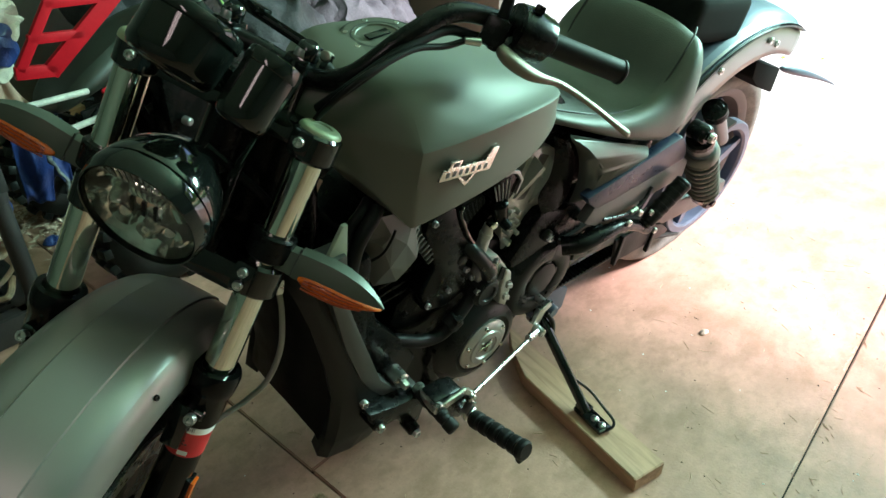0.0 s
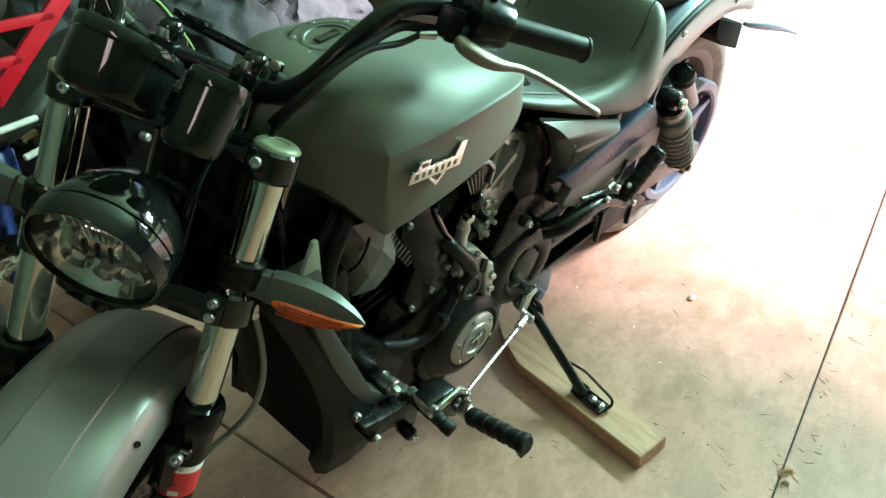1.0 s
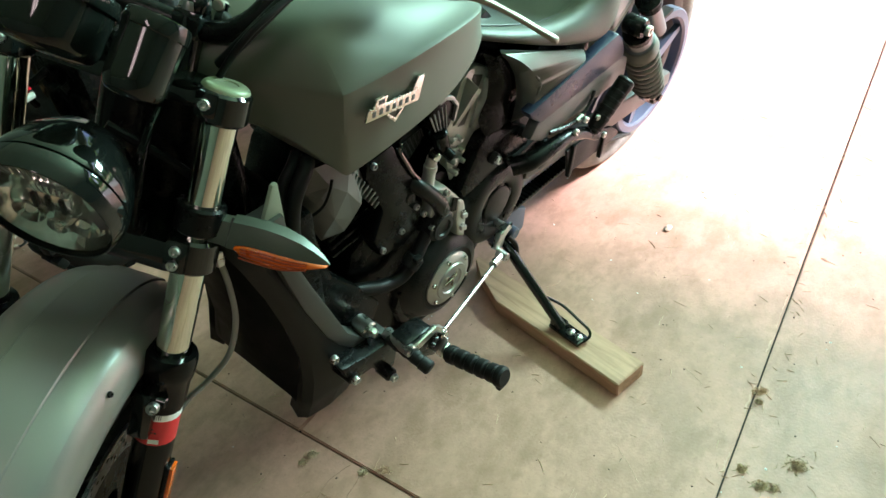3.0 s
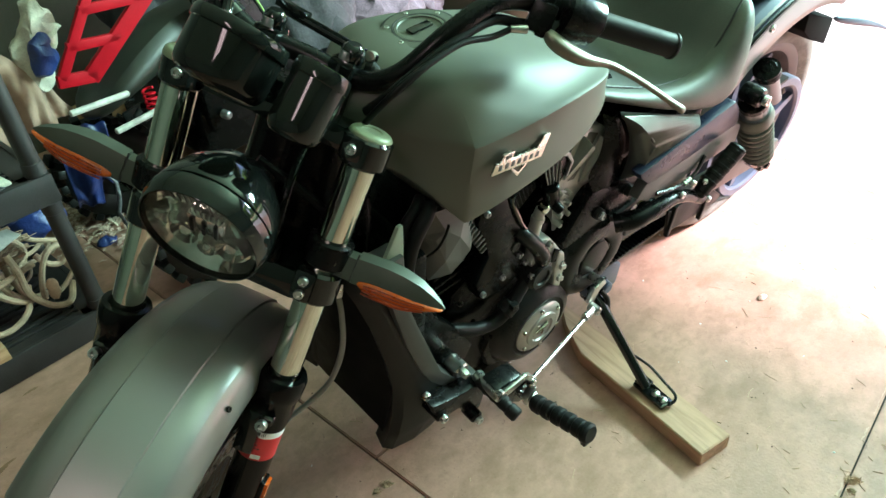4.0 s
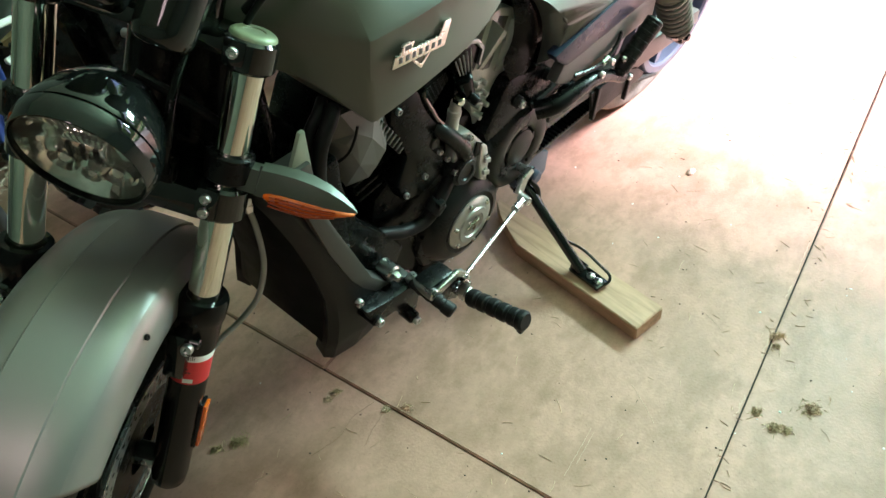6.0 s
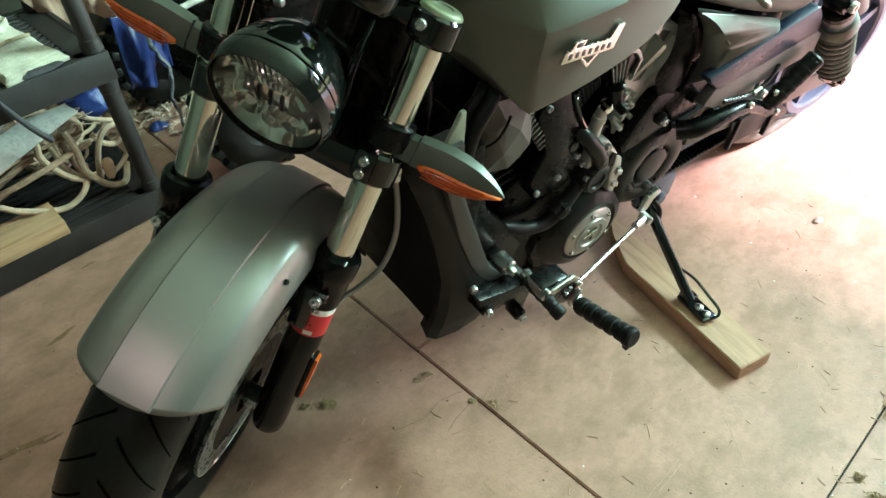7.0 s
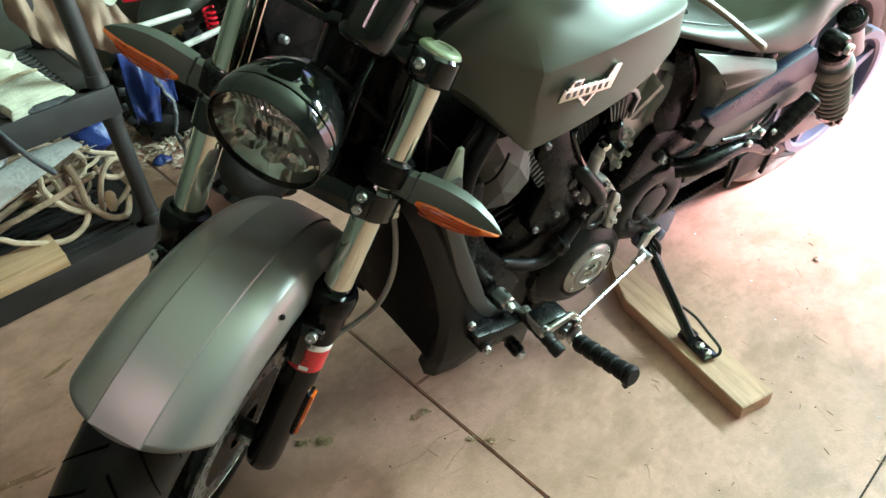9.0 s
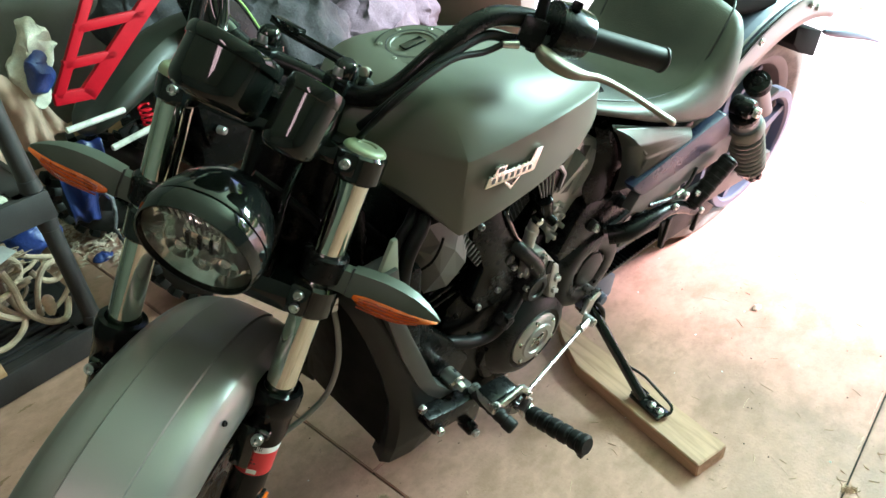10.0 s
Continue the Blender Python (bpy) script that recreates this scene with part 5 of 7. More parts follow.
# sticker on the left slider
stk = fpart("fork_sticker", lathe([(.0286, .182), (.0286, .224)], 36, Matrix.Translation((0, W, 0))), M_LABEL, "red sticker with plain bars")
part("white_band", moved(lathe([(.0287, .224), (.0287, .240)], 36, Matrix.Translation((0, W, 0))), FM), M_WHITE, stk)
for k in range(9):
    a = radians(-18 + k * 5)
    part("bar", moved(rbox(.0006, .0013 if k % 2 else .0007, .009, 0, Matrix.Translation((.0288 * math.cos(a), W + .0288 * math.sin(a), .232)) @ Matrix.Rotation(a, 4, "Z")), FM), M_INK, stk, smooth=False)
for z, n in ((.210, 5), (.204, 6), (.198, 4)):
    for k in range(n):
        a = radians(-30 + k * 9)
        part("bar", moved(rbox(.0006, .0032, .0022, 0, Matrix.Translation((.0288 * math.cos(a), W + .0288 * math.sin(a), z)) @ Matrix.Rotation(a, 4, "Z")), FM), M_INK if z > .202 else M_WHITE, stk, smooth=False)
part("bar", moved(rbox(.0006, .014, .007, 0, Matrix.Translation((.0288 * math.cos(.25), W + .0288 * math.sin(.25), .189)) @ Matrix.Rotation(.25, 4, "Z")), FM), M_WHITE, stk, smooth=False)

# front wheel
fw_ = thing("front_wheel", "", "", None)
fw_.parent, fw_.matrix_basis = bike, FM
part("tyre", wheel_tyre(.324, .066, 1.0, 90), M_RUBBER, fw_, "black front tyre with angled grooves")
# dark strips laid on the tread, their colour standing for shade in diagonal grooves
R_, TR = .324, .066


def tread_strip(a0, side):
    n = 7
    bm = bmesh.new()
    rows = []
    for k in range(n):
        t = k / (n - 1)
        lat = radians(6 + 66 * t)
        a = a0 + .24 * t
        r0 = R_ - TR + (TR + .0007) * math.cos(lat)
        rows.append([Vector(((r0) * math.sin(a + da), side * (TR + .0007) * math.sin(lat), r0 * math.cos(a + da))) for da in (-.009 * (1 - .5 * t), .009 * (1 - .5 * t))])
    vv = [[bm.verts.new(p) for p in r] for r in rows]
    for a, b in zip(vv, vv[1:]):
        bm.faces.new((a[0], a[1], b[1], b[0]))
    return bm


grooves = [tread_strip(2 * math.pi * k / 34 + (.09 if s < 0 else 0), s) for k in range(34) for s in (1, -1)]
part("tread_shade_strip", both(*grooves), M_GROOVE, fw_, "dark diagonal strips standing for the shade in tread grooves")
part("rim", y_lathe([(.232, -.046), (.236, -.042), (.220, -.036), (.212, -.015), (.212, .015), (.220, .036), (.236, .042), (.232, .046), (.222, .046), (.206, .038), (.200, .015), (.200, -.015), (.206, -.038), (.222, -.046), (.232, -.046)], (0, 0, 0), 72), M_CASE2, fw_, "black cast rim with bright edge")
part("rim_lip", y_lathe([(.2335, .0445), (.237, .0425), (.237, .0455), (.2335, .0475), (.2335, .0445)], (0, 0, 0), 72), M_STEEL, fw_)
part("hub", y_lathe([(0, -.06), (.032, -.06), (.04, -.04), (.04, .04), (.032, .06), (.014, .062), (.014, .12), (0, .12)], (0, 0, 0), 32), M_CASE2, fw_)
for k in range(10):
    part("spoke", moved(loft([[(-.013, -.015, .032), (.013, -.015, .032), (.013, .015, .032), (-.013, .015, .032)], [(-.007, -.011, .12), (.007, -.011, .12), (.007, .011, .12), (-.007, .011, .12)], [(-.010, -.018, .204), (.010, -.018, .204), (.010, .018, .204), (-.010, .018, .204)]]), Matrix.Rotation(k * math.pi / 5, 4, "Y")), M_CASE2, fw_)
part("brake_disc", y_lathe([(.105, .066), (.149, .066), (.149, .0705), (.105, .0705), (.105, .066)], (0, 0, 0), 72), M_DISC, fw_, "dark steel brake disc")
part("disc_edge", y_lathe([(.1475, .0702), (.1500, .0702), (.1505, .0716), (.1475, .0716), (.1475, .0702)], (0, 0, 0), 72), M_LAMPREF, fw_, "bright disc edge")
# flat near-black dots on the disc imitate the shade of drilled holes
for k in range(20):
    a = k * math.pi / 10
    for r_, da_ in ((.116, 0), (.127, .10), (.138, .20)):
        part("disc_hole", y_lathe([(0, .0709), (.0034, .0709)], (r_ * math.sin(a + da_), 0, r_ * math.cos(a + da_)), 10), M_GROOVE, fw_)
part("disc_carrier", y_lathe([(.04, .06), (.108, .064), (.108, .069), (.04, .072), (.04, .06)], (0, 0, 0), 48), M_CASE, fw_)
fpart("axle", rod((0, -.13, -.02), (0, .135, -.02), .012, .012, 20, .002), M_STEEL)

# front fender
ff = fpart("front_fender", moved(fender_mesh(.341, .093, 55, -34, 16, crown=.017, skirt=.045, ridge=.0, round_end=6), Matrix.Translation((0, .003, 0))), M_FENDER, "matte silver-green front fender with centre ridge", sub=2)
md = ff.modifiers.new("thick", "SOLIDIFY")
md.thickness = .003


def fender_strip(R, half, a0, a1, n):
    """A flat raised strip with crisp edges along the crown of the mudguard."""
    secs = []
    for k in range(n + 1):
        a = radians(a0 + (a1 - a0) * k / n)
        secs.append([((R + dr) * math.sin(a), y * half, (R + dr) * math.cos(a)) for y, dr in ((-1, -.004), (-.985, .0018), (-.94, .0036), (-.5, .0040), (0, .0041), (.5, .0040), (.94, .0036), (.985, .0018), (1, -.004))])
    return loft(secs, closed=False)


part("ridge", moved(fender_strip(.3552, .034, 54.2, -33, 40), FM @ Matrix.Translation((0, .002, 0))), M_FENDER, ff, "raised flat centre strip")
part("bolt", moved(hexbolt((.106, .0862, .3165), (.2, 1, .5), .0040, .003), FM), M_CASE2, ff)

# headlamp, level with the road
HA = radians(-30)
HM = FM @ Matrix.Translation((.1208, .0005, .539)) @ Matrix.Rotation(radians(90) - HA, 4, "Y") @ Matrix.Scale(.785, 4)
hl = bp("headlight", lathe([(0, -.128), (.030, -.128), (.058, -.112), (.080, -.078), (.0900, -.048), (.0935, -.034), (.0938, -.0255), (.0936, -.0245), (.0910, -.0235), (.0905, -.0205), (.0905, .0), (.0875, .008), (.0865, .010), (.0860, .000), (.0860, -.06), (0, -.075)], 72, HM), M_GLOSS, "round gloss black headlamp with clear lens")

part("trim_ring", lathe([(.0905, -.0205), (.0948, -.0205), (.0956, -.0198), (.0958, -.0185), (.0954, -.006), (.0950, -.0045), (.0910, .0105), (.0900, .0122), (.0888, .0125), (.0878, .0115), (.0872, .004)], 72, HM), M_GLOSS, hl, "gloss black lamp rim")


def bowl():
    """A shallow reflector pressed into facets."""
    bm = lathe([(.0, -.046), (.012, -.0455), (.024, -.043), (.036, -.038), (.048, -.031), (.060, -.022), (.070, -.013), (.078, -.005), (.0855, .003)], 72)
    for v in bm.verts:
        r, a = math.hypot(v.co.x, v.co.y), math.atan2(v.co.y, v.co.x)
        if .01 < r < .084:
            v.co.z += .0012 * math.sin(a * 9) * (r / .086) + .0016 * math.cos(v.co.y * 520)
    return moved(bm, HM)


part("reflector", bowl(), M_REFLECT, hl, "faceted silver reflector bowl")
part("lens_glass", facing(lathe([(0, .020), (.015, .0196), (.03, .0185), (.045, .0165), (.06, .0135), (.075, .010), (.0865, .0075)], 72, HM), HM.to_3x3() @ Vector((0, 0, 1))), M_GLASS, hl, "clear polycarbonate lens")
part("bulb_shield", moved(both(rbox(.034, .056, .020, .004, Matrix.Translation((-.004, 0, -.016))), rod((0, 0, -.05), (0, 0, -.016), .018, .015, 24, .003)), HM), M_LAMPREF, hl, "chrome bulb shield")
for y in (-.018, 0, .018):
    part("shield_slot", moved(rbox(.030, .006, .004, .001, Matrix.Translation((-.004, y, -.0045))), HM), M_CASE2, hl, "dark slot")
for x, y, q in ((.036, .036, .021), (.036, -.036, .021), (.052, 0, .014)):
    lm = part("lamp_cup", moved(lathe([(q * 1.08, -.010), (q, -.006), (q * .85, -.012), (q * .5, -.024), (0, -.028)], 28, Matrix.Translation((x, y, 0))), HM), M_LAMPREF, hl, "small chrome lamp cup")
    part("lamp_bulb", moved(lathe([(0, -.008), (q * .25, -.009), (q * .38, -.014), (q * .38, -.024)], 16, Matrix.Translation((x, y, 0))), HM), M_WHITE, hl)
for k in range(15):
    y = -.063 + k * .009
    x1 = -math.sqrt(max(0, .080 ** 2 - y * y))
    part("flute", moved(rod((x1, y, -.004), (-.024, y, -.020), .0028, .0036, 8), HM), M_LAMPREF, hl)
    # thin dark rods added to imitate the dark bands between bright flutes
    if k < 14:
        x2 = -math.sqrt(max(0, .078 ** 2 - (y + .0045) ** 2))
        part("flute_shade", moved(rod((x2, y + .0045, -.0045), (-.026, y + .0045, -.0195), .0013, .0016, 6), HM), M_CASE2, hl)
fpart("headlight_bracket", both(tube([(.03, .055, .50), (.055, .06, .55), (.04, .055, .60), (.0, .05, .635)], .006, 10), rbox(.02, .13, .03, .006, Matrix.Translation((.02, 0, .50)))), M_CASE, "black headlamp bracket")

# instrument cans, their faces turned back to the rider
CAN_AXIS = Vector((math.sin(radians(-21.1)) * math.cos(radians(4.6)), math.sin(radians(4.6)), math.cos(radians(-21.1)) * math.cos(radians(4.6))))
for at, r, r0, L, nm in (((.0536, -.0431, .7346), .0534, .0526, .056, "large"), ((.0682, .058, .7317), .0312, .0308, .066, "small")):
    gm = axis_m(at, CAN_AXIS)
    g = fpart("instrument_can", lathe([(0, -L - .004), (r0 * .45, -L - .0035), (r0 * .78, -L - .001), (r0 * .91, -L + .003), (r0 * .98, -L + .009), (r0, -L + .016), (r, -.001), (r * .90, -.001), (r * .88, .006), (0, .006)], 72, gm), M_CAN, "gloss black %s round gauge housing" % nm)
    part("bezel", moved(lathe([(r * 1.002, -.0015), (r * 1.035, -.0005), (r * 1.045, .002), (r * 1.04, .010), (r * 1.0, .0145), (r * .94, .0155), (r * .92, .013), (r * .92, .008)], 72, gm), FM), M_CAN, g, "black bezel ring")
    part("gauge_glass", facing(moved(lathe([(0, .0135), (r * .5, .0132), (r * .92, .0125)], 48, gm), FM), FT @ CAN_AXIS), M_GLASS, g)
    part("dial", moved(lathe([(0, .0075), (r * .88, .0075)], 48, gm), FM), M_INK, g, "black dial face")
fpart("gauge_bracket", both(rod((-.03, -.035, .660), (.045, -.035, .676), .008, .008, 12), rod((-.03, .045, .660), (.05, .050, .676), .008, .008, 12)), M_GLOSS, "black gauge bracket")

# handlebar
hb = fpart("handlebar", both(tube([(-.055, -.075, .724), (-.055, 0, .726), (-.055, .07, .724), (-.05, .115, .750), (-.062, .152, .815), (-.095, .185, .866), (-.135, .225, .884), (-.18, .285, .889), (-.25, .420, .901)], .0128, 16),
                        tube([(-.055, -.07, .724), (-.05, -.115, .750), (-.062, -.152, .815), (-.095, -.185, .866), (-.135, -.225, .884), (-.18, -.285, .889), (-.25, -.420, .901)], .0128, 16)), M_SATIN, "satin black handlebar")
for s in (1, -1):
    a, b = Vector((-.198, .315 * s, .8905)), Vector((-.254, .432 * s, .902))
    gr = part("grip", moved(both(rod(a, b, .0168, .0168, 28, .003), rod(b - (b - a) * .05, b, .0185, .0185, 28, .003), rod(a, a + (b - a) * .05, .0185, .0185, 28, .003)), FM), M_GRIP, hb, "black rubber grip")
    fpart("riser", both(rod((-.045, .05 * s, .66), (-.055, .05 * s, .715), .019, .017, 20, .003), rbox(.046, .034, .034, .008, Matrix.Translation((-.055, .05 * s, .727)))), M_GLOSS, "black bar riser")
    fpart("riser_bolt", hexbolt((-.040, .05 * s, .743), (0, 0, 1), .008, .010), M_ALU)
fpart("bar_sleeve", tube([(-.052, -.098, .733), (-.05, -.120, .752), (-.060, -.148, .806), (-.075, -.165, .835)], [.019, .0165, .016, .015], 16), M_GLOSS, "black rubber sleeve on the bar")
fpart("throttle_cable", tube([(-.02, -.082, .724), (-.030, -.098, .737), (-.040, -.106, .760), (-.050, -.124, .800), (-.072, -.150, .838)], [.010, .0075, .0065, .006, .006], 10), M_GLOSS, "black cable boot and cable")
swi = fpart("switch_housing", both(loft([[Vector((-.158, .262, .887)) + Vector((.040 * math.cos(a) * .9, .018 * math.cos(a), .034 * math.sin(a))) for a in [k * math.pi / 8 for k in range(16)]],
                               [Vector((-.170, .278, .888)) + Vector((.042 * math.cos(a), .018 * math.cos(a), .036 * math.sin(a))) for a in [k * math.pi / 8 for k in range(16)]],
                               [Vector((-.192, .308, .890)) + Vector((.038 * math.cos(a), .016 * math.cos(a), .032 * math.sin(a))) for a in [k * math.pi / 8 for k in range(16)]]]),
                          rbox(.02, .014, .012, .003, Matrix.Translation((-.150, .285, .922)))), M_SATIN, "black switch housing")
part("switch_screw", moved(hexbolt((-.158, .30, .868), (1, .3, -.3), .003, .004), FM), M_STEEL, swi)
lv = fpart("clutch_lever", loft([[Vector(p) + Vector((dx * w_, 0, dz * h_)) for dx, dz in ((-1, 0), (-.7, .8), (.2, 1), (1, .3), (1, -.4), (.2, -1), (-.7, -.8))] for p, w_, h_ in
           (((-.128, .256, .858), .011, .008), ((-.122, .270, .853), .013, .013), ((-.130, .296, .847), .012, .012), ((-.145, .322, .845), .011, .0095), ((-.162, .342, .850), .009, .0062), ((-.178, .360, .852), .008, .0058), ((-.205, .407, .846), .0078, .0052), ((-.228, .448, .837), .0075, .0052), ((-.239, .474, .832), .0085, .0062), ((-.243, .482, .830), .0085, .0072), ((-.247, .488, .829), .005, .005))]), M_LEVER, "brushed aluminium clutch lever", sub=2)
fpart("lever_perch", both(rbox(.034, .034, .04, .008, Matrix.Translation((-.135, .246, .872))), rod((-.128, .252, .85), (-.128, .252, .885), .008, .008, 12, .002)), M_SATIN, "black lever perch")
fpart("cable_ferrule", rod((-.120, .236, .853), (-.112, .216, .846), .006, .005, 12, .001), M_STEEL)
fpart("clutch_cable", tube([(-.113, .217, .846), (-.092, .200, .830), (-.052, .170, .811), (-.002, .140, .765), (.008, .122, .728), (-.02, .10, .68)], .0042, 10), M_RUBHOSE, "black clutch cable")
fpart("switch_wire", tube([(-.150, .258, .862), (-.128, .222, .855), (-.098, .190, .846), (-.048, .158, .803), (-.01, .125, .74), (-.02, .10, .70)], .0068, 10), M_RUBHOSE, "black wiring along the handlebar")
fpart("switch_wire", tube([(-.14, -.25, .86), (-.085, -.175, .840), (-.045, -.145, .785), (-.03, -.1, .70)], .0068, 10), M_RUBHOSE, "black wiring along the handlebar")
# mirror stalk and folded mirror bracket seen over the tank
fpart("mirror_stalk", both(rod((-.135, .248, .885), (-.130, .240, .945), .008, .007, 12, .002)), M_SATIN, "black mirror stalk")
fpart("right_mirror_stay", both(tube([(.028, -.105, .735), (.02, -.108, .80), (.005, -.10, .88)], .008, 10)), M_GLOSS, "black upright stay")
LINK_A, LINK_B = Vector((-.118, -.062, .756)), Vector((-.088, .076, .748))
link_dir = (LINK_B - LINK_A).normalized()
arm_ = fpart("mount_arm", both(*[rbox(.150, .004, .012, .0015, Matrix.Translation((LINK_A + LINK_B) / 2 + Vector((off, 0, off * .3))) @ link_dir.to_track_quat("X", "Z").to_matrix().to_4x4()) for off in (-.007, .007)]), M_GLOSS, "black slotted two-plate mount arm")
part("arm_bolt", moved(rod(LINK_B + Vector((-.012, -.006, 0)), LINK_B + Vector((.013, -.006, .004)), .0075, .0075, 20, .0015), FM), M_LEVER, arm_, "brass-coloured pivot bolt")
part("arm_tip", moved(rbox(.045, .020, .010, .002, Matrix.Translation(LINK_A + link_dir * .012 + Vector((.002, 0, .006))) @ link_dir.to_track_quat("X", "Z").to_matrix().to_4x4()), FM), M_GLOSS, arm_)
part("arm_slot", moved(rbox(.090, .0046, .004, .001, Matrix.Translation((LINK_A + LINK_B) / 2 + Vector((.0072, 0, .002))) @ link_dir.to_track_quat("X", "Z").to_matrix().to_4x4()), FM), M_INK, arm_)
for y_, r_ in ((.055, .016), (-.048, .015)):
    kn = fpart("clamp_knob", lathe([(0, .022), (r_ * .55, .022), (r_ * .8, .019), (r_, .012), (r_, .003), (r_ * .9, 0), (0, 0)], 10, axis_m((-.052, y_, .742), (.2, 0, 1))), M_GLOSS, "glossy black clamp knob")
fpart("ball_joint", both(rod((-.075, .082, .735), (-.060, .100, .728), .010, .008, 16, .002), lathe([(0, -.011), (.007, -.009), (.011, 0), (.007, .009), (0, .011)], 16, axis_m((-.078, .078, .737), (0, 1, 0)))), M_CASE2, "dark ball joint on the bar")
fpart("front_brake_hose", tube([(-.03, .134, .470), (-.05, .136, .450), (-.07, .156, .40), (-.09, .173, .335), (-.10, .174, .27), (-.09, .158, .225), (-.06, .135, .19), (-.035, .12, .13)], .0045, 10), M_CABLE, "grey brake hose")
fpart("hose_fitting", both(rod((-.028, .139, .470), (-.045, .143, .442), .009, .008, 6, .001), tube([(-.006, .13, .47), (-.018, .138, .478), (-.03, .140, .468)], .005, 8)), M_STEEL, "hose banjo fitting")
bp("cable_run", tube([(1.335, .03, .86), (1.29, .075, .80), (1.262, .085, .74), (1.27, .08, .70)], .006, 8), M_RUBHOSE, "black cable in front of the head stock")

# ---- things on and round the floor ----
def timber(L, w, h):
    """A sawn board along x with one long cut corner and slightly worn edges."""
    poly = [(0, 0), (L * .70, 0), (L * .89, w * .46), (L, w * .86), (L, w), (0, w)]
    bm = bmesh.new()
    a = [bm.verts.new((x, y, 0)) for x, y in poly]
    b = [bm.verts.new((x, y, h)) for x, y in poly]
    bm.faces.new(a[::-1])
    bm.faces.new(b)
    for i in range(len(poly)):
        j = (i + 1) % len(poly)
        bm.faces.new((a[i], a[j], b[j], b[i]))
    bmesh.ops.bevel(bm, geom=bm.edges[:], offset=.0022, segments=2, affect="EDGES")
    return bm


ax = Vector((-.505, .863, 0)).normalized()
bx = Vector((-ax.y, ax.x, 0)) * -1
block = tagged(link("wood_block", moved(timber(.515, .086, .038), Matrix(((1, 0, 0, 0), (0, -1, 0, 0), (0, 0, 1, 0), (0, 0, 0, 1)))), M_WOOD), "weathered pine timber offcut under the side stand", "timber block")
block.matrix_world = Matrix(((ax.x, -bx.x, 0, .5405), (ax.y, -bx.y, 0, .049), (0, 0, 1, .0005), (0, 0, 0, 1)))

def crumple(bm, amount, scale, seed, lift=None):
    off = Vector((seed * 3.1, seed * 1.7, seed * .9))
    for v in bm.verts:
        n = noise.noise_vector(v.co * scale + off)
        n2 = noise.noise_vector(v.co * scale * 2.7 + off)
        v.co += (n + n2 * .45) * amount
        if lift is not None:
            v.co.z = max(v.co.z, lift)
    return bm


def blob(sx, sy, sz, seg=48, rings=28):
    bm = bmesh.new()
    bmesh.ops.create_uvsphere(bm, u_segments=seg, v_segments=rings, radius=1)
    bmesh.ops.scale(bm, vec=(sx, sy, sz), verts=bm.verts)
    return bm


# shelf unit
shelf = thing("shelf_unit", "dusty black plastic storage shelf with slotted decks", "shelf", GM)
U0, U1, V0, V1 = -1.118, -.118, 1.065, 1.50
for u in (U0 + .025, U1 - .025):
    for v in (V0 + .025, V1 - .025):
        post = part("post", both(rod((u, v, .05), (u, v, .95), .022, .022, 24), rod((u, v, .483), (u, v, .518), .026, .0235, 24, .003), rod((u, v, .376), (u, v, .411), .0235, .026, 24, .003), rod((u, v, .08), (u, v, .11), .026, .0235, 24, .003)), M_SHELF, shelf)
for z0, z1 in ((.004, .080), (.408, .482)):
    deck = part("deck", both(box_between(U0, U1, V0, V0 + .016, z0, z1, .004), box_between(U0 + .01, U1 - .01, V0 + .01, V0 + .05, z1 - .012, z1 - .003, .002)), M_SHELF, shelf)
    part("rim", box_between(U0, U1, V1 - .016, V1, z0, z1, .004), M_SHELF, deck)
    part("rim", box_between(U0, U0 + .016, V0 + .016, V1 - .016, z0, z1, .004), M_SHELF, deck)
    part("rim", both(box_between(U1 - .016, U1, V0 + .016, V1 - .016, z0, z1, .004), box_between(U1 - .07, U1 - .01, V0 + .01, V1 - .01, z1 - .012, z1 - .003, .002)), M_SHELF, deck)
    for k in range(14):
        v = V0 + .062 + k * .029
        part("slat", box_between(U0 + .014, U1 - .014, v, v + .017, z1 - .013, z1 - .004, .002), M_SHELF, deck)
    for k in range(9):
        u = U0 + .1 + k * .1
        part("slat", box_between(u, u + .02, V0 + .014, V1 - .014, z1 - .016, z1 - .0065, .002), M_SHELF, deck)
for u, v in ((U0 + .03, V0 + .03), (U1 - .03, V0 + .03), (U0 + .03, V1 - .03), (U1 - .03, V1 - .03)):
    part("foot", lathe([(0, 0), (.026, 0), (.024, .006), (0, .006)], 16, Matrix.Translation((u, v, 0))), M_SHELF, shelf)

plank = tagged(link("plank", box_between(0, .62, 0, .118, 0, .039, .002), M_WOODNEW), "pale sawn pine board on the bottom shelf", "board")
plank.matrix_world = GM @ Matrix.Translation((-1.0, 1.072, .078)) @ Matrix.Rotation(radians(-.6), 4, "Z")

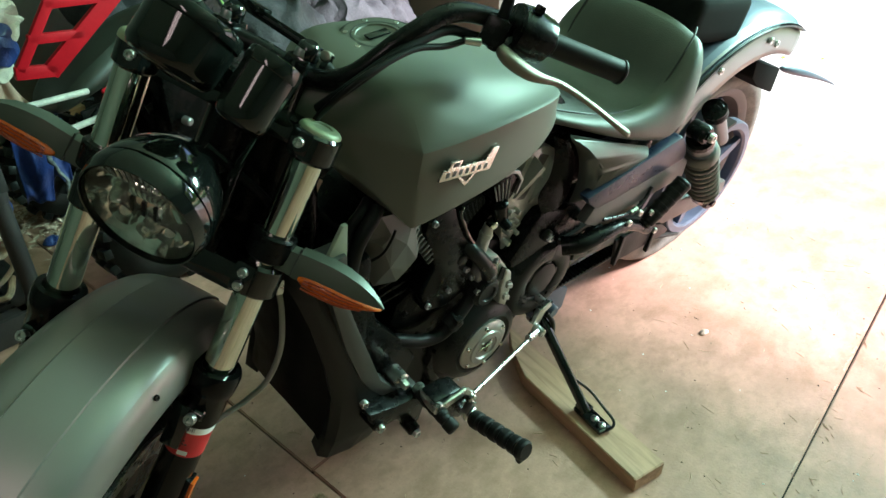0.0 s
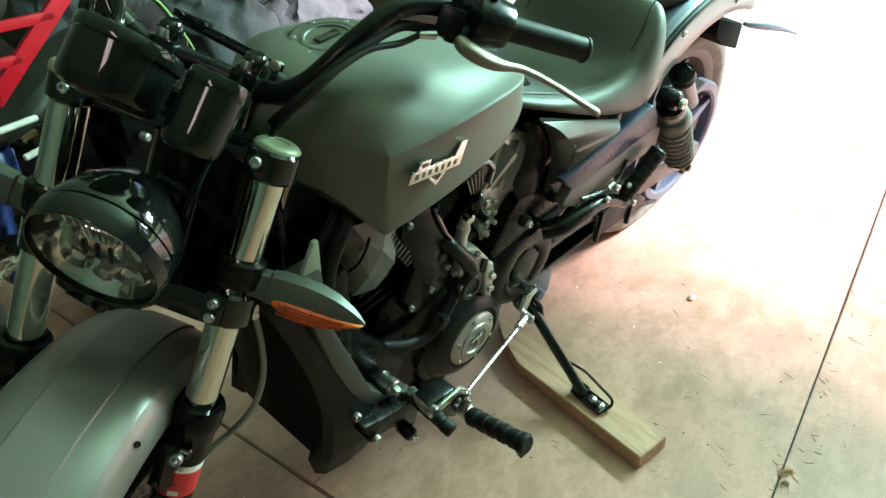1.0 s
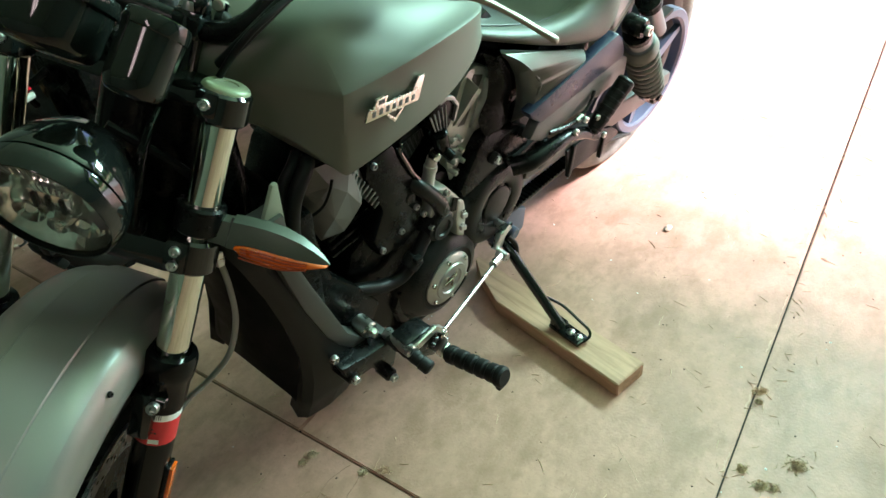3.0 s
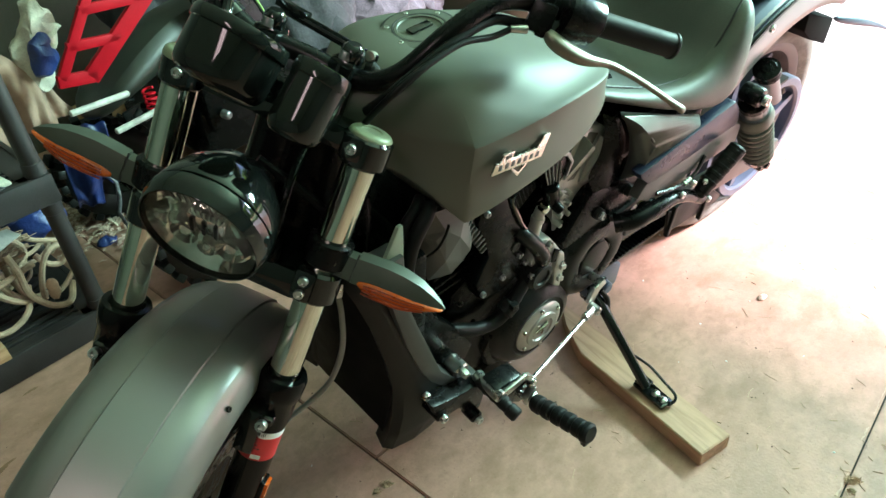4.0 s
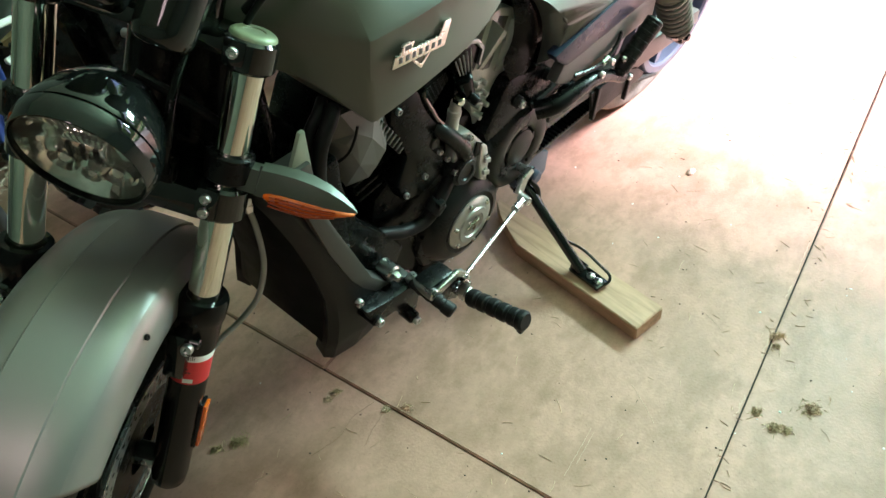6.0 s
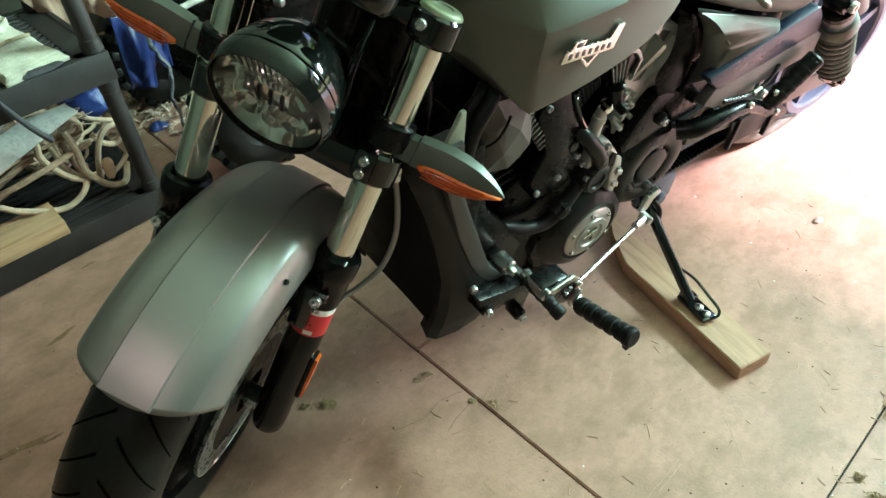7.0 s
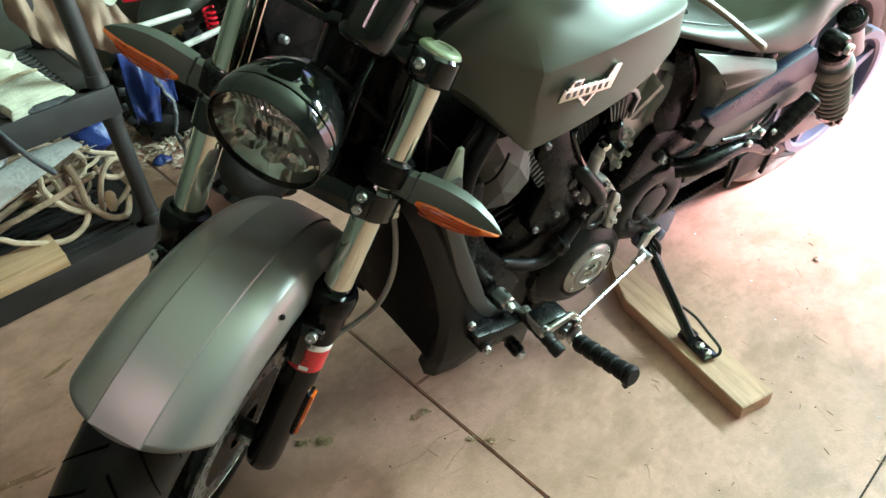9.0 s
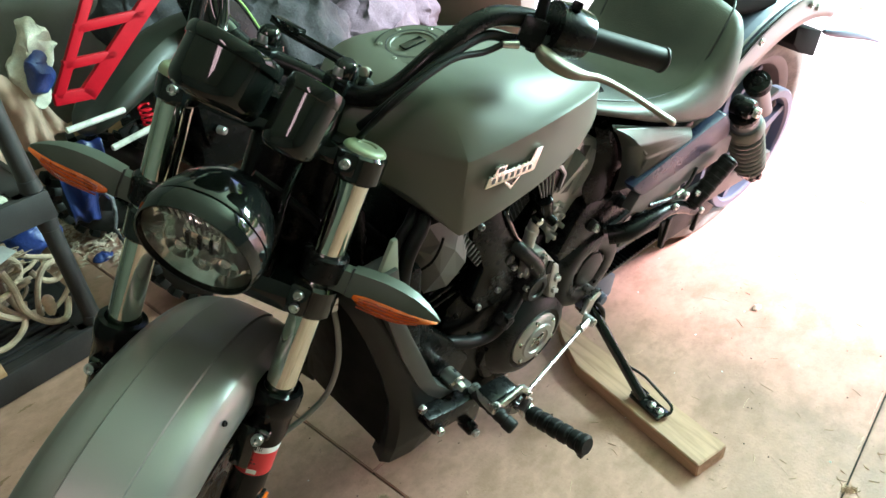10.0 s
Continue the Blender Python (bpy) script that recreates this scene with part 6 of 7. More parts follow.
# rope heap: long fine strands running along the shelf that end in a tangle of loops
rr = random.Random(5)
strands, fine = [], []
for k in range(44):
    v, z = 1.188 + .0058 * k + rr.uniform(-.01, .01), .115 + .018 * (k % 5) + rr.uniform(0, .03)
    end = -.26 + rr.uniform(-.12, .08)
    fine.append(tube([(-1.02, v + rr.uniform(-.04, .04), z), (-.8, v + rr.uniform(-.03, .03), z + .012), (-.55, v + rr.uniform(-.02, .02), z + .035), (-.40, v + rr.uniform(-.03, .02), z + .07), (end, v + rr.uniform(-.03, .01), z + .09)], rr.uniform(.0055, .0085), 7, 5))
for k in range(14):
    c = Vector((-.26 + rr.uniform(-.07, .08), 1.27 + rr.uniform(-.03, .12), .12 + rr.uniform(0, .10)))
    ra, rb, tilt, ph = rr.uniform(.04, .09), rr.uniform(.03, .06), rr.uniform(.2, 1.5), rr.uniform(0, 6)
    pts = []
    for j in range(rr.randint(9, 15)):
        a = ph + j * .55
        pts.append(c + Vector((ra * math.cos(a), rb * math.sin(a) * math.cos(tilt) + .004 * j, rb * math.sin(a) * math.sin(tilt) + .002 * j)))
    pts = [Vector((max(-1.0, min(-.135, p.x)), max(1.19, min(1.46, p.y)), max(.09, p.z))) for p in pts]
    strands.append(tube(pts, rr.uniform(.005, .0075), 8, 4))
for r_, pts in ((.0085, [(-0.382, 1.22, 0.295), (-0.343, 1.17, 0.289), (-0.346, 1.17, 0.247), (-0.325, 1.17, 0.191), (-0.289, 1.17, 0.148), (-0.245, 1.175, 0.130)]),
                (.008, [(-0.342, 1.22, 0.285), (-0.313, 1.19, 0.257), (-0.304, 1.19, 0.189), (-0.276, 1.19, 0.140), (-0.232, 1.2, 0.105)]), (.0075, [(-0.312, 1.23, 0.295), (-0.284, 1.2, 0.265), (-0.277, 1.2, 0.189), (-0.260, 1.2, 0.132), (-0.212, 1.22, 0.105)]),
                (.009, [(-0.297, 1.19, 0.204), (-0.301, 1.19, 0.251), (-0.291, 1.19, 0.281), (-0.272, 1.19, 0.301), (-0.242, 1.195, 0.301), (-0.224, 1.2, 0.271), (-0.231, 1.21, 0.246), (-0.251, 1.22, 0.234)]),
                (.008, [(-0.233, 1.18, 0.116), (-0.227, 1.18, 0.152), (-0.205, 1.18, 0.206), (-0.176, 1.18, 0.241), (-0.144, 1.185, 0.240), (-0.136, 1.19, 0.209), (-0.157, 1.195, 0.185), (-0.186, 1.20, 0.196), (-0.202, 1.22, 0.225)]),
                (.009, [(-0.270, 1.17, 0.287), (-0.263, 1.165, 0.231), (-0.265, 1.16, 0.167), (-0.238, 1.155, 0.114), (-0.206, 1.155, 0.090), (-0.180, 1.16, 0.092), (-0.152, 1.2, 0.115)]),
                (.007, [(-0.217, 1.19, 0.103), (-0.167, 1.19, 0.125), (-0.132, 1.19, 0.165), (-0.122, 1.22, 0.205)]), (.007, [(-0.302, 1.25, 0.275), (-0.229, 1.24, 0.290), (-0.181, 1.24, 0.253), (-0.129, 1.24, 0.225)]),
                (.008, [(-0.602, 1.20, 0.225), (-0.493, 1.16, 0.180), (-0.452, 1.155, 0.145), (-0.377, 1.15, 0.105), (-0.331, 1.15, 0.100), (-0.283, 1.16, 0.123), (-0.252, 1.2, 0.165)])):
    strands.append(tube(pts, r_, 8, 8))
for k in range(26):
    p = Vector((-.25 + rr.uniform(-.03, .05), 1.19 + rr.uniform(0, .05), .285 + rr.uniform(-.03, .012)))
    strands.append(tube([p, p + Vector((rr.uniform(-.03, .03), -.01, rr.uniform(-.005, .02))), p + Vector((rr.uniform(-.06, .06), -.012, rr.uniform(-.03, .03)))], .0012, 5, 4))
rope = tagged(link("rope", both(*strands), M_ROPE), "tangled coil of pale manila rope on the bottom shelf", "rope")
rope.matrix_world = GM
for bm_ in fine:
    part("old_strand", bm_, M_ROPED, rope, "long brown rope strand")
part("knot", moved(crumple(blob(.016, .012, .032, 16, 10), .008, 30, 2), Matrix.Translation((-.213, 1.152, .152))), M_STRAW, rope, "frayed yellow knot")
sheet = tagged(link("plastic_strip", loft([[(-1.032, 1.105, 0.108), (-1.032, 1.15, 0.168), (-1.032, 1.153, 0.165), (-1.032, 1.108, 0.105)], [(-0.582, 1.105, 0.244), (-0.582, 1.15, 0.306), (-0.582, 1.153, 0.303), (-0.582, 1.108, 0.241)], [(-0.342, 1.11, 0.314), (-0.342, 1.15, 0.364), (-0.342, 1.153, 0.361), (-0.342, 1.113, 0.311)], [(-0.227, 1.115, 0.348), (-0.244, 1.14, 0.364), (-0.244, 1.143, 0.361), (-0.227, 1.118, 0.345)]]), M_FILM), "pale grey plastic strip leaning over the rope", "plastic strip")
sheet.matrix_world = GM
bag_ = tagged(link("plastic_bag", crumple(blob(.10, .04, .035), .02, 16, 5), M_CLEAR), "crumpled pale plastic film behind the strip", "plastic film")
bag_.matrix_world = GM @ Matrix.Translation((-.46, 1.21, .345))
strap = tagged(link("strap", tube([(-.385, 1.06, .478), (-.372, 1.052, .44), (-.35, 1.05, .39), (-.325, 1.052, .345), (-.318, 1.054, .335)], [.004, .006, .007, .008, .004], 8), M_BLACKBAG), "dark frayed strap hanging from the middle shelf", "strap")
strap.matrix_world = GM


def knit_pad(L, W, h, ribs, seed):
    """A flattened knitted cuff: ribs run along x."""
    secs, ny = [], ribs * 6
    for i in range(15):
        x = L * (i / 14 - .5)
        row = []
        for k in range(ny + 1):
            t = k / ny
            y = W * (t - .5)
            edge = min(1.0, min(t, 1 - t) * 9, (7 - abs(i - 7) + .15) * .8)
            z = h * math.sqrt(max(0, edge)) + .0016 * math.sin(2 * math.pi * ribs * t) * (edge > .3) + .006 * noise.noise(Vector((x * 14, y * 14, seed)))
            row.append((x + .012 * noise.noise(Vector((y * 11, seed, 0))), y, max(.0005, z)))
        secs.append(row)
    return loft(secs, closed=False)


glove = thing("knitted_gloves", "folded pale green knitted work gloves with soiled edge", "gloves", GM @ Matrix.Translation((-.29, 1.172, .4815)) @ Matrix.Rotation(radians(10), 4, "Z"))
cuff = part("cuff", knit_pad(.155, .19, .022, 20, 1.0), M_GLOVE, glove)
cuff.modifiers.new("thick", "SOLIDIFY").thickness = .003
fold = part("folded_edge", moved(knit_pad(.150, .12, .020, 12, 4.0), Matrix.Translation((-.004, .085, .021)) @ Matrix.Rotation(radians(6), 4, "X")), M_GLOVE, glove)
fold.modifiers.new("thick", "SOLIDIFY").thickness = .003
part("soiled_hem", tube([(-.078, .030, .036), (-.03, .024, .042), (.02, .030, .043), (.066, .038, .036)], .0045, 8), M_SOILED, glove, "brown soiled hem")
part("palm", moved(crumple(blob(.078, .075, .026), .014, 24, 3), Matrix.Translation((-.005, .16, .045))), M_GLOVE, glove)
for k in range(4):
    part("finger", moved(crumple(tube([(0, 0, 0), (.005, .035, .022), (.0, .07, .004)], [.015, .015, .012], 12, 5), .005, 30, k), Matrix.Translation((-.055 + .034 * k, .175, .048))), M_GLOVE, glove)
rag = tagged(link("dark_rag", crumple(blob(.075, .022, .008), .006, 20, 2, -.004), M_BLACKBAG), "crumpled dark rag beside the gloves", "rag")
rag.matrix_world = GM @ Matrix.Translation((-.29, 1.090, .486)) @ Matrix.Rotation(radians(-8), 4, "Z")
box2 = tagged(link("cardboard_box", box_between(-.1, .1, -.09, .09, 0, .13, .003), M_CARD), "worn brown cardboard box on the middle shelf", "box")
box2.matrix_world = GM @ Matrix.Translation((-.53, 1.26, .4795)) @ Matrix.Rotation(.12, 4, "Z")


# burlap thrown over the shelf corner: deep folds, pale frayed edges
def burlap():
    secs = []
    nu, nz = 90, 60
    for i in range(nu + 1):
        u = -.19 + .30 * i / nu
        top = float(np.interp(u, (-.19, -.03, .03, .07, .11), (.73, .70, .605, .56, .455)))
        low = float(np.interp(u, (-.19, -.175, -.127, -.086, -.04, .0, .07, .11), (.56, .53, .43, .385, .45, .41, .45, .44)))
        row = []
        for j in range(nz + 1):
            t = j / nz
            z = top + (low - top) * t
            deep = .030 * math.sin(u * 47 + 9 * z) + .016 * math.sin(u * 120 - 14 * z + 1.3) + .035 * noise.noise(Vector((u * 14, z * 9, 3))) + .012 * noise.noise(Vector((u * 34, z * 16, 7))) + .003 * noise.noise(Vector((u * 90, z * 60, 5)))
            row.append((u + .045 * (.62 - z) + .012 * noise.noise(Vector((z * 14, u * 5, 1))), 1.455 + deep * (.35 + .65 * t) + .05 * (1 - t) ** 2, z))
        secs.append(row)
    return loft(secs, closed=False)


sack = tagged(link("burlap_sack", burlap(), M_SACK), "folded tan burlap sack thrown over the shelf corner", "sack")
sack.modifiers.new("thick", "SOLIDIFY").thickness = .003
sack.matrix_world = GM
rag2 = tagged(link("cloth_rag", crumple(blob(.055, .03, .11, 32, 24), .035, 14, 8), M_HEM), "crumpled pale cloth rag hanging behind the burlap", "rag")
rag2.matrix_world = GM @ Matrix.Translation((.10, 1.51, .645)) @ Matrix.Rotation(radians(18), 4, "Y")
tarp3 = tagged(link("blue_tarp", crumple(blob(.035, .03, .06, 24, 16), .02, 16, 4), M_BLUE), "blue tarpaulin corner poking out of the cloth", "tarp")
tarp3.matrix_world = GM @ Matrix.Translation((.095, 1.478, .62)) @ Matrix.Rotation(radians(18), 4, "Y")


# blue tarp: a folded sheet draped to the floor
def drape(w, h, nx, ny, seed, depth):
    secs = []
    for i in range(nx + 1):
        row = []
        for j in range(ny + 1):
            x, z = w * (i / nx - .5), h * (1 - j / ny)
            n = noise.noise(Vector((x * 9 + seed, z * 4, seed))) + .5 * noise.noise(Vector((x * 25, z * 11, seed)))
            row.append((x * (.7 + .3 * (z / h)), depth * n + .02 * (1 - z / h), z + .05 * noise.noise(Vector((x * 22, z * 7, seed + 4)))))
        secs.append(row)
    return loft(secs, closed=False)


tarp = link("blue_tarp", drape(.10, .22, 40, 34, 2.0, .055), M_BLUE)
tagged(tarp, "crumpled blue tarpaulin hanging behind the shelf", "tarp")
tarp.modifiers.new("thick", "SOLIDIFY").thickness = .002
tarp.matrix_world = GM @ Matrix.Translation((.050, 1.455, .17)) @ Matrix.Rotation(radians(170), 4, "Z") @ Matrix(((1, 0, -.22, 0), (0, 1, 0, 0), (0, 0, 1, 0), (0, 0, 0, 1)))
tarp4 = link("blue_tarp", drape(.15, .17, 40, 34, 5.0, .05), M_BLUE)
tagged(tarp4, "loose fold of blue tarpaulin beside the quad bike", "tarp")
tarp4.modifiers.new("thick", "SOLIDIFY").thickness = .002
tarp4.matrix_world = GM @ Matrix.Translation((.105, 1.475, .215)) @ Matrix.Rotation(radians(165), 4, "Z")
tarp2 = tagged(link("blue_tarp", crumple(blob(.085, .06, .05), .02, 14, 6, -.07), M_BLUE), "bundled blue tarpaulin behind the rope", "tarp")
tarp2.matrix_world = GM @ Matrix.Translation((-.135, 1.37, .24))
cord = tagged(link("twisted_cord", crumple(tube([(.095, 1.37, .385), (.085, 1.365, .32), (.11, 1.36, .24), (.09, 1.365, .15), (.10, 1.38, .07), (.095, 1.395, .012), (.078, 1.42, .008)], [.004, .006, .006, .005, .005, .004, .002], 10, 10), .006, 40, 2, .002), M_CORD), "twisted dark cloth cord trailing down the tarpaulin", "cord")
cord.matrix_world = GM
scrap = tagged(link("tarp_scrap", crumple(blob(.035, .03, .012, 24, 14), .012, 22, 3, .0), M_BLUE), "scrap of blue tarpaulin on the floor", "tarp scrap")
scrap.matrix_world = GM @ Matrix.Translation((.06, 1.50, .004))

# small quad bike behind the front wheel
quad = thing("quad_bike", "small dusty quad bike with red and dark plastic panels", "quad bike", GM)


def quad_wheel(u, v):
    w = thing("wheel", "", "", None)
    w.parent, w.matrix_basis = quad, Matrix.Translation((u, v, .171)) @ Matrix.Scale(.83, 4)
    part("tyre", y_lathe([(.10, -.075), (.13, -.088), (.165, -.088), (.190, -.07), (.195, -.03), (.195, .03), (.190, .07), (.165, .088), (.13, .088), (.10, .075), (.10, -.075)], (0, 0, 0), 48), M_RUBBER, w, "knobbly black tyre")
    part("rim", y_lathe([(0, -.03), (.05, -.03), (.09, -.06), (.103, -.075), (.103, .075), (.09, .06), (.05, .03), (0, .03)], (0, 0, 0), 32), M_CASE2, w)
    for k in range(20):
        a = k * 2 * math.pi / 20
        for y, tw in ((-.045, .25), (.045, -.25)):
            part("lug", moved(rbox(.032, .060, .028, .004, Matrix.Translation((0, y, .201)) @ Matrix.Rotation(tw, 4, "Z")), Matrix.Rotation(a + (.15 if y > 0 else 0), 4, "Y")), M_RUBBER, w)
    return w


for u in (.20, .98):
    for v in (1.065, 1.66):
        quad_wheel(u, v)
part("chassis", both(box_between(.40, 1.15, 1.30, 1.50, .20, .38, .03), rod((.20, 1.09, .159), (.20, 1.64, .159), .02, .02), rod((.98, 1.10, .159), (.98, 1.64, .159), .022, .022)), M_CASE, quad)
part("engine_block", crumple(box_between(.42, .78, 1.28, 1.58, .30, .52, .03), .01, 9, 2), M_CASE, quad)
part("body", loft([[(.10, 1.30, .46), (.10, 1.58, .46), (.10, 1.56, .40), (.10, 1.32, .40)], [(.32, 1.32, .62), (.32, 1.62, .62), (.32, 1.62, .48), (.32, 1.32, .48)], [(.60, 1.44, .70), (.60, 1.56, .70), (.60, 1.58, .50), (.60, 1.44, .50)], [(.72, 1.36, .60), (.72, 1.56, .60), (.72, 1.56, .46), (.72, 1.36, .46)]]), M_OLIVE, quad, "dark olive body and seat", sub=2)
lat = thing("red_panel", "", "", None)
lat.parent = quad
lat.matrix_basis = Matrix.Translation((0, 1.30, 0)) @ Matrix.Rotation(radians(2), 4, "X")
for a, b, w_ in (((.057, .612), (.262, .890), .026), ((.135, .597), (.482, .860), .044), ((.052, .604), (.135, .592), .034), ((.102, .680), (.232, .668), .026), ((.162, .758), (.337, .748), .026), ((.217, .836), (.437, .828), .026)):
    p, q = Vector((a[0], 0, a[1])), Vector((b[0], 0, b[1]))
    part("red_bar", rbox((q - p).length + w_ * .7, .018, w_, .005, Matrix.Translation((p + q) / 2) @ Matrix.Rotation(-math.atan2(q.z - p.z, q.x - p.x), 4, "Y")), M_RED, lat)
for p, q in (((.045, 1.30, .510), (.215, 1.30, .508)), ((.125, 1.25, .438), (.27, 1.25, .452))):
    part("bumper_tube", rod(p, q, .009, .009, 14, .003), M_PIPE, quad, "scuffed pale bumper tube")
# dark brackets, hoses and springs of the running gear
rq = random.Random(8)
for k in range(16):
    p = Vector((rq.uniform(.20, .60), rq.uniform(1.32, 1.50), rq.uniform(.36, .58)))
    q = p + Vector((rq.uniform(-.14, .14), rq.uniform(-.04, .04), rq.uniform(-.10, .10)))
    if k % 3 == 0:
        part("hose", tube([p, (p + q) / 2 + Vector((0, -.02, .03)), q], .009, 8), M_CASE, quad)
    elif k % 3 == 1:
        part("strut", rod(p, q, .011, .011, 10, .002), M_CASE2, quad)
    else:
        part("bracket", rbox(.07, .012, .04, .004, Matrix.Translation(p) @ Matrix.Rotation(rq.uniform(-1, 1), 4, "Y")), M_CASE2, quad)
part("red_coil", tube([(.27 + .016 * math.cos(a * .9), 1.30 + .016 * math.sin(a * .9), .50 - a * .0022) for a in range(0, 30)], .004, 6, 2), M_RED, quad, "small red spring")
part("lamp", rod((.460, 1.27, .357), (.468, 1.24, .352), .014, .013, 20, .004), M_ALU, quad, "small dull grey lamp")
COWL = [(.515, .742), (.560, .744), (.605, .730), (.658, .702), (.696, .634), (.735, .535), (.745, .470)]
part("cowl", prism(COWL + [(.66, .44), (.60, .52), (.54, .62)], 1.305, 1.42, .012), M_SATIN, quad, "dark rounded cowl")
# thin added tube: the door's reflection on the cowl, put in as colour
part("cowl_glint", tube([(x + .001, 1.303, z + .001) for x, z in COWL[2:]], [.001, .0035, .004, .003, .001], 8), M_LIME, quad, "lime line imitating the door's reflection on the cowl edge")
part("handlebar", tube([(.42, 1.16, .84), (.42, 1.30, .86), (.44, 1.44, .80), (.42, 1.58, .86), (.42, 1.72, .84)], .011, 10), M_SATIN, quad)

# black cloth bags piled by the door
for k, (u, v, sx, sy, sz) in enumerate(((1.05, 1.62, .30, .24, .34), (1.52, 1.78, .30, .25, .26), (.80, 1.95, .32, .22, .40), (1.95, 1.95, .22, .2, .22))):
    b = tagged(link("black_bag", crumple(crumple(blob(sx, sy, sz, 96, 64), .07, 4.5, 11 + k, -sz * .92), .022, 13, 5 + k, -sz * .92), M_BLACKBAG), "slumped black cloth bag on the floor", "bag", group="bags by the wall")
    b.matrix_world = GM @ Matrix.Translation((u, v, sz * .92))
box_ = tagged(link("cardboard_box", box_between(-.12, .12, -.10, .10, 0, .22, .004), M_WOODNEW), "plain brown cardboard box by the wall", "box")
box_.matrix_world = GM @ Matrix.Translation((.46, 2.1, 0)) @ Matrix.Rotation(.3, 4, "Z")

# ---- litter ----
def scatter(name, n, seed, place, shape, material, label, category):
    rnd = random.Random(seed)
    verts, faces = [], []
    for k in range(n):
        p, size = place(rnd)
        vs, fs = shape(rnd, size)
        a = rnd.uniform(0, 6.283)
        m = Matrix.Translation(p) @ Matrix.Rotation(a, 4, "Z")
        n0 = len(verts)
        verts += [m @ Vector(v) for v in vs]
        faces += [tuple(i + n0 for i in f) for f in fs]
    me = bpy.data.meshes.new(name)
    me.from_pydata(verts, [], faces)
    me.materials.append(material)
    ob = tagged(new(name, me), label, category, kind="stuff")
    ob.matrix_world = GM
    return ob


def straw_shape(rnd, L):
    w, c = rnd.uniform(.0003, .0007), rnd.uniform(-.12, .12) * L
    h = w * 1.2
    pts = [(-L / 2, 0), (0, c), (L / 2, 0)]
    vs, fs = [], []
    for x, y in pts:
        vs += [(x, y - w, .0005), (x, y + w, .0005), (x, y, h + .0008)]
    for i in (0, 3):
        fs += [(i, i + 3, i + 5, i + 2), (i + 1, i + 2, i + 5, i + 4), (i, i + 1, i + 4, i + 3)]
    return vs, fs


def leaf_shape(rnd, s):
    h = rnd.uniform(.1, .4) * s
    vs = [(-s, 0, .001), (-s * .2, -s * .5, h), (s, 0, .002), (-s * .1, s * .5, h * .7), (0, 0, .004)]
    return vs, [(0, 1, 4), (1, 2, 4), (2, 3, 4), (3, 0, 4)]


def chip_shape(rnd, s):
    vs = [(math.cos(a) * s * rnd.uniform(.5, 1), math.sin(a) * s * rnd.uniform(.5, 1), 0.0003) for a in (0, 1.3, 2.5, 3.8, 5)] + [(0, 0, s * .7)]
    return vs, [(i, (i + 1) % 5, 5) for i in range(5)]


scatter("straw_bits", 520, 3, lambda r: (Vector((r.uniform(-.75, 1.9), r.uniform(-1.9, .55), 0)), r.uniform(.008, .034)), straw_shape, M_STRAW, "scattered bits of dry straw on the concrete", "straw")
scatter("dark_chips", 460, 4, lambda r: (Vector((r.uniform(-.8, 1.9), r.uniform(-1.9, .9), 0)), r.uniform(.001, .0032)), chip_shape, M_SOIL, "small dark crumbs on the concrete", "crumbs")
scatter("pale_chips", 180, 6, lambda r: (Vector((r.uniform(-.8, 1.9), r.uniform(-1.9, .6), 0)), r.uniform(.0015, .004)), chip_shape, M_WHITE, "small pale crumbs on the concrete", "crumbs")
scatter("brown_stalks", 60, 14, lambda r: (Vector((r.uniform(-.75, 1.9), r.uniform(-1.9, .55), 0)), r.uniform(.005, .016)), straw_shape, M_BARK, "thin brown stalks scattered on the concrete", "stalks")
scatter("joint_straw", 110, 8, lambda r: (Vector((r.uniform(-.3, 1.9), -.602 + r.gauss(0, .02), 0)), r.uniform(.006, .022)), straw_shape, M_STRAW, "straw caught along the floor joint", "straw")
scatter("dry_leaf_litter", 1100, 9, lambda r: (Vector((r.gauss(.2, .18), r.gauss(1.70, .12), r.uniform(0, .020))), r.uniform(.006, .022)), leaf_shape, M_DRYLEAF, "brown dry leaf litter on the floor", "leaves")
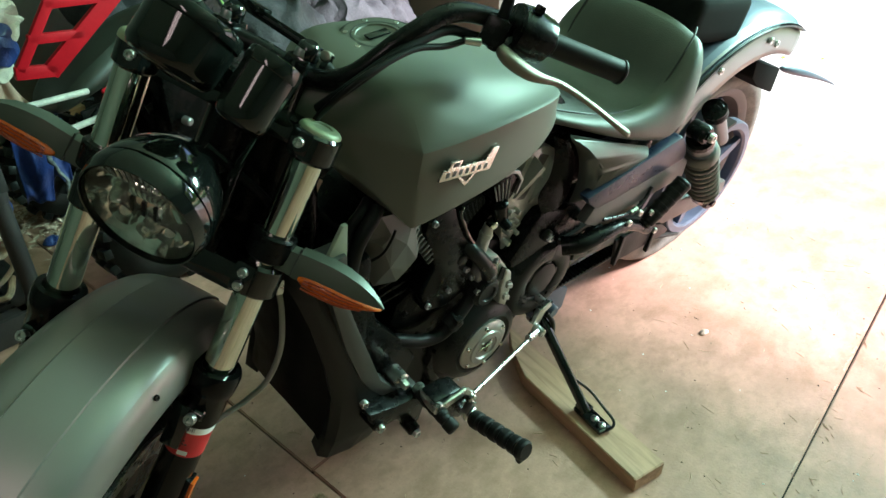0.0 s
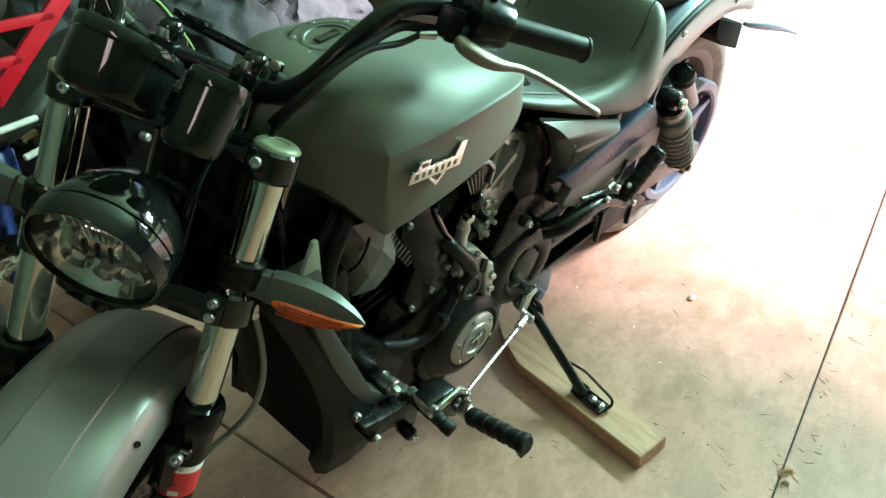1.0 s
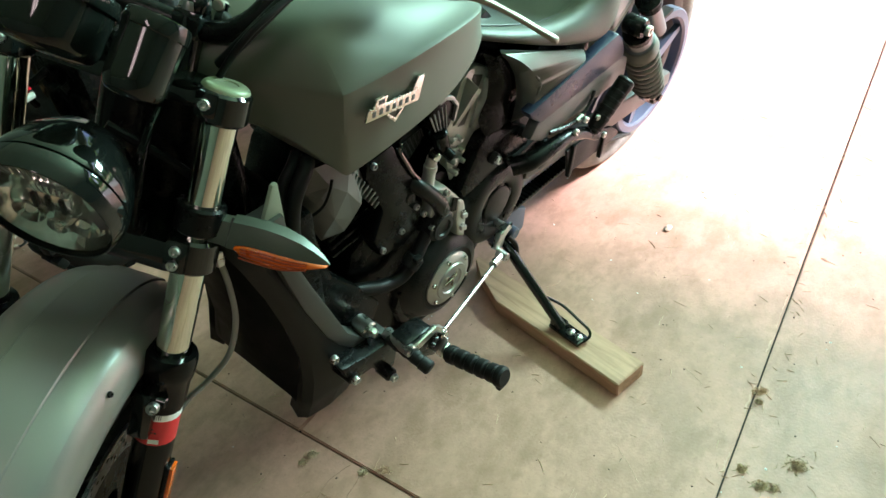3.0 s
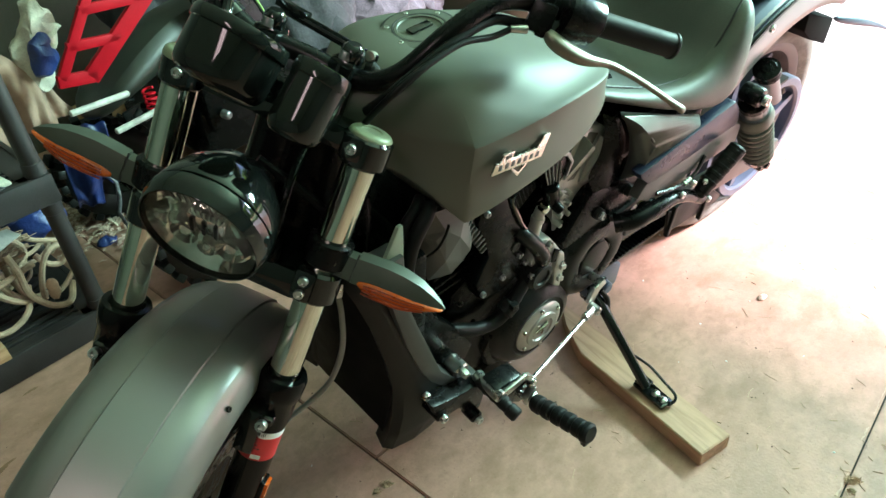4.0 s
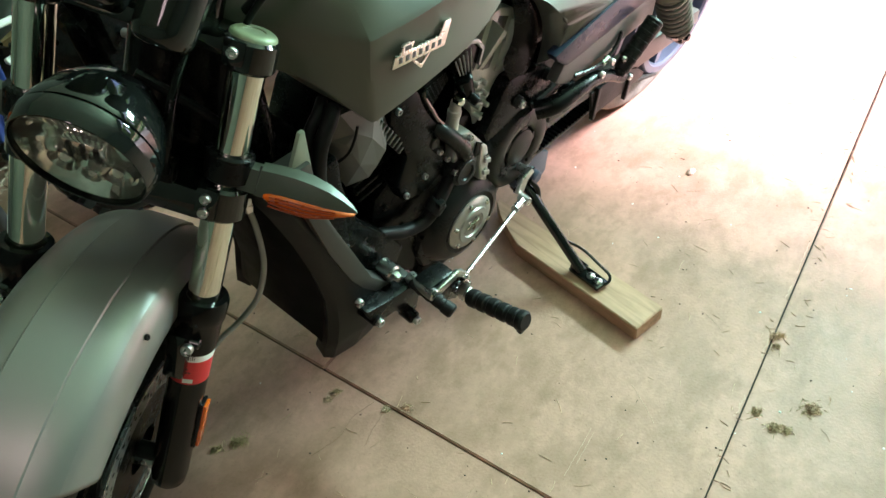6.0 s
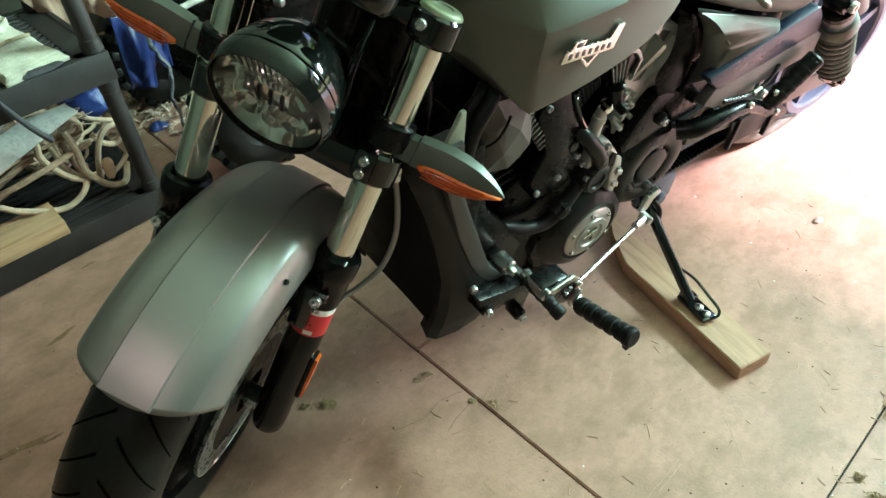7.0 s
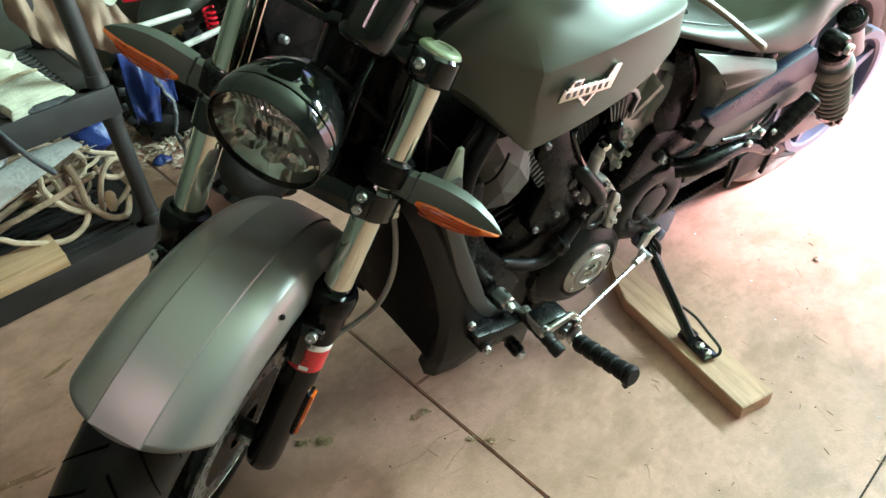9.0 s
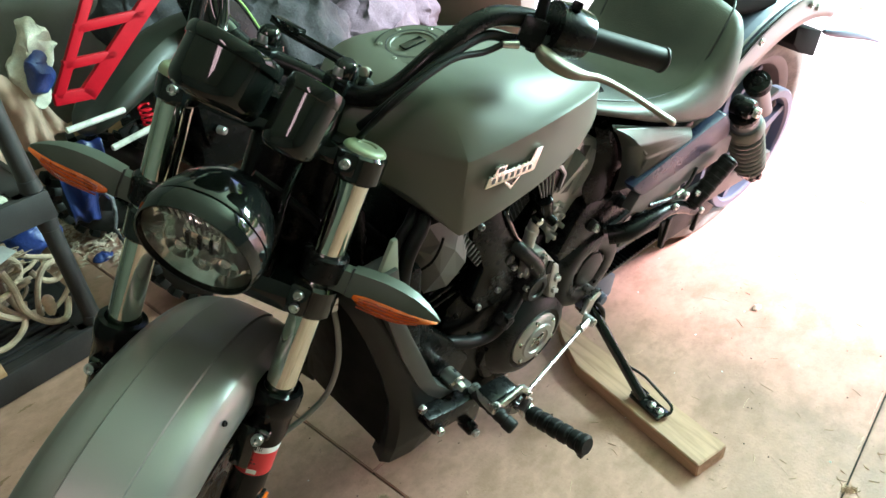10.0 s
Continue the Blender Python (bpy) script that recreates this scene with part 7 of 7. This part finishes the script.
scatter("green_leaves", 26, 10, lambda r: (Vector((r.uniform(2.55, 4.6), r.uniform(-1.6, .6), -.010)), r.uniform(.016, .035)), leaf_shape, M_GREENLEAF, "fresh green leaves on the sunlit apron", "leaves")


def clump(x, y, r, seed, material, label):
    rnd = random.Random(seed)
    verts, faces = [], []
    for k in range(int(r * 7000)):
        d = abs(rnd.gauss(0, r * .5))
        a = rnd.uniform(0, 6.28)
        vs, fs = straw_shape(rnd, rnd.uniform(.006, .016))
        m = Matrix.Translation((d * math.cos(a), d * math.sin(a) * .7, max(0, r * .32 - d * .5) * rnd.random())) @ Euler((rnd.uniform(-.7, .7), rnd.uniform(-.7, .7), rnd.uniform(0, 6.3))).to_matrix().to_4x4()
        n0 = len(verts)
        verts += [m @ Vector(v) for v in vs]
        faces += [tuple(i + n0 for i in f) for f in fs]
    for i, v in enumerate(verts):
        verts[i] = Vector((v.x, v.y, max(v.z, .0004)))
    me = bpy.data.meshes.new("grass_clump")
    me.from_pydata(verts, [], faces)
    me.materials.append(material)
    ob = tagged(new("grass_clump", me), label, "grass clump", group="clumps on the floor")
    ob.matrix_world = Matrix.Translation((x, y, 0))
    return ob


for k, (x, y, r, m) in enumerate(((.80, -.184, .026, M_MOSS), (.715, -.205, .018, M_MOSS), (.70, -.166, .014, M_MOSS), (.735, -.215, .010, M_MOSS), (.822, -.008, .016, M_STRAW), (.808, -.032, .010, M_MOSS), (-.300, -.013, .026, M_GREENCLUMP), (-.345, -.02, .016, M_GREENCLUMP), (.042, -.009, .010, M_STRAW), (.002, -.004, .009, M_MOSS), (-.100, .063, .014, M_MOSS), (-.118, .048, .009, M_MOSS))):
    clump(x, y, r, 30 + k, m, "dried clump of grass cuttings on the concrete")
leaf = tagged(link("dry_leaf", crumple(blob(.016, .009, .004, 16, 8), .003, 60, 3, -.003), M_DRYLEAF), "curled brown leaf on the concrete", "leaf")
leaf.matrix_world = Matrix.Translation((.871, .546, .0035)) @ Matrix.Rotation(.6, 4, "Z")
